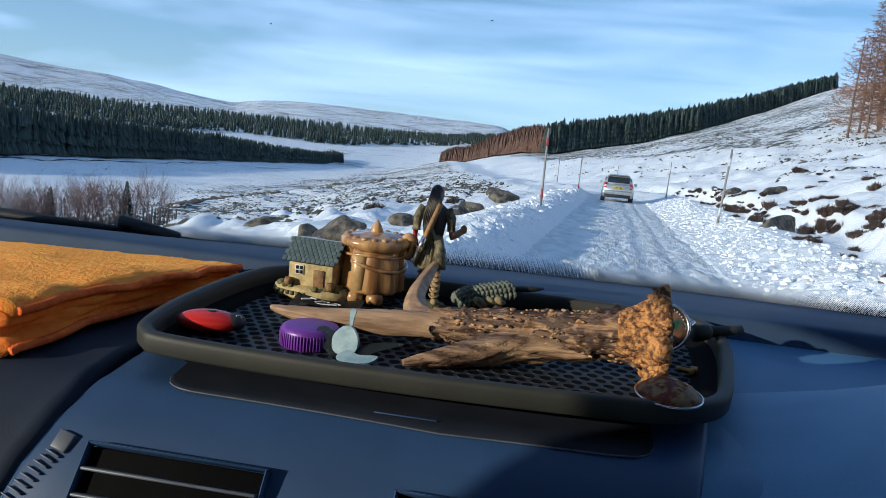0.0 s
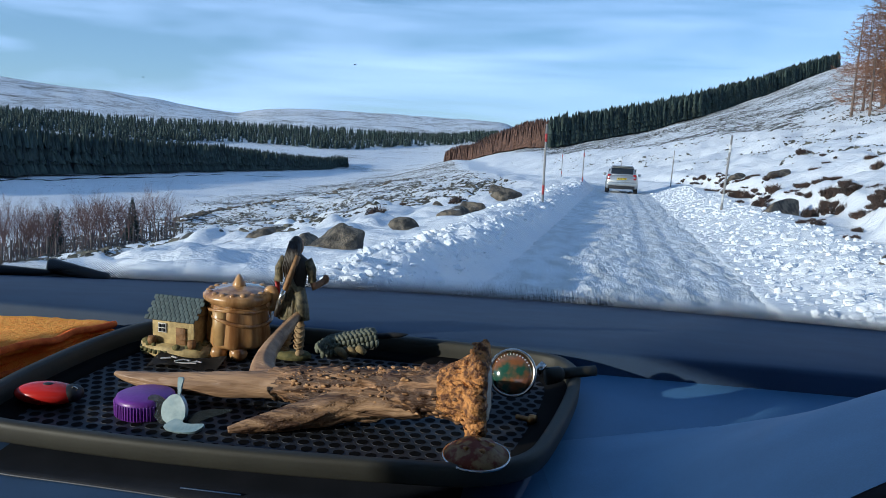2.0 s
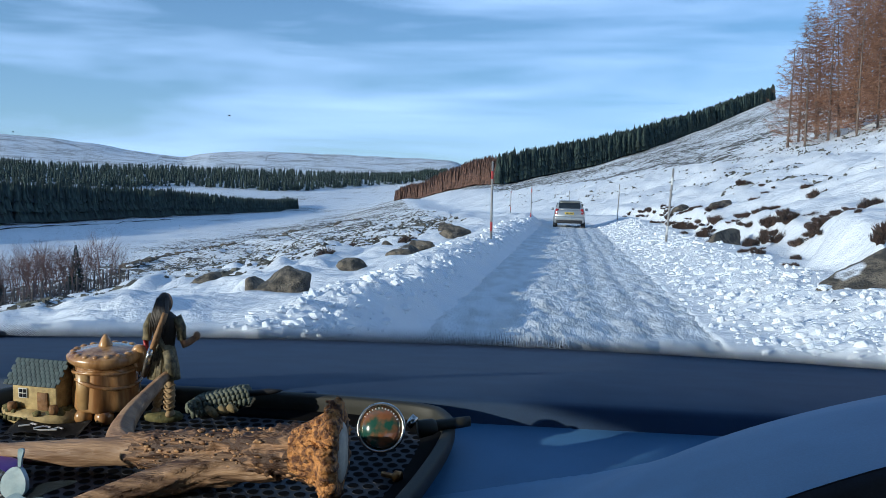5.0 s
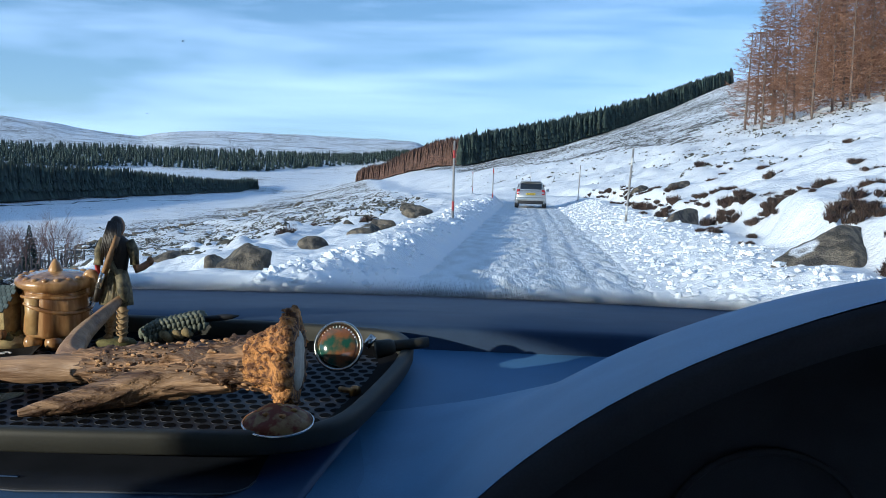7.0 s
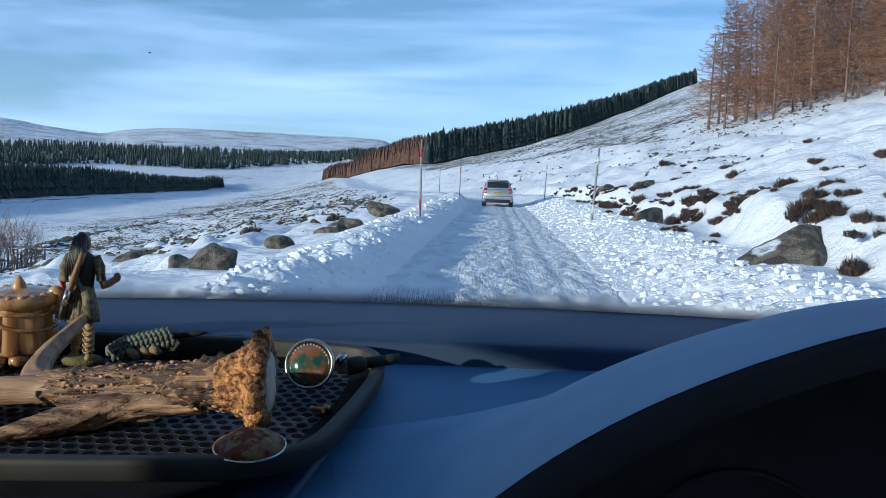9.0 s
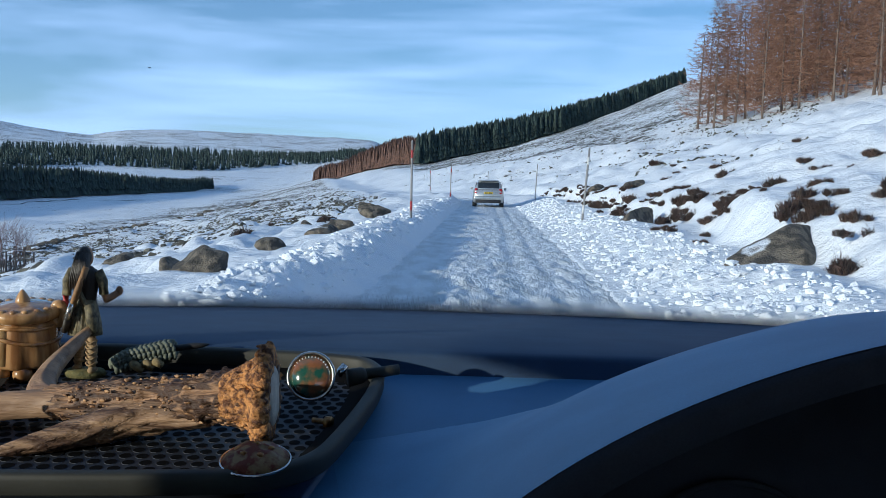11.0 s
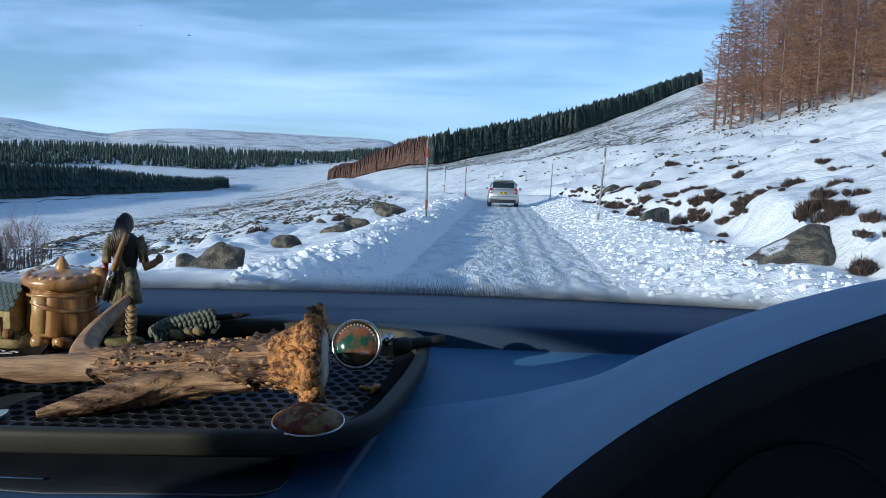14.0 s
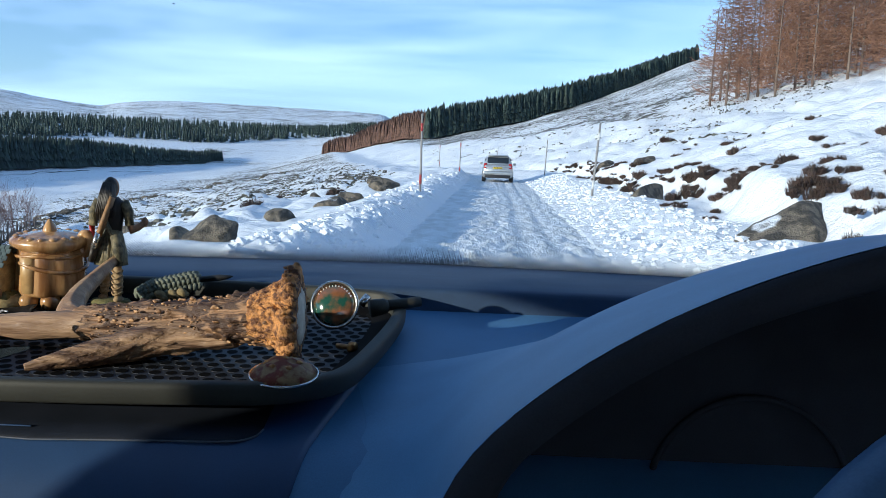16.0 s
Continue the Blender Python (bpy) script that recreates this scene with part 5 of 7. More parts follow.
LIP = [(0.135, 1.10), (0.141, 1.18), (0.146, 1.216), (0.155, 1.232), (0.172, 1.250), (0.203, 1.2755), (0.226, 1.2905), (0.248, 1.303), (0.271, 1.3135), (0.293, 1.3225), (0.315, 1.3305), (0.331, 1.3355), (0.37, 1.345), (0.42, 1.352)]
RIDGE = [(0.050, 1.178), (0.105, 1.184), (0.136, 1.194), (0.152, 1.209), (0.172, 1.228), (0.189, 1.2405), (0.206, 1.2515), (0.226, 1.263), (0.256, 1.280), (0.29, 1.295), (0.323, 1.307), (0.356, 1.317), (0.39, 1.326), (0.43, 1.332)]
BACK = [(0.05, 1.195), (0.10, 1.2015), (0.15, 1.210), (0.20, 1.222), (0.25, 1.236), (0.31, 1.250), (0.405, 1.265)]
END = [(0.10, 1.180), (0.14, 1.182), (0.18, 1.184), (0.22, 1.186), (0.26, 1.188), (0.32, 1.19), (0.405, 1.19)]
inner = [(x + 0.012, z - 0.012) for x, z in LIP]
deep = [(x + 0.03, z - 0.035) for x, z in LIP]
lip2 = [(x + 0.006, z - 0.001) for x, z in LIP]
bm = bmesh.new()
def between(a, b, f):
    return [tuple(np.array(p) * (1 - f) + np.array(q) * f) for p, q in zip(a, b)]


L, Rg, B, E2 = arch(LIP, 0.335), arch(RIDGE, 0.50), arch(BACK, 0.62), arch(END, 0.76)
rows = [L] + [between(L, Rg, f) for f in (0.03, 0.15, 0.35, 0.6, 0.85)] + [Rg] + [between(Rg, B, f) for f in (0.15, 0.4, 0.7)] + [B, E2]
sheet(bm, rows)
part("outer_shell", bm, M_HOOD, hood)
bm = bmesh.new()
L0 = [(x, 0.335, z - 0.0005) for x, y, z in L]
sheet(bm, [L0, arch(lip2, 0.329), arch(inner, 0.331), arch(deep, 0.42), arch(deep, 0.50)], flip=True)
part("inner_lip", bm, M_INNER, hood, "matt black inside of the hood")
bm = bmesh.new()
bm.faces.new([bm.verts.new(p) for p in arch(deep, 0.49)])
part("gauge_panel", bm, M_INNER, hood, "unlit black gauge panel", smooth=False)
for gx in (0.34, 0.56):
    bm = bmesh.new()
    tube(bm, [(gx + 0.062 * math.cos(a), 0.482, 1.165 + 0.062 * math.sin(a)) for a in np.linspace(0, 2 * math.pi, 41)], [0.0022] * 41, 6, cap=False)
    part("gauge_ring", bm, M_INNER, hood)

# ---- steering wheel ----
wheel = thing("steering_wheel", "dark steering wheel behind the instrument hood, rim colour lifted as skylit", "steering wheel")
tilt = Matrix.Translation((0.417, 0.205, 1.123)) @ Matrix.Rotation(radians(-24), 4, "X")
bm = tube(bmesh.new(), [tilt @ Vector((0.182 * math.cos(a), 0, 0.182 * math.sin(a))) for a in np.linspace(0, 2 * math.pi, 73)], [0.0155] * 73, 14, cap=False)
part("rim", bm, M_WHEEL, wheel)
bm = bmesh.new()
box(bm, 0, 0.03, -0.01, 0.15, 0.05, 0.13, 0.02)
bmesh.ops.transform(bm, matrix=tilt, verts=bm.verts)
part("hub", bm, M_PAD, wheel)
for a in (180, 0, 270):
    c, s = math.cos(radians(a)), math.sin(radians(a))
    bm = tube(bmesh.new(), [tilt @ Vector((0.05 * c, 0.02, 0.05 * s)), tilt @ Vector((0.175 * c, 0.002, 0.175 * s))], [0.016, 0.012], 8, squash=0.6)
    part("spoke", bm, M_PAD, wheel)
bm = tube(bmesh.new(), [(0.432, 0.24, 1.10), (0.42, 0.36, 1.04), (0.41, 0.50, 1.0)], [0.035, 0.035, 0.035], 12)
part("column", bm, M_PAD, wheel)

# ---- windscreen ----
screen = thing("windscreen", "clear laminated windscreen with a dotted black border", "windscreen", kind="structure")
bm = bmesh.new()
rows = []
for v in np.linspace(0, 1, 12):
    rows.append([(x, glass_foot(x) + v * (0.40 - glass_foot(x)) + 0.01, 1.188 + 0.55 * v - 0.02 * v * abs(x - 0.1)) for x in np.linspace(-1.02, 1.12, 30)])
sheet(bm, rows)
pane = part("pane", bm, M_GLASS, screen)
pane.visible_shadow = False
bm = bmesh.new()
uvl = bm.loops.layers.uv.new("UVMap")
xs = np.linspace(-1.0, 1.1, 60)
slant = []
for v in (-0.02, 0.02, 0.06):
    slant.append([(x, glass_foot(x) - v * 0.83, 1.187 + v * 0.56) for x in xs])
vs = sheet(bm, slant)
for f in bm.faces:
    for lp in f.loops:
        co = lp.vert.co
        lp[uvl].uv = (co.x, (co.z - 1.187) / 0.56)
frit = part("dotted_border", bm, M_FRIT, screen, "black ceramic dots fading upwards", smooth=False)
frit.visible_shadow = False
rng = random.Random(4)
bm = bmesh.new()
for k in range(34):
    x, v = rng.uniform(-0.75, 0.75), rng.uniform(0.03, 0.62)
    r = rng.uniform(0.0004, 0.0010)
    blob(bm, (x, glass_foot(x) + v * (0.40 - glass_foot(x)) + 0.012, 1.1885 + 0.55 * v - 0.02 * v * abs(x - 0.1)), (r * rng.uniform(1, 2.4), r * 0.4, r * 0.7), 1)
part("dirt_speck", bm, M_PAD, screen, "specks of dried road dirt")["kind"] = "stuff"

# ---- wiper ----
wiper = thing("windscreen_wiper", "black windscreen wiper lying along the foot of the glass", "wiper")
bm = tube(bmesh.new(), [(-1.20, 1.30, 1.195), (-1.0, 1.30, 1.1885), (-0.90, 1.30, 1.1845), (-0.78, 1.305, 1.181), (-0.66, 1.325, 1.177), (-0.60, 1.35, 1.178)], [0.0118, 0.0118, 0.0118, 0.0112, 0.0075, 0.004], 8)
part("blade", bm, M_BLACK, wiper)
bm = box(bmesh.new(), 0, 0, 0, 0.112, 0.020, 0.022, 0.006)
for v in bm.verts:
    k = (v.co.x + 0.056) / 0.112
    v.co.z *= 1 - 0.45 * max(0.0, k - 0.4)
bmesh.ops.transform(bm, matrix=Matrix.Translation((-0.728, 1.300, 1.1945)) @ Matrix.Rotation(radians(9), 4, "Y"), verts=bm.verts)
part("arm", bm, M_BLACK, wiper, "humped black wiper arm end")

# ---- cabin shell, out of view, shaped to steer the light ----
cabin = thing("cabin_shell", "unseen plain grey cabin lining, shaped to steer the light", "car cabin", kind="structure")
part("roof_lining", box(bmesh.new(), 0.05, -0.71, 1.74, 2.14, 2.18, 0.03, 0.01), M_LINING, cabin)
part("floor_pan", box(bmesh.new(), 0.05, -0.45, 0.20, 2.10, 3.1, 0.30, 0.02), M_TRIM, cabin)
part("rear_wall", box(bmesh.new(), 0.05, -1.80, 0.60, 2.10, 0.04, 1.10, 0.01), M_TRIM, cabin)
part("rear_header", box(bmesh.new(), 0.05, -1.80, 1.68, 2.10, 0.04, 0.14, 0.01), M_TRIM, cabin)
for s, x in ((-1, -1.02), (1, 1.14)):
    part("door_panel", box(bmesh.new(), x, -0.35, 0.72, 0.06, 2.9, 0.82, 0.02), M_TRIM, cabin)
    part("rear_pillar", box(bmesh.new(), x, -1.35, 1.42, 0.06, 0.90, 0.64, 0.02), M_TRIM, cabin)
    # Pillar edge and deep rail are set to keep sun off the right shelf.
    part("door_pillar_blocker", box(bmesh.new(), x, -0.50, 1.42, 0.05, 0.40, 0.64, 0.02), M_TRIM, cabin)
    part("roof_rail_blocker", box(bmesh.new(), x, -0.71, 1.6265, 0.06, 2.18, 0.179, 0.02), M_TRIM, cabin)
    part("front_pillar", tube(bmesh.new(), [(x, 1.24, 1.16), (x, 0.37, 1.75)], [0.035, 0.035], 8), M_TRIM, cabin)
part("bulkhead", box(bmesh.new(), 0.05, 1.16, 0.75, 2.1, 0.04, 0.80, 0.01), M_TRIM, cabin)

# ---- rubber tray ----
TILT = radians(4.6)
TRAY = Matrix.Translation((-0.11, 0.55, 1.2035)) @ Matrix.Rotation(TILT, 4, "X")


def tray_at(x, y, up=0.0, rz=0.0, rx=0.0, ry=0.0):
    """A pose on the tray's floor at a plan place."""
    return TRAY @ pose(x + 0.11, (y - 0.55) / math.cos(TILT), up, rx, ry, rz)


tray = thing("dashboard_tray", "black rubber non-slip tray with raised rim on the dashboard", "tray", TRAY)
plan = [(-0.300, 0.494), (-0.20, 0.487), (-0.10, 0.488), (0.0, 0.495), (0.048, 0.503), (0.082, 0.528), (0.098, 0.58), (0.113, 0.68), (0.108, 0.742), (0.065, 0.772), (-0.10, 0.785), (-0.26, 0.78), (-0.312, 0.762), (-0.334, 0.70), (-0.342, 0.60), (-0.336, 0.53), (-0.324, 0.506)]
curve = [np.array((p[0] + 0.11, (p[1] - 0.55) / math.cos(TILT))) for p in closed_curve(plan, 6)]
mid = np.mean(curve, 0)
n = len(curve)
normals = []
for k in range(n):
    t = curve[(k + 1) % n] - curve[k - 1]
    t = t / np.linalg.norm(t)
    normals.append(np.array((-t[1], t[0])))
section = [(-0.0110, 0.0008), (-0.0108, 0.010), (-0.0102, 0.0170), (-0.0090, 0.0187), (-0.0070, 0.0193), (-0.0035, 0.0194), (-0.0015, 0.0188), (-0.0004, 0.0173), (0.0, 0.0150), (-0.0004, 0.0062), (-0.0014, 0.0046), (-0.004, 0.0040), (-0.012, 0.0040)]
bm = bmesh.new()
rows = []
for k in range(n + 1):
    c, nm = curve[k % n], normals[k % n]
    rows.append([(*(c - nm * o), z) for o, z in section])
sheet(bm, rows)
bmesh.ops.remove_doubles(bm, verts=bm.verts, dist=1e-5)
bmesh.ops.recalc_face_normals(bm, faces=bm.faces)
part("rim", bm, M_RUBBER, tray, "raised rubber rim")
# Skirt under the rim, painted with the shade below the tray.
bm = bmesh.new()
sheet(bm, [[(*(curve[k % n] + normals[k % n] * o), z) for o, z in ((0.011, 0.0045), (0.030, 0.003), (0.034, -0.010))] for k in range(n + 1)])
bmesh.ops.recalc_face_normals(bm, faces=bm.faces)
part("underside", bm, M_HOLLOW_SHADE, tray)
bm = bmesh.new()
bm.faces.new([bm.verts.new((*(c + nm * 0.010), 0.0012)) for c, nm in zip(curve, normals)])
bmesh.ops.recalc_face_normals(bm, faces=bm.faces)
if bm.faces[:][0].normal.z < 0:
    bmesh.ops.reverse_faces(bm, faces=bm.faces[:])
part("mat", bm, M_MAT, tray, smooth=False)
inside = [c + nm * 0.022 for c, nm in zip(curve, normals)]


def within(p):
    hit = False
    for a, b in zip(inside, inside[1:] + inside[:1]):
        if (a[1] > p[1]) != (b[1] > p[1]) and p[0] < (b[0] - a[0]) * (p[1] - a[1]) / (b[1] - a[1]) + a[0]:
            hit = not hit
    return hit


# Each dimple is a flat disc with its hollow's shade painted on.
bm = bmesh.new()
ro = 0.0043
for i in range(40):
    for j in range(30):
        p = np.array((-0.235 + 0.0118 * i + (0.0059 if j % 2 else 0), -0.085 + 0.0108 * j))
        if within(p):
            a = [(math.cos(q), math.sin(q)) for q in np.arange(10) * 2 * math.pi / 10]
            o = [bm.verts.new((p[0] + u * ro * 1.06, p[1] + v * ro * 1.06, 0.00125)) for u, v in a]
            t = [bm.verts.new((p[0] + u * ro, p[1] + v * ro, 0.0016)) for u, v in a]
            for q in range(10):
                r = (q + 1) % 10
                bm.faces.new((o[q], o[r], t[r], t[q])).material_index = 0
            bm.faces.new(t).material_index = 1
part("dimple", bm, [M_MAT, M_HOLLOW_SHADE], tray, "round mat dimples, their shade painted on flat discs", smooth=False)["kind"] = "stuff"

# ---- antler ----
antler = thing("antler", "shed deer antler with pearled brown beam and burr", "antler", pose(0, 0, 0))


def horn(bm, pts, radii, n=18, pearl=0.0, ridge=0.0, groove=0.0, seed=0.0, sub=9):
    """A curved, ridged and pearled tine."""
    m = len(pts)
    P, Rr = [], []
    for i in range(m - 1):
        p0, p1, p2, p3 = (Vector(pts[max(0, min(m - 1, i + k))]) for k in (-1, 0, 1, 2))
        for k in range(sub + (1 if i == m - 2 else 0)):
            t = k / sub
            P.append(0.5 * (2 * p1 + (p2 - p0) * t + (2 * p0 - 5 * p1 + 4 * p2 - p3) * t * t + (3 * p1 - p0 - 3 * p2 + p3) * t ** 3))
            Rr.append(radii[i] * (1 - t) + radii[i + 1] * t)
    start = len(bm.verts)
    tube(bm, P, Rr, n)
    bm.verts.ensure_lookup_table()
    for i, p in enumerate(P):
        for k in range(n):
            v = bm.verts[start + i * n + k]
            d = (v.co - p)
            a = k / n * 2 * math.pi
            g = ridge * noise.noise(Vector((p.x * 34 + p.y * 20 + seed, math.cos(a) * 2.2, math.sin(a) * 2.2))) + 0.9 * ridge * noise.noise(Vector((p.x * 60 + p.y * 40 + seed, math.cos(a) * 6.5, math.sin(a) * 6.5)))
            q = noise.noise(v.co * 190 + Vector((seed, seed, 0)))
            g -= groove * max(0.0, 0.22 - abs(noise.noise(Vector((p.x * 16 + seed, math.cos(a) * 3.6, math.sin(a) * 3.6 + p.x * 9))))) / 0.22
            g += pearl * max(0.0, q - 0.15) * 2.2
            v.co = p + d * (1 + g)


bm = bmesh.new()
horn(bm, [(0.044, 0.574, 1.2475), (0.028, 0.576, 1.2465), (-0.005, 0.586, 1.2420), (-0.05, 0.600, 1.2345), (-0.095, 0.611, 1.2305), (-0.135, 0.617, 1.2275)], [0.0225, 0.0205, 0.0180, 0.0166, 0.0155, 0.0120], 52, pearl=0.16, ridge=0.20, groove=0.20, seed=2.0, sub=22)
beam = part("beam", bm, M_ANTLER, antler, "dark pearled main beam")
bm = bmesh.new()
horn(bm, [(-0.09, 0.612, 1.2300), (-0.135, 0.614, 1.2270), (-0.175, 0.611, 1.2240), (-0.215, 0.608, 1.2230), (-0.245, 0.607, 1.2235), (-0.266, 0.610, 1.2255)], [0.010, 0.0118, 0.0105, 0.0085, 0.0058, 0.0018], 34, pearl=0.02, ridge=0.09, groove=0.06, seed=5.0, sub=14)
part("main_tine", bm, M_ANTLER_TIP, antler, "pale smooth tine")
bm = bmesh.new()
horn(bm, [(-0.125, 0.612, 1.2260), (-0.148, 0.634, 1.2310), (-0.156, 0.672, 1.2420), (-0.153, 0.712, 1.2560), (-0.147, 0.744, 1.2700)], [0.011, 0.0105, 0.0078, 0.0052, 0.0016], 30, pearl=0.03, ridge=0.12, seed=8.0, sub=14)
part("upper_tine", bm, M_ANTLER_TIP, antler, "pale upright tine")
bm = bmesh.new()
horn(bm, [(-0.005, 0.588, 1.234), (-0.050, 0.590, 1.2270), (-0.083, 0.578, 1.2205), (-0.112, 0.563, 1.2145), (-0.142, 0.548, 1.2095)], [0.013, 0.0138, 0.0118, 0.0085, 0.0022], 36, pearl=0.06, ridge=0.14, groove=0.16, seed=11.0, sub=16)
part("brow_tine", bm, M_ANTLER_MID, antler, "ridged brow tine")
# the burr: a flared, furrowed crown of knobs round the cut base
bm = bmesh.new()
rng = random.Random(31)
axis = Matrix.Translation((0.0385, 0.574, 1.2475)) @ Matrix.Rotation(radians(4), 4, "Z") @ Matrix.Rotation(radians(90), 4, "Y")
flare = [(0.015, -0.030), (0.0178, -0.024), (0.0196, -0.018), (0.0212, -0.013), (0.0240, -0.009), (0.0276, -0.006), (0.0304, -0.003), (0.0314, 0.000), (0.0310, 0.003), (0.0292, 0.0050), (0.0262, 0.0062), (0.0225, 0.0064), (0.015, 0.005)]
N = 120
rows = []
for r, z in flare:
    row = []
    for k in range(N + 1):
        a = 2 * math.pi * (k % N) / N
        out = min(1.0, max(0.0, (z + 0.034) / 0.03))
        w = 0.20 * noise.noise(Vector((math.cos(a) * 4.5, math.sin(a) * 4.5, z * 22))) + 0.16 * noise.noise(Vector((math.cos(a) * 9, math.sin(a) * 9, z * 60 + 7))) + 0.07 * noise.noise(Vector((math.cos(a) * 20, math.sin(a) * 20, z * 260)))
        tall = 0.26 * math.exp(-((a - 3.10) / 0.22) ** 2) + 0.20 * math.exp(-((a - 0.05) / 0.2) ** 2) + 0.12 * math.exp(-((a - 6.2) / 0.15) ** 2)
        rr = r * (1 + w * (0.35 + 0.85 * out) + tall * out ** 3)
        row.append(axis @ Vector((rr * math.cos(a), rr * math.sin(a), z + 0.0016 * noise.noise(Vector((math.cos(a) * 6, math.sin(a) * 6, 3))))))
    rows.append(row)
sheet(bm, rows)
bmesh.ops.remove_doubles(bm, verts=bm.verts, dist=1e-6)
bmesh.ops.recalc_face_normals(bm, faces=bm.faces)
for k in range(64):
    a = 2 * math.pi * k / 64 + rng.uniform(-0.06, 0.06)
    tall = 0.26 * math.exp(-((a - 3.10) / 0.22) ** 2) + 0.20 * math.exp(-((a - 0.05) / 0.2) ** 2)
    z = rng.uniform(-0.007, 0.005)
    r = float(np.interp(z, [q[1] for q in flare], [q[0] for q in flare])) * (0.99 + tall)
    s = rng.uniform(0.0011, 0.0024)
    m = axis.to_3x3().to_4x4() @ Matrix.Rotation(a, 4, "Z")
    blob(bm, axis @ Vector((r * math.cos(a), r * math.sin(a), z)), (s, s * rng.uniform(0.7, 1.1), s * rng.uniform(1.2, 2.2)), 2, m, rough=0.3, freq=2.0, seed=k)
for k in range(26):
    a = 2 * math.pi * k / 26 + rng.uniform(-0.1, 0.1)
    z, s = rng.uniform(-0.004, 0.003), rng.uniform(0.0028, 0.0056)
    blob(bm, axis @ Vector((rng.uniform(0.027, 0.0315) * math.cos(a), rng.uniform(0.027, 0.0315) * math.sin(a), z)), (s, s * rng.uniform(0.7, 1.1), s), 3, axis.to_3x3().to_4x4() @ Matrix.Rotation(a, 4, "Z"), rough=0.55, freq=2.2, seed=k + 40)
for k in range(22):
    a = rng.uniform(0, 2 * math.pi)
    z, s = rng.uniform(-0.022, -0.008), rng.uniform(0.0018, 0.0036)
    r = float(np.interp(z, [q[1] for q in flare], [q[0] for q in flare]))
    blob(bm, axis @ Vector((r * math.cos(a), r * math.sin(a), z)), (s, s, s * 1.8), 2, axis.to_3x3().to_4x4() @ Matrix.Rotation(a, 4, "Z"), rough=0.5, freq=2.0, seed=k + 80)
part("burr", bm, M_BURR, antler, "ragged orange-brown burr")
bm = lathe(bmesh.new(), [(0.0, 0.0085), (0.011, 0.0085), (0.0178, 0.0078), (0.0215, 0.006), (0.0215, 0.002), (0.0, 0.002)], 32, axis)
for v in bm.verts:
    v.co += 0.0012 * noise.noise_vector(v.co * 120)
part("cut_face", bm, M_BONE, antler, "pale sawn bone end")
bm = bmesh.new()
rng = random.Random(9)
for k in range(420):
    t = rng.random() ** 1.2
    p = Vector((0.028 - 0.15 * t, 0.578 + 0.036 * t, 1.2455 - 0.017 * t))
    a = rng.uniform(0, 2 * math.pi)
    r = 0.0192 - 0.006 * t
    s = (0.0005 + 0.0013 * rng.random() ** 2.4) * (1.1 - 0.4 * t)
    blob(bm, p + Vector((0, r * math.cos(a), r * math.sin(a))), (s * 1.9, s, s), 2, Matrix.Rotation(rng.uniform(-0.5, 0.5), 4, "Z"), rough=0.6, freq=2.0, seed=k)
part("pearling", bm, M_PEARL, beam, "ochre bony pearls")["kind"] = "stuff"

# ---- house model ----
house = thing("model_house", "painted resin model cottage with grey slate roof", "model house", tray_at(-0.264, 0.722, 0.002, -6))
house.scale = (1.16, 1.1, 1.08)
bm = lathe(bmesh.new(), [(0.0, 0.0), (0.030, 0.0), (0.0315, 0.003), (0.030, 0.0085), (0.026, 0.0105), (0.0, 0.0105)], 36, Matrix.Diagonal((1.08, 0.72, 1, 1)))
for v in bm.verts:
    v.co += 0.0010 * noise.noise_vector(v.co * 160)
part("base", bm, M_STONE, house, "stone-coloured oval base")
bm = bmesh.new()
for k in range(26):
    a = rng.uniform(0, 6.28)
    s = rng.uniform(0.002, 0.0045)
    blob(bm, (0.027 * math.cos(a) * rng.uniform(0.6, 1.05), 0.018 * math.sin(a) - 0.003, 0.0105), (s, s, s * 0.8), 1, rough=0.5, seed=k)
part("garden", bm, M_MOSS, house, "mossy painted garden")
walls = part("wall", box(bmesh.new(), 0.001, 0.002, 0.022, 0.038, 0.026, 0.025, 0.0008), M_STONE, house)
bm = bmesh.new()
v = [bm.verts.new(p) for p in ((-0.018, -0.011, 0.0345), (-0.018, 0.015, 0.0345), (-0.018, 0.002, 0.0485), (0.020, -0.011, 0.0345), (0.020, 0.015, 0.0345), (0.020, 0.002, 0.0485))]
for f in ((0, 1, 2), (5, 4, 3), (0, 3, 4, 1), (1, 4, 5, 2), (2, 5, 3, 0)):
    bm.faces.new([v[k] for k in f])
part("gable", bm, M_STONE, house, smooth=False)
tile_me = None
for side in (-1, 1):
    ang = math.atan2(0.0155, 0.0165)
    for r in range(7):
        for c in range(11):
            t = r / 6.6
            y = 0.002 + side * (0.0165 * (1 - t) - 0.0002)
            z = 0.0338 + 0.0160 * t
            x = -0.0205 + 0.0041 * c + (0.002 if r % 2 else 0)
            if tile_me is None:
                tile_ob = part("slate", box(bmesh.new(), 0, 0, 0, 0.0038, 0.0044, 0.0011, 0.0003), M_SLATE, house)
                tile_me = tile_ob.data
            else:
                tile_ob = new("slate", tile_me)
                tile_ob.parent = house
            tile_ob.matrix_local = pose(x, y, z, math.degrees(-side * ang) - side * 6, 0, 0)
part("door", box(bmesh.new(), 0.0085, -0.0117, 0.0185, 0.009, 0.0012, 0.015, 0.0003), M_DOOR, house, "brown plank door")
win = part("window", box(bmesh.new(), -0.0085, -0.0115, 0.0245, 0.0075, 0.001, 0.0085, 0.0002), M_INK, house, "small white-framed window")
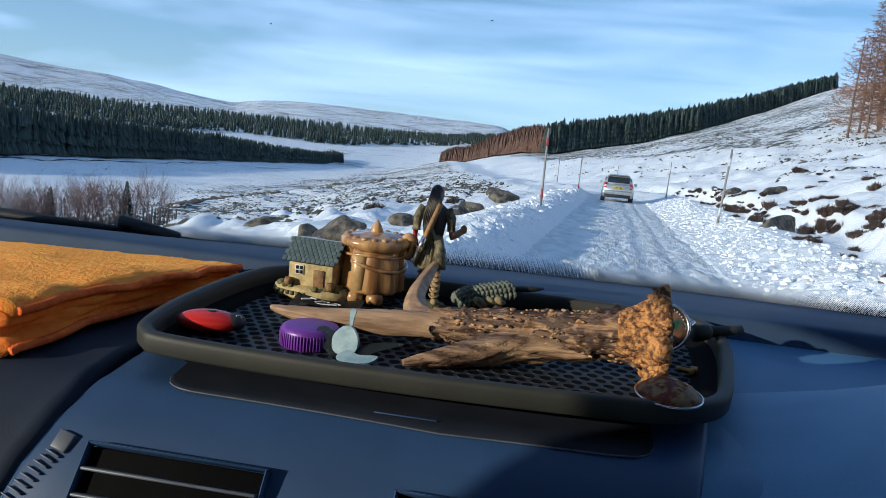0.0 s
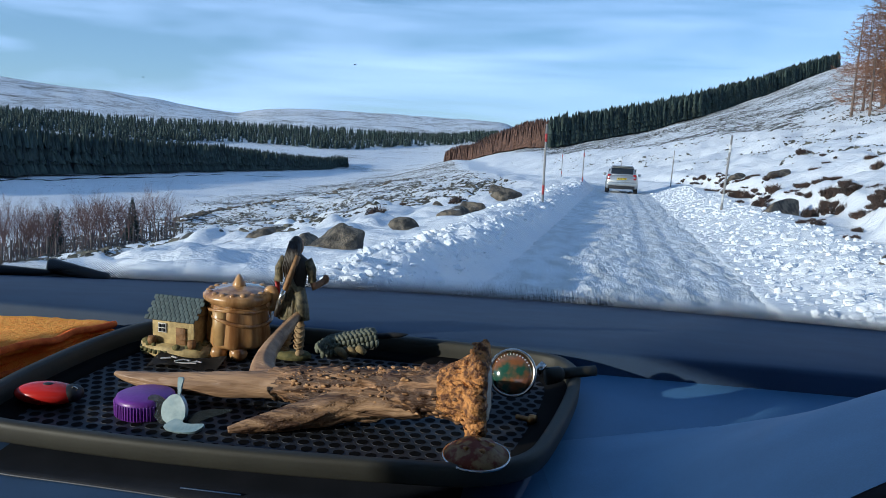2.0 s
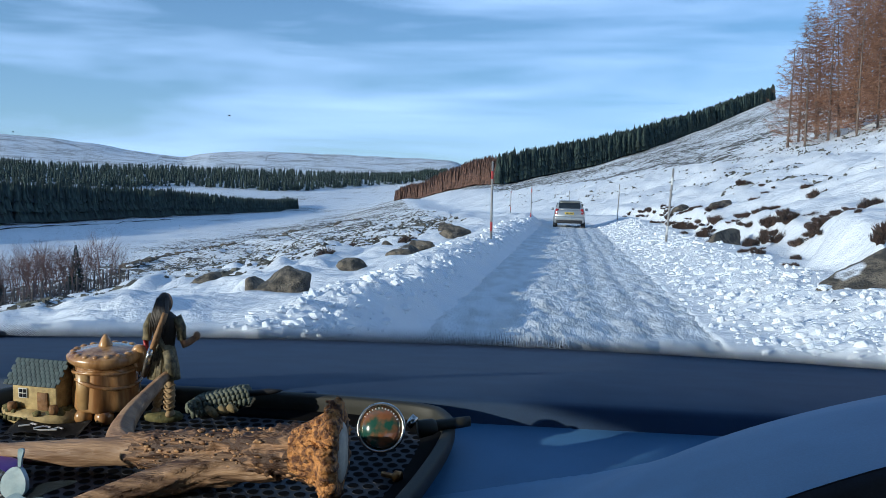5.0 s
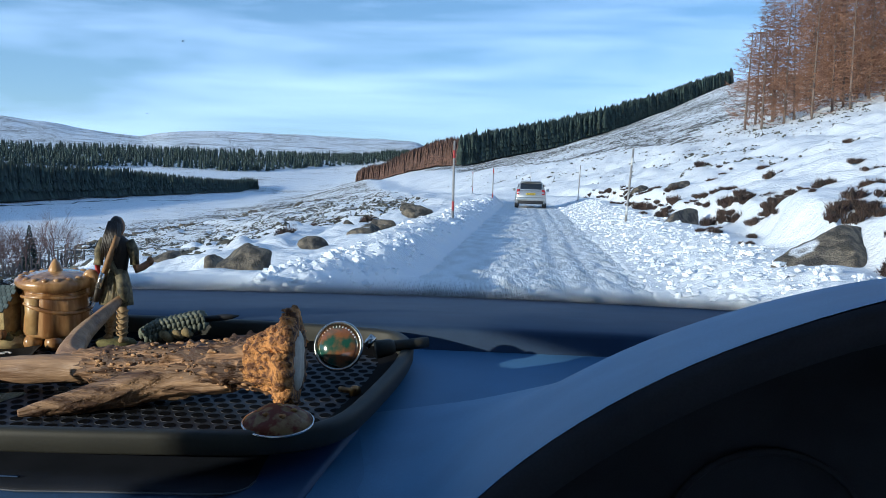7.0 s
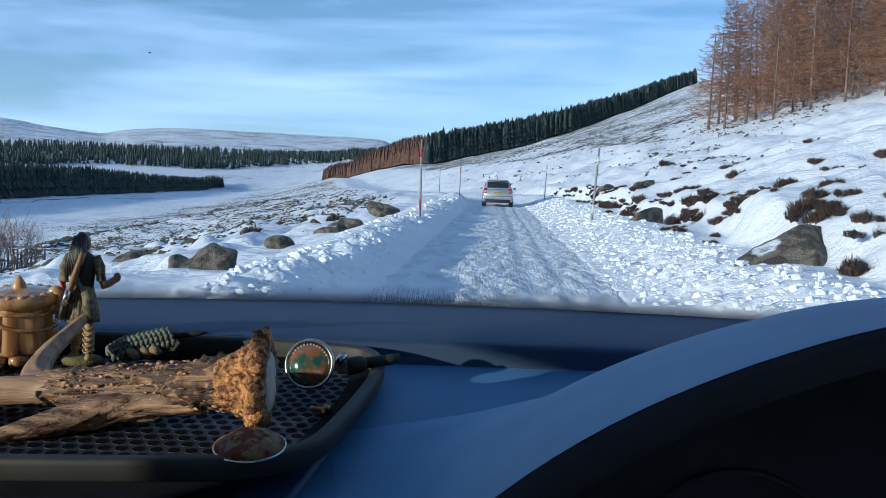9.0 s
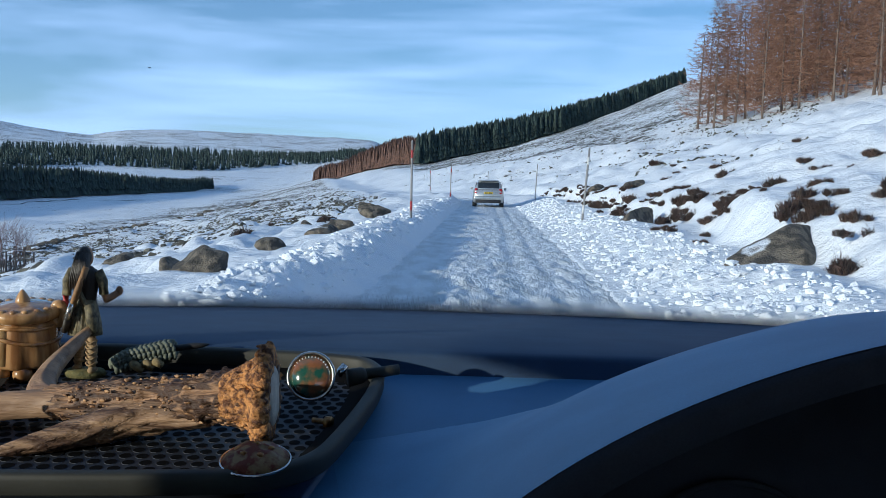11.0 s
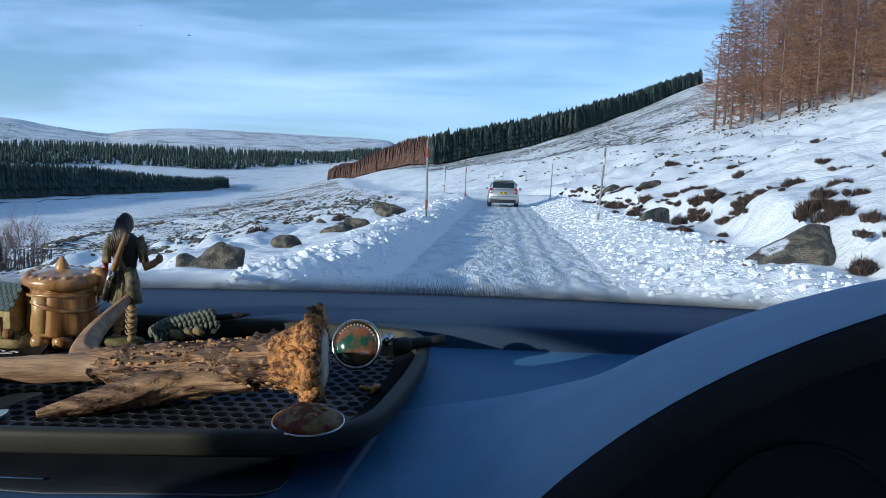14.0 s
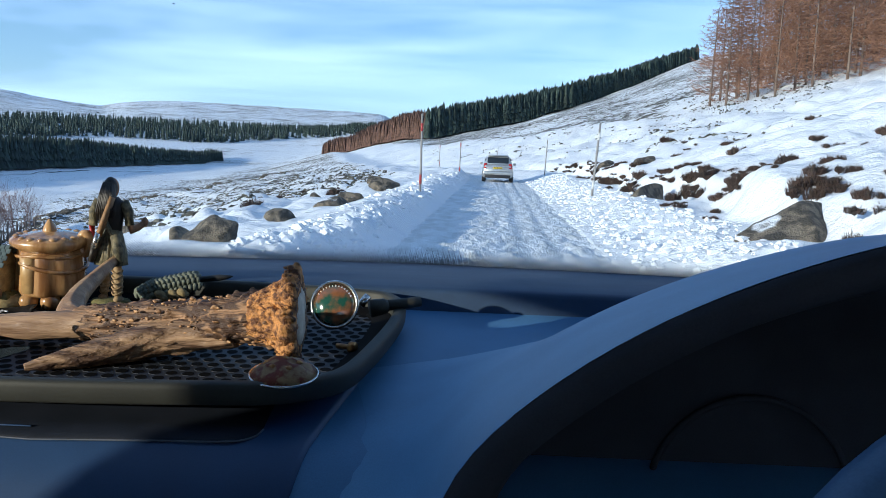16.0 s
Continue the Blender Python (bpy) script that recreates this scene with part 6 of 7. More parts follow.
for sx in (-1, 1):
    for sz in (-1, 1):
        part("pane", box(bmesh.new(), -0.0085 + sx * 0.0017, -0.0121, 0.0245 + sz * 0.0019, 0.0025, 0.0006, 0.0029), M_PAD, win)
for x in (-0.016, 0.020):
    part("barrel", lathe(bmesh.new(), [(0, 0.010), (0.003, 0.010), (0.0037, 0.0135), (0.003, 0.017), (0, 0.017)], 12, Matrix.Translation((x, -0.0150, 0))), M_DOOR, house)
bm = bmesh.new()
for k in range(9):
    box(bm, -0.024 + 0.0048 * k, -0.0222 + 0.00030 * (k - 4) ** 2, 0.0055, 0.003, 0.0008, 0.0035)
part("inscription", bm, M_MOSS, house, "worn raised lettering")

# ---- stoneware jar figure ----
jar = thing("lidded_jar", "brown glazed stoneware barrel jar with feet", "jar", tray_at(-0.2105, 0.738, 0.001, 0))
jar.scale = (1.03, 1.03, 1.04)
bm = lathe(bmesh.new(), [(0, 0.011), (0.0275, 0.011), (0.0295, 0.014), (0.0290, 0.020), (0.0278, 0.034), (0.0272, 0.046), (0.0262, 0.050), (0, 0.050)], 48)
for v in bm.verts:
    a = math.atan2(v.co.y, v.co.x)
    r = math.hypot(v.co.x, v.co.y)
    if r > 0.02:
        k = 1 + 0.034 * math.cos(a * 9) - 0.02 * max(0.0, math.cos(a * 9 + 2.6)) ** 6
        v.co.x *= k
        v.co.y *= k
part("body", bm, M_POTWOOD, jar)
part("panel", lathe(bmesh.new(), [(0.0070, -0.0155), (0.0078, -0.015), (0.0078, 0.015), (0.0070, 0.0155)], 16, Matrix.Translation((-0.008, -0.0225, 0.030)) @ Matrix.Diagonal((1, 0.9, 1, 1))), M_POTPALE, jar, "paler glazed rib")
bm = lathe(bmesh.new(), [(0, 0.049), (0.0262, 0.049), (0.0300, 0.0515), (0.0318, 0.0545), (0.0316, 0.0580), (0.0285, 0.0605), (0.020, 0.0625), (0.010, 0.0640), (0.0, 0.0645)], 48)
for v in bm.verts:
    v.co += 0.0012 * noise.noise_vector(v.co * 70)
lid = part("lid", bm, M_POTWOOD, jar, "overhanging brown lid")
part("lid_knob", lathe(bmesh.new(), [(0, 0.062), (0.0066, 0.062), (0.0058, 0.066), (0.0036, 0.071), (0.0012, 0.0745), (0, 0.075)], 20), M_POTWOOD, lid)
bm = bmesh.new()
for k in range(18):
    a = 2 * math.pi * k / 18
    blob(bm, (0.0265 * math.cos(a), 0.0265 * math.sin(a), 0.0600), (0.0036, 0.0036, 0.0026), 2, seed=k)
part("bead", bm, M_POTWOOD, lid)["kind"] = "stuff"
bm = tube(bmesh.new(), [(0.0278 * math.cos(a), 0.0278 * math.sin(a), 0.0455 + 0.001 * math.sin(3 * a)) for a in np.linspace(0, 2 * math.pi, 49)], [0.0016] * 49, 8, cap=False)
part("hoop", bm, M_POTWOOD, jar)
bm = tube(bmesh.new(), [(0.0296 * math.cos(a), 0.0296 * math.sin(a), 0.0405 - 0.0085 * math.cos(a + 0.5)) for a in np.linspace(radians(-120), radians(40), 25)], [0.0018] * 25, 8)
part("sash", bm, M_POTWOOD, jar, "slanting glazed sash")
for x in (-0.0115, 0.0075):
    bm = blob(bmesh.new(), (x, -0.0205, 0.0065), (0.0082, 0.009, 0.0080), 3)
    part("foot", bm, M_POTWOOD, jar)
bm = tube(bmesh.new(), [(0.030 + 0.004 * math.cos(a), 0.002 + 0.0 * a, 0.054 + 0.0085 * math.sin(a)) for a in np.linspace(0, 2 * math.pi, 25)], [0.0042] * 25, 10, cap=False)
part("handle", bm, M_POTWOOD, jar)

# ---- warrior figure, one plain mesh ----
bm = bmesh.new()
for s, x, yo in ((-1, -0.0085, 0.004), (1, 0.0090, -0.004)):
    tube(bm, [(x, yo, 0.004), (x, yo, 0.010), (x * 0.95, yo + 0.001, 0.020), (x * 0.85, yo + 0.001, 0.030), (x * 0.75, yo * 0.7, 0.044)], [0.0042, 0.0040, 0.0048, 0.0042, 0.0058], 14, mi=3)
    blob(bm, (x + s * 0.001, yo - 0.001, 0.0045), (0.0044, 0.0072, 0.0032), 2, mi=3)
    for k in range(5):
        tube(bm, [(x * 0.92 + 0.0050 * math.cos(a), yo + 0.0052 * math.sin(a), 0.0095 + 0.0042 * k + 0.001 * math.cos(a * 2)) for a in np.linspace(0, 6.283, 13)], [0.0008] * 13, 5, mi=3, cap=False)
lathe(bm, [(0.0, 0.030), (0.0165, 0.031), (0.0155, 0.040), (0.0120, 0.052), (0.0098, 0.058), (0, 0.058)], 28, Matrix.Diagonal((1, 0.8, 1, 1)), mi=2)
lathe(bm, [(0.0, 0.054), (0.0100, 0.055), (0.0112, 0.062), (0.0132, 0.072), (0.0125, 0.079), (0.006, 0.083), (0.0, 0.083)], 24, Matrix.Diagonal((1, 0.68, 1, 1)), mi=1)
blob(bm, (0.0005, 0.001, 0.0895), (0.0062, 0.0068, 0.0078), 3, mi=0)
blob(bm, (0.0, -0.0022, 0.0895), (0.0066, 0.0058, 0.0082), 3, mi=1, rough=0.12, freq=4)
tube(bm, [(0, -0.004, 0.092), (0, -0.0068, 0.083), (-0.001, -0.0085, 0.074), (-0.002, -0.0080, 0.067)], [0.0058, 0.0070, 0.0066, 0.0030], 14, mi=1)
for k in range(9):
    q = -0.006 + 0.0015 * k
    tube(bm, [(q * 0.6, -0.0085, 0.094), (q, -0.0128, 0.083), (q * 1.15 - 0.001, -0.0142, 0.073), (q * 1.1 - 0.002, -0.0122, 0.064 + 0.0012 * (k % 3))], [0.0009, 0.0012, 0.0011, 0.0004], 6, mi=1)
for k in range(7):
    a = radians(200 + 20 * k)
    tube(bm, [(0.0150 * math.cos(a), 0.0118 * math.sin(a), 0.0335), (0.0142 * math.cos(a), 0.0112 * math.sin(a), 0.044), (0.0108 * math.cos(a), 0.0088 * math.sin(a), 0.055)], [0.0017, 0.0016, 0.0012], 6, mi=2)
tube(bm, [(-0.0125, 0, 0.079), (-0.0178, 0.0, 0.070), (-0.0182, -0.001, 0.060)], [0.0046, 0.0050, 0.0046], 12, mi=2)
tube(bm, [(-0.0188, -0.001, 0.062), (-0.0185, -0.002, 0.052), (-0.0165, 0.002, 0.046)], [0.0036, 0.0034, 0.0028], 10, mi=6)
tube(bm, [(0.0125, 0, 0.079), (0.0172, 0.0, 0.071), (0.0178, 0.001, 0.062)], [0.0046, 0.0050, 0.0044], 12, mi=2)
tube(bm, [(0.0180, 0.001, 0.064), (0.0190, 0.004, 0.058), (0.0235, 0.008, 0.0600), (0.0275, 0.010, 0.0625)], [0.0036, 0.0036, 0.0030, 0.0026], 10, mi=0)
blob(bm, (0.0288, 0.0105, 0.0640), (0.0036, 0.0030, 0.0038), 2, mi=0)
tube(bm, [(0.0066, -0.0115, 0.0830), (0.0000, -0.0135, 0.0670), (-0.0055, -0.0145, 0.0540)], [0.0046, 0.0050, 0.0046], 10, mi=4, squash=0.6)
tube(bm, [(-0.0050, -0.0150, 0.0560), (-0.0096, -0.0155, 0.0445)], [0.0050, 0.0054], 8, mi=5, squash=0.6)
tube(bm, [(-0.0094, -0.0140, 0.0450), (-0.0138, -0.0138, 0.0340)], [0.0052, 0.0036], 8, mi=1, squash=0.7)
tube(bm, [(-0.011, 0.006, 0.078), (0.000, -0.0098, 0.062), (0.0105, -0.007, 0.046)], [0.0026, 0.0030, 0.0030], 8, mi=2, squash=0.6)
tube(bm, [(0.008, -0.0095, 0.054), (0.012, -0.011, 0.044), (0.0145, -0.010, 0.034)], [0.0045, 0.0055, 0.0025], 10, mi=2)
lathe(bm, [(0, -0.001), (0.0185, -0.001), (0.0195, 0.002), (0.017, 0.0042), (0, 0.0046)], 26, Matrix.Diagonal((1.05, 0.72, 1, 1)), mi=7)
figure = part("warrior_figurine", bm, [M_SKIN, M_HAIR, M_TARTAN, M_BOOT, M_WOODEN, M_STEEL, M_FIGRED, M_MOSS])
figure.matrix_world = tray_at(-0.1575, 0.738, 0.002, -4, -4.6, 0)
figure.scale = (0.93, 0.93, 1.19)
tagged(figure, "painted long-haired warrior figurine standing on the tray", "figurine")

# ---- small things on the tray ----
tag = thing("key_fob", "oval red plastic fob with a black end", "key fob", tray_at(-0.300, 0.572, 0.010, 8))
part("shell", blob(bmesh.new(), (-0.001, 0, 0.0005), (0.0258, 0.0140, 0.0090), 4), M_RED, tag)
part("end_cap", blob(bmesh.new(), (0.0178, 0.001, 0.0010), (0.0092, 0.0098, 0.0070), 4), M_BLACK, tag, "black end cap")
part("button", blob(bmesh.new(), (0.001, -0.002, 0.0088), (0.0045, 0.003, 0.0012), 2), M_BLACK, tag)
part("eyelet", tube(bmesh.new(), [(0.022 + 0.0022 * math.cos(a), -0.003, 0.0060 + 0.0018 * math.sin(a)) for a in np.linspace(0, 6.283, 13)], [0.0006] * 13, 6, cap=False), M_CHROME, tag)
screw = part("steel_screw", lathe(bmesh.new(), [(0, 0), (0.0022, 0), (0.0022, 0.008), (0.0042, 0.009), (0.0042, 0.0115), (0, 0.0125)], 12), M_CHROME)
screw.matrix_world = tray_at(-0.323, 0.536, 0.0045, 30, 80, 0)
tagged(screw, "small bright steel screw lying in the tray", "screw")

cap = thing("bottle_cap", "purple ribbed plastic bottle cap", "bottle cap", tray_at(-0.221, 0.577, 0.001))
cap.scale = (1.1, 1.1, 1.0)
part("skirt", lathe(bmesh.new(), [(0.0200, 0.0), (0.0208, 0.0006), (0.0206, 0.0120), (0.0196, 0.0148), (0.0175, 0.0158), (0.0, 0.0160)], 48), M_PURPLE, cap)
rib_me = None
for k in range(60):
    if rib_me is None:
        o = part("rib", box(bmesh.new(), 0.0208, 0, 0.0064, 0.0012, 0.0009, 0.0110, 0.0003), M_PURPLE, cap)
        rib_me = o.data
    else:
        o = new("rib", rib_me)
        o.parent = cap
    o.matrix_local = Matrix.Rotation(2 * math.pi * k / 60, 4, "Z")

charm = thing("plastic_charm", "milky translucent leaf charm with clear wings", "ornament", tray_at(-0.183, 0.553, 0.001, -8))


def leaf(name, pts, thick, mat, m, label=""):
    bm = bmesh.new()
    c = [tuple(p) for p in closed_curve(pts, 5)]
    f = [bm.verts.new((x, -thick / 2, z)) for x, z in c]
    b = [bm.verts.new((x, thick / 2, z)) for x, z in c]
    bm.faces.new(f)
    bm.faces.new(b[::-1])
    for k in range(len(c)):
        j = (k + 1) % len(c)
        bm.faces.new((f[j], f[k], b[k], b[j]))
    bmesh.ops.recalc_face_normals(bm, faces=bm.faces)
    bmesh.ops.transform(bm, matrix=m, verts=bm.verts)
    return part(name, bm, mat, charm, label, smooth=False)


M_CLEARWING = material("clear_plastic", (0.10, 0.13, 0.15), (0.16, 0.2, 0.22), rough=0.12, scale=80, bump=0.1, coat=0.6)
M_CLEARWING.node_tree.nodes["Principled BSDF"].inputs["Transmission Weight"].default_value = 0.85
leaf("body", [(-0.008, 0.003), (0.0, 0.0), (0.0095, 0.004), (0.0105, 0.013), (0.006, 0.0205), (0.0015, 0.0225), (-0.004, 0.0205), (-0.0095, 0.013)], 0.004, M_CLEAR, pose(-0.006, 0.002, 0.002, -14, 0, 0), "ribbed milky leaf")
leaf("stalk", [(-0.0008, 0.0), (0.0008, 0.0), (0.0016, 0.008), (0.0026, 0.0135), (0.0, 0.0145), (-0.0022, 0.0125)], 0.0016, M_CLEAR, pose(-0.003, 0.007, 0.0225, -10, 0, 0))
leaf("wing", [(-0.004, 0.0), (0.006, 0.002), (0.006, 0.012), (-0.002, 0.022), (-0.010, 0.022), (-0.009, 0.010)], 0.0014, M_CLEARWING, pose(-0.012, 0.003, 0.002, -20, -24, 10), "clear plastic wing")
leaf("wing", [(-0.003, 0.0), (0.004, -0.002), (0.018, 0.008), (0.034, 0.017), (0.030, 0.018), (0.010, 0.012)], 0.0014, M_CLEARWING, pose(0.002, 0.002, 0.003, -34, 6, 6), "clear plastic wing")
leaf("tail", [(-0.012, 0.0), (0.0, -0.003), (0.014, 0.0), (0.018, 0.008), (0.004, 0.006), (-0.006, 0.009)], 0.0022, M_CLEAR, pose(0.004, -0.006, 0.002, -62, 0, 0), "milky foot of the charm")

leather = thing("leather_tag", "black leather tag with worn white lettering", "leather tag", tray_at(-0.243, 0.688, 0.004, 6, 4, 0))
bm = bmesh.new()
rows = []
for i in range(13):
    u = i / 12
    rows.append([(-0.030 + 0.062 * u + 0.004 * v, -0.012 + 0.026 * v, 0.0025 * math.sin(u * 5 + v * 2) + 0.002 * v) for v in np.linspace(0, 1, 6)])
sheet(bm, rows)
r = bmesh.ops.solidify(bm, geom=bm.faces[:], thickness=0.0016)
part("hide", bm, M_LEATHER, leather)
bm = bmesh.new()
for k, (x, y, w, h, a) in enumerate(((-0.016, -0.002, 0.009, 0.0022, 20), (-0.010, 0.003, 0.007, 0.002, -30), (-0.004, -0.001, 0.009, 0.002, 35), (0.002, 0.003, 0.006, 0.0018, -20), (0.007, 0.0, 0.008, 0.002, 40), (0.012, 0.004, 0.007, 0.0018, -25), (0.0, -0.005, 0.026, 0.0012, 4))):
    u = (x + 0.030) / 0.062
    box(bm, x, y, 0.0022 + 0.0025 * math.sin(u * 5 + 0.9), w, h, 0.001, 0.0003, Matrix.Rotation(radians(a), 4, "Z"))
part("lettering", bm, M_INK, leather, "worn white lettering", smooth=False)

cord = thing("cord_bracelet", "woven grey-green cord bracelet with tan loops", "bracelet")
A, B = Vector((-0.1290, 0.729, 1.2275)), Vector((-0.0775, 0.741, 1.2400))
run = (B - A).normalized()
across = run.cross(Vector((0, 0, 1))).normalized()
above = across.cross(run)
bm = bmesh.new()
for k in range(13):
    f = (k + 0.5) / 13
    fat = 0.0128 * min(1.0, 0.62 + 1.6 * f) * (1 if f < 0.9 else 0.92)
    for s_ in (-1, 1):
        for q in range(6):
            a = radians(8 + 27 * q)
            c = A.lerp(B, f) + across * (s_ * fat * 1.05 * math.cos(a) * 0.5 + s_ * 0.0048) + above * (fat * math.sin(a)) + run * (0.0030 * math.cos(a))
            blob(bm, c, (0.0023, 0.0046, 0.0030), 2, Matrix.Rotation(math.atan2(run.y, run.x), 4, "Z") @ Matrix.Rotation(radians(s_ * 24), 4, "Z") @ Matrix.Rotation(s_ * (a - math.pi / 2) * 0.8, 4, "X"), rough=0.12, seed=k + q)
part("weave", bm, M_CORD, cord)
bm = blob(bmesh.new(), A.lerp(B, 0.5) + Vector((0, 0, 0.0015)), (0.0265, 0.0098, 0.0098), 3, Matrix.Rotation(math.atan2(run.y, run.x), 4, "Z") @ Matrix.Rotation(-math.asin(run.z), 4, "Y"))
part("core", bm, M_LEATHER, cord, "dark cord core")
for k, dx in enumerate((0.0, 0.009, 0.017)):
    pts = [A + run * (0.018 + dx) + across * 0.011 + Vector((0, 0, 0.004 - 0.003 * k)), A + run * (0.022 + dx) + across * 0.0165 + Vector((0, 0, 0.0015)), A + run * (0.028 + dx) + across * 0.0170 + Vector((0, 0, -0.004))]
    part("loop", tube(bmesh.new(), pts, [0.0034, 0.0040, 0.0030], 10), M_CORD2, cord, "tan cord loop")
pen = part("stylus", tube(bmesh.new(), [(-0.084, 0.741, 1.2455), (-0.060, 0.744, 1.2485), (-0.054, 0.745, 1.2490), (-0.048, 0.746, 1.2500)], [0.0030, 0.0030, 0.0022, 0.0006], 12), M_BLACK)
tagged(pen, "thin black fire-steel rod beside the bracelet", "rod")

badge = thing("round_badge", "domed round badge in a chrome ring", "badge", pose(0.0565, 0.668, 1.2412, 72, 0, -6))
part("ring", tube(bmesh.new(), [(0.0190 * math.cos(a), 0.0190 * math.sin(a), 0) for a in np.linspace(0, 2 * math.pi, 49)], [0.0016] * 49, 8, cap=False), M_CHROME, badge)
part("dome", lathe(bmesh.new(), [(0, 0.0052), (0.008, 0.0046), (0.014, 0.0028), (0.0185, 0.0), (0, -0.001)], 40), M_ENAMEL, badge, "glossy enamel face")
bm = bmesh.new()
for k in range(13):
    a = radians(150 - 10 * k)
    box(bm, 0.0156 * math.cos(a), 0.0156 * math.sin(a), 0.0022, 0.0008, 0.0014, 0.0006, 0, Matrix.Rotation(a - math.pi / 2, 4, "Z"))
part("legend", bm, M_INK, badge, "small worn pale legend")
part("backing", lathe(bmesh.new(), [(0, -0.008), (0.016, -0.008), (0.0183, -0.002), (0, -0.0015)], 28), M_BLACK, badge)

medal = thing("medal", "small domed brass medal leaning on the tray rim", "medal", pose(0.0440, 0.5185, 1.2205, 9, 0, 3))
part("rim", tube(bmesh.new(), [(0.0222 * math.cos(a), 0.0222 * math.sin(a), 0) for a in np.linspace(0, 2 * math.pi, 49)], [0.0009] * 49, 8, cap=False), M_CHROME, medal, "bright worn rim")
bm = lathe(bmesh.new(), [(0, 0.0098), (0.006, 0.0092), (0.012, 0.0070), (0.017, 0.0042), (0.0218, 0.0002), (0, -0.001)], 40)
for v in bm.verts:
    if v.co.z > 0.001:
        v.co.z += 0.0024 * noise.noise(v.co * 230)
part("face", bm, M_MEDAL, medal, "mottled red and brass face")
bm = bmesh.new()
for x, y in ((-0.006, -0.006), (0.004, -0.008), (0.0, 0.004), (0.009, 0.002), (-0.011, 0.003)):
    blob(bm, (x, y, 0.0092 - 26 * (x * x + y * y)), (0.0030, 0.0024, 0.0018), 2, rough=0.4, seed=x * 900)
part("emboss", bm, M_BRASS, medal, "worn brass relief")

torch = thing("valve_stem", "short black rubber valve stem lying on the rim", "valve")
part("sleeve", tube(bmesh.new(), [(0.084, 0.694, 1.2345), (0.096, 0.698, 1.2365), (0.099, 0.699, 1.237)], [0.0078, 0.0068, 0.005], 14), M_RUBBER, torch)
part("tip", tube(bmesh.new(), [(0.098, 0.699, 1.2370), (0.118, 0.706, 1.2390), (0.1265, 0.709, 1.2400), (0.127, 0.709, 1.2400)], [0.0050, 0.0048, 0.0046, 0.003], 12), M_RUBBER, torch)
part("collar", tube(bmesh.new(), [(0.076, 0.688, 1.2380), (0.082, 0.692, 1.2460)], [0.0036, 0.0034], 10), M_CHROME, torch)
bolt = part("small_bolt", tube(bmesh.new(), [(0.064, 0.632, 1.2150), (0.074, 0.628, 1.2150), (0.0745, 0.628, 1.2150), (0.079, 0.626, 1.2150)], [0.0022, 0.0022, 0.0046, 0.0046], 10), M_BRASS)
tagged(bolt, "small worn bolt lying in the tray", "bolt")

# ---- folded cloth ----
cloth = thing("folded_cloth", "folded bright orange microfibre cloth on the dashboard", "cloth")
TIP, FRONT = Vector((-0.352, 0.764, 0)), Vector((-0.403, 0.480, 0))
LAYERS = ((0.17, 0.19, 0.0, 1), (0.42, 0.19, 0.007, 0), (0.63, 0.18, 0.005, 0), (0.84, 0.19, 0.001, 1))


def cloth_edge(u, k, inset):
    """The free edge of a layer, from the far tip to the near corner."""
    return TIP.lerp(FRONT, u) + Vector((-inset + 0.0035 * math.sin(u * 9 + k * 1.3) + 0.0025 * math.sin(u * 23 + k * 2.1), 0.010 * max(0.0, u - 0.9) / 0.1 * (k - 1.5) * 0.3, 0))


def cloth_height(u, v, k, mid):
    """The middle height of a layer above the dashboard."""
    tall = (0.016 + 0.021 * min(1.0, u * 1.25) ** 0.8) * (1 - 0.30 * v)
    fold = 0.0035 * math.sin(u * 11 + k * 0.9) * (1 if 0 < k < 3 else 0.45) * min(1.0, u * 3)
    return tall * mid + fold


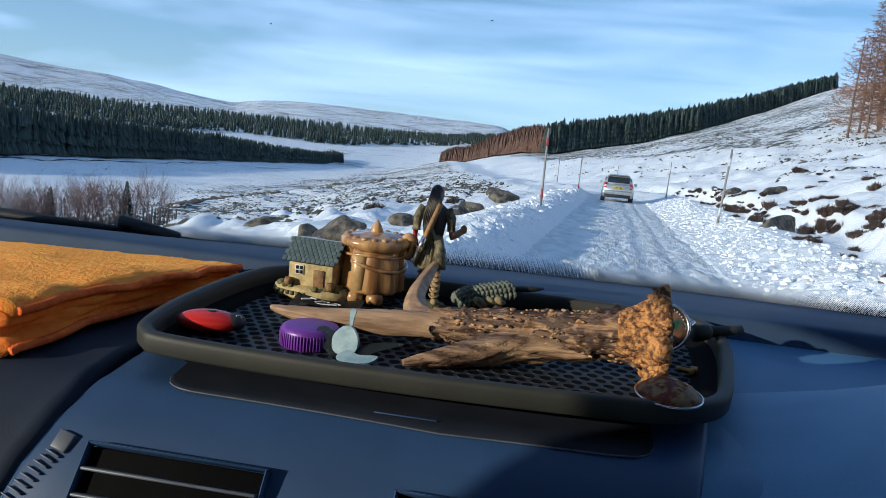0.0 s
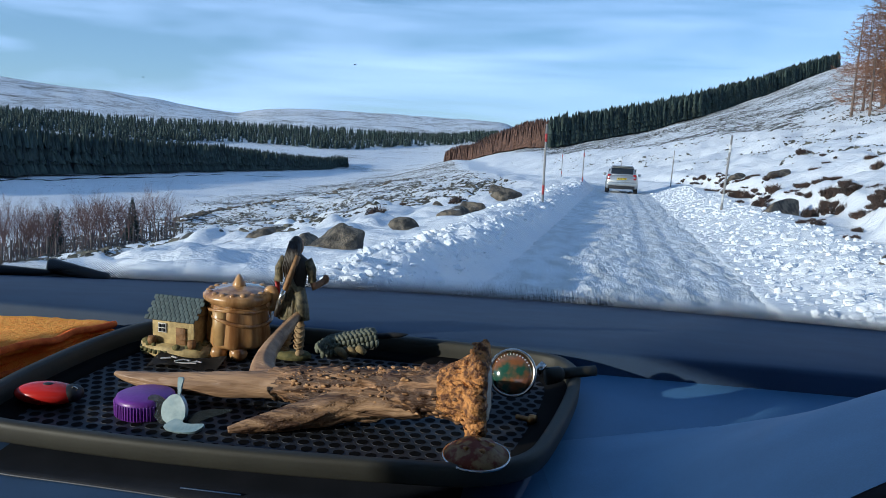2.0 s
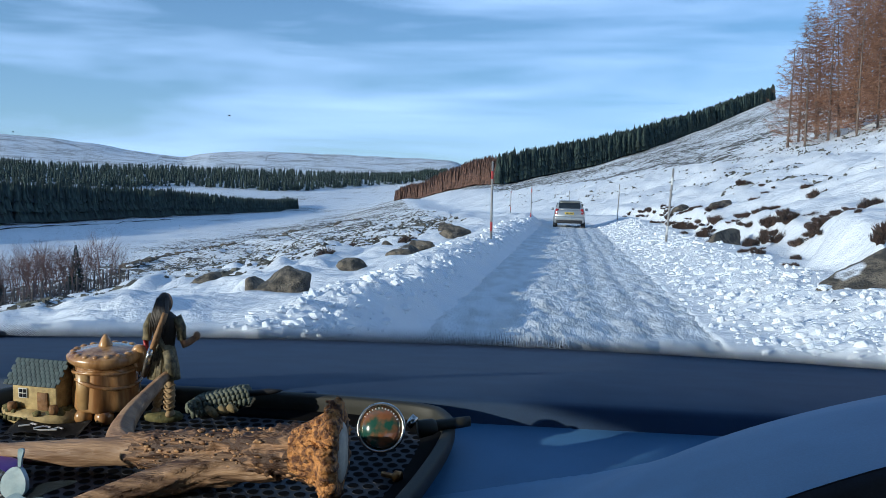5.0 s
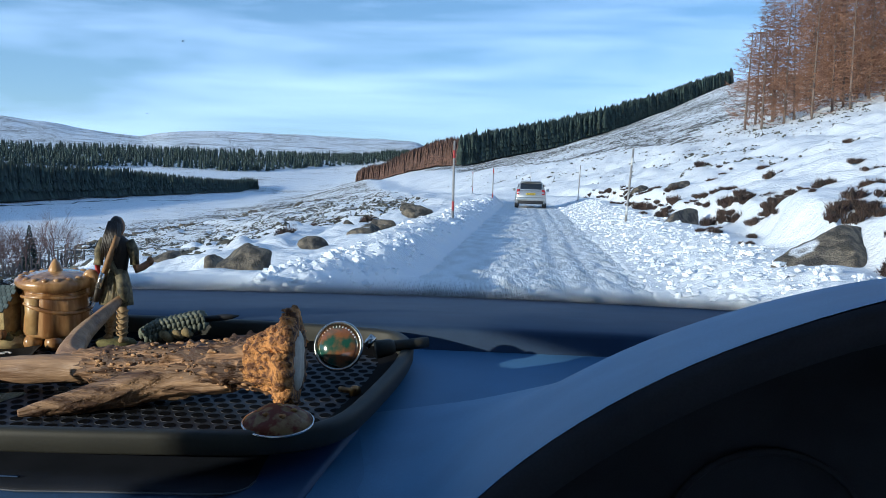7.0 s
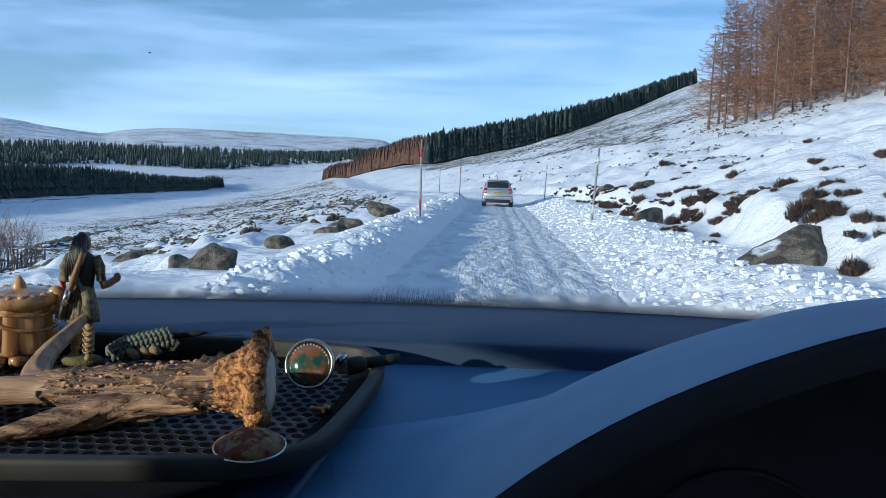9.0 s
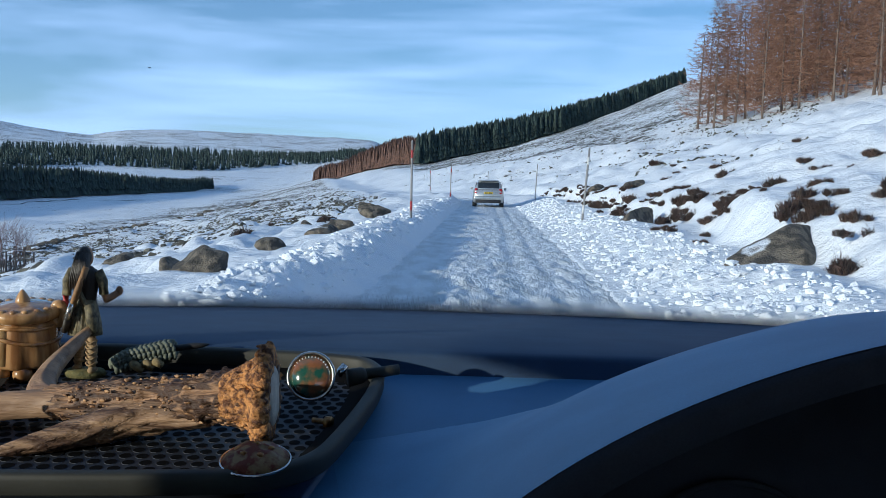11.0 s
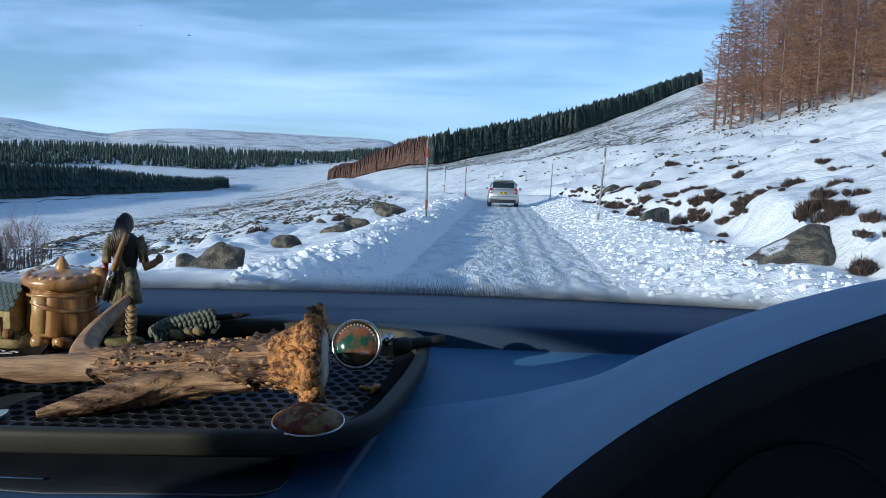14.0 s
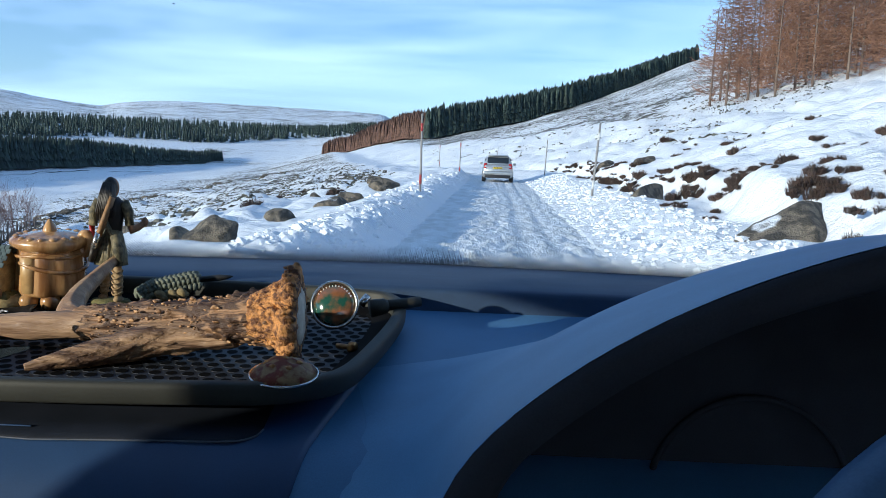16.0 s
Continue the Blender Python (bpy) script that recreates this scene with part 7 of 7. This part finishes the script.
for k, (mid, half, inset, hem) in enumerate(LAYERS):
    bm = bmesh.new()
    rows_t, rows_b = [], []
    for i in range(84):
        u = i / 83
        e = cloth_edge(u, k, inset)
        rt, rb = [], []
        for j in range(50):
            v = (j / 49) ** 1.6
            q = e + Vector((-0.40 * v, (-0.03 + 0.02 * u) * v, 0))
            fat = half * (0.016 + 0.021 * min(1.0, u * 1.25) ** 0.8)
            w = 0.0030 * noise.noise(Vector((q.x * 26, q.y * 26, k * 2.0))) + 0.0050 * noise.noise(Vector((q.x * 9, q.y * 9, k * 3.0))) * (0.3 + 0.25 * k)
            fuzz = 0.0014 * noise.noise(Vector((q.x * 330, q.y * 330, k * 5.0))) + 0.0009 * noise.noise(Vector((q.x * 150, q.y * 150, k)))
            roll = math.sqrt(max(0.0, 1 - (1 - min(1, v * 26)) ** 2))
            z = dash_z(q.y, q.x) + 0.0015 + cloth_height(u, v, k, mid) + w * min(1.0, u * 4 + 0.2) * (0.4 if k == 0 else 1)
            rt.append((q.x, q.y, z + fat * roll + fuzz * roll))
            rb.append((q.x, q.y, z - fat * roll))
        rows_t.append(rt)
        rows_b.append(rb)
    sheet(bm, rows_t)
    sheet(bm, rows_b, flip=True)
    sheet(bm, [rows_t[-1], rows_b[-1]], flip=True)
    bmesh.ops.remove_doubles(bm, verts=bm.verts, dist=0.0003)
    bmesh.ops.recalc_face_normals(bm, faces=bm.faces)
    lay = part("layer", bm, M_CLOTH if k == 3 else M_CLOTH_SHADED, cloth)
    if hem:
        pts, fat = [], []
        for i in range(301):
            u = i / 300
            e = cloth_edge(u, k, inset) + Vector((0.0010, 0, 0))
            w = 0.0030 * noise.noise(Vector((e.x * 26, e.y * 26, k * 2.0))) + 0.0050 * noise.noise(Vector((e.x * 9, e.y * 9, k * 3.0))) * (0.3 + 0.25 * k)
            pts.append((e.x, e.y, dash_z(e.y, e.x) + 0.0015 + cloth_height(u, 0, k, mid) + w * min(1.0, u * 4 + 0.2) * (0.4 if k == 0 else 1)))
            fat.append(0.0026 + 0.0010 * (i % 2))
        part("stitched_edge", tube(bmesh.new(), pts, fat, 7), M_CLOTH_EDGE, lay, "deep orange overlocked edge")
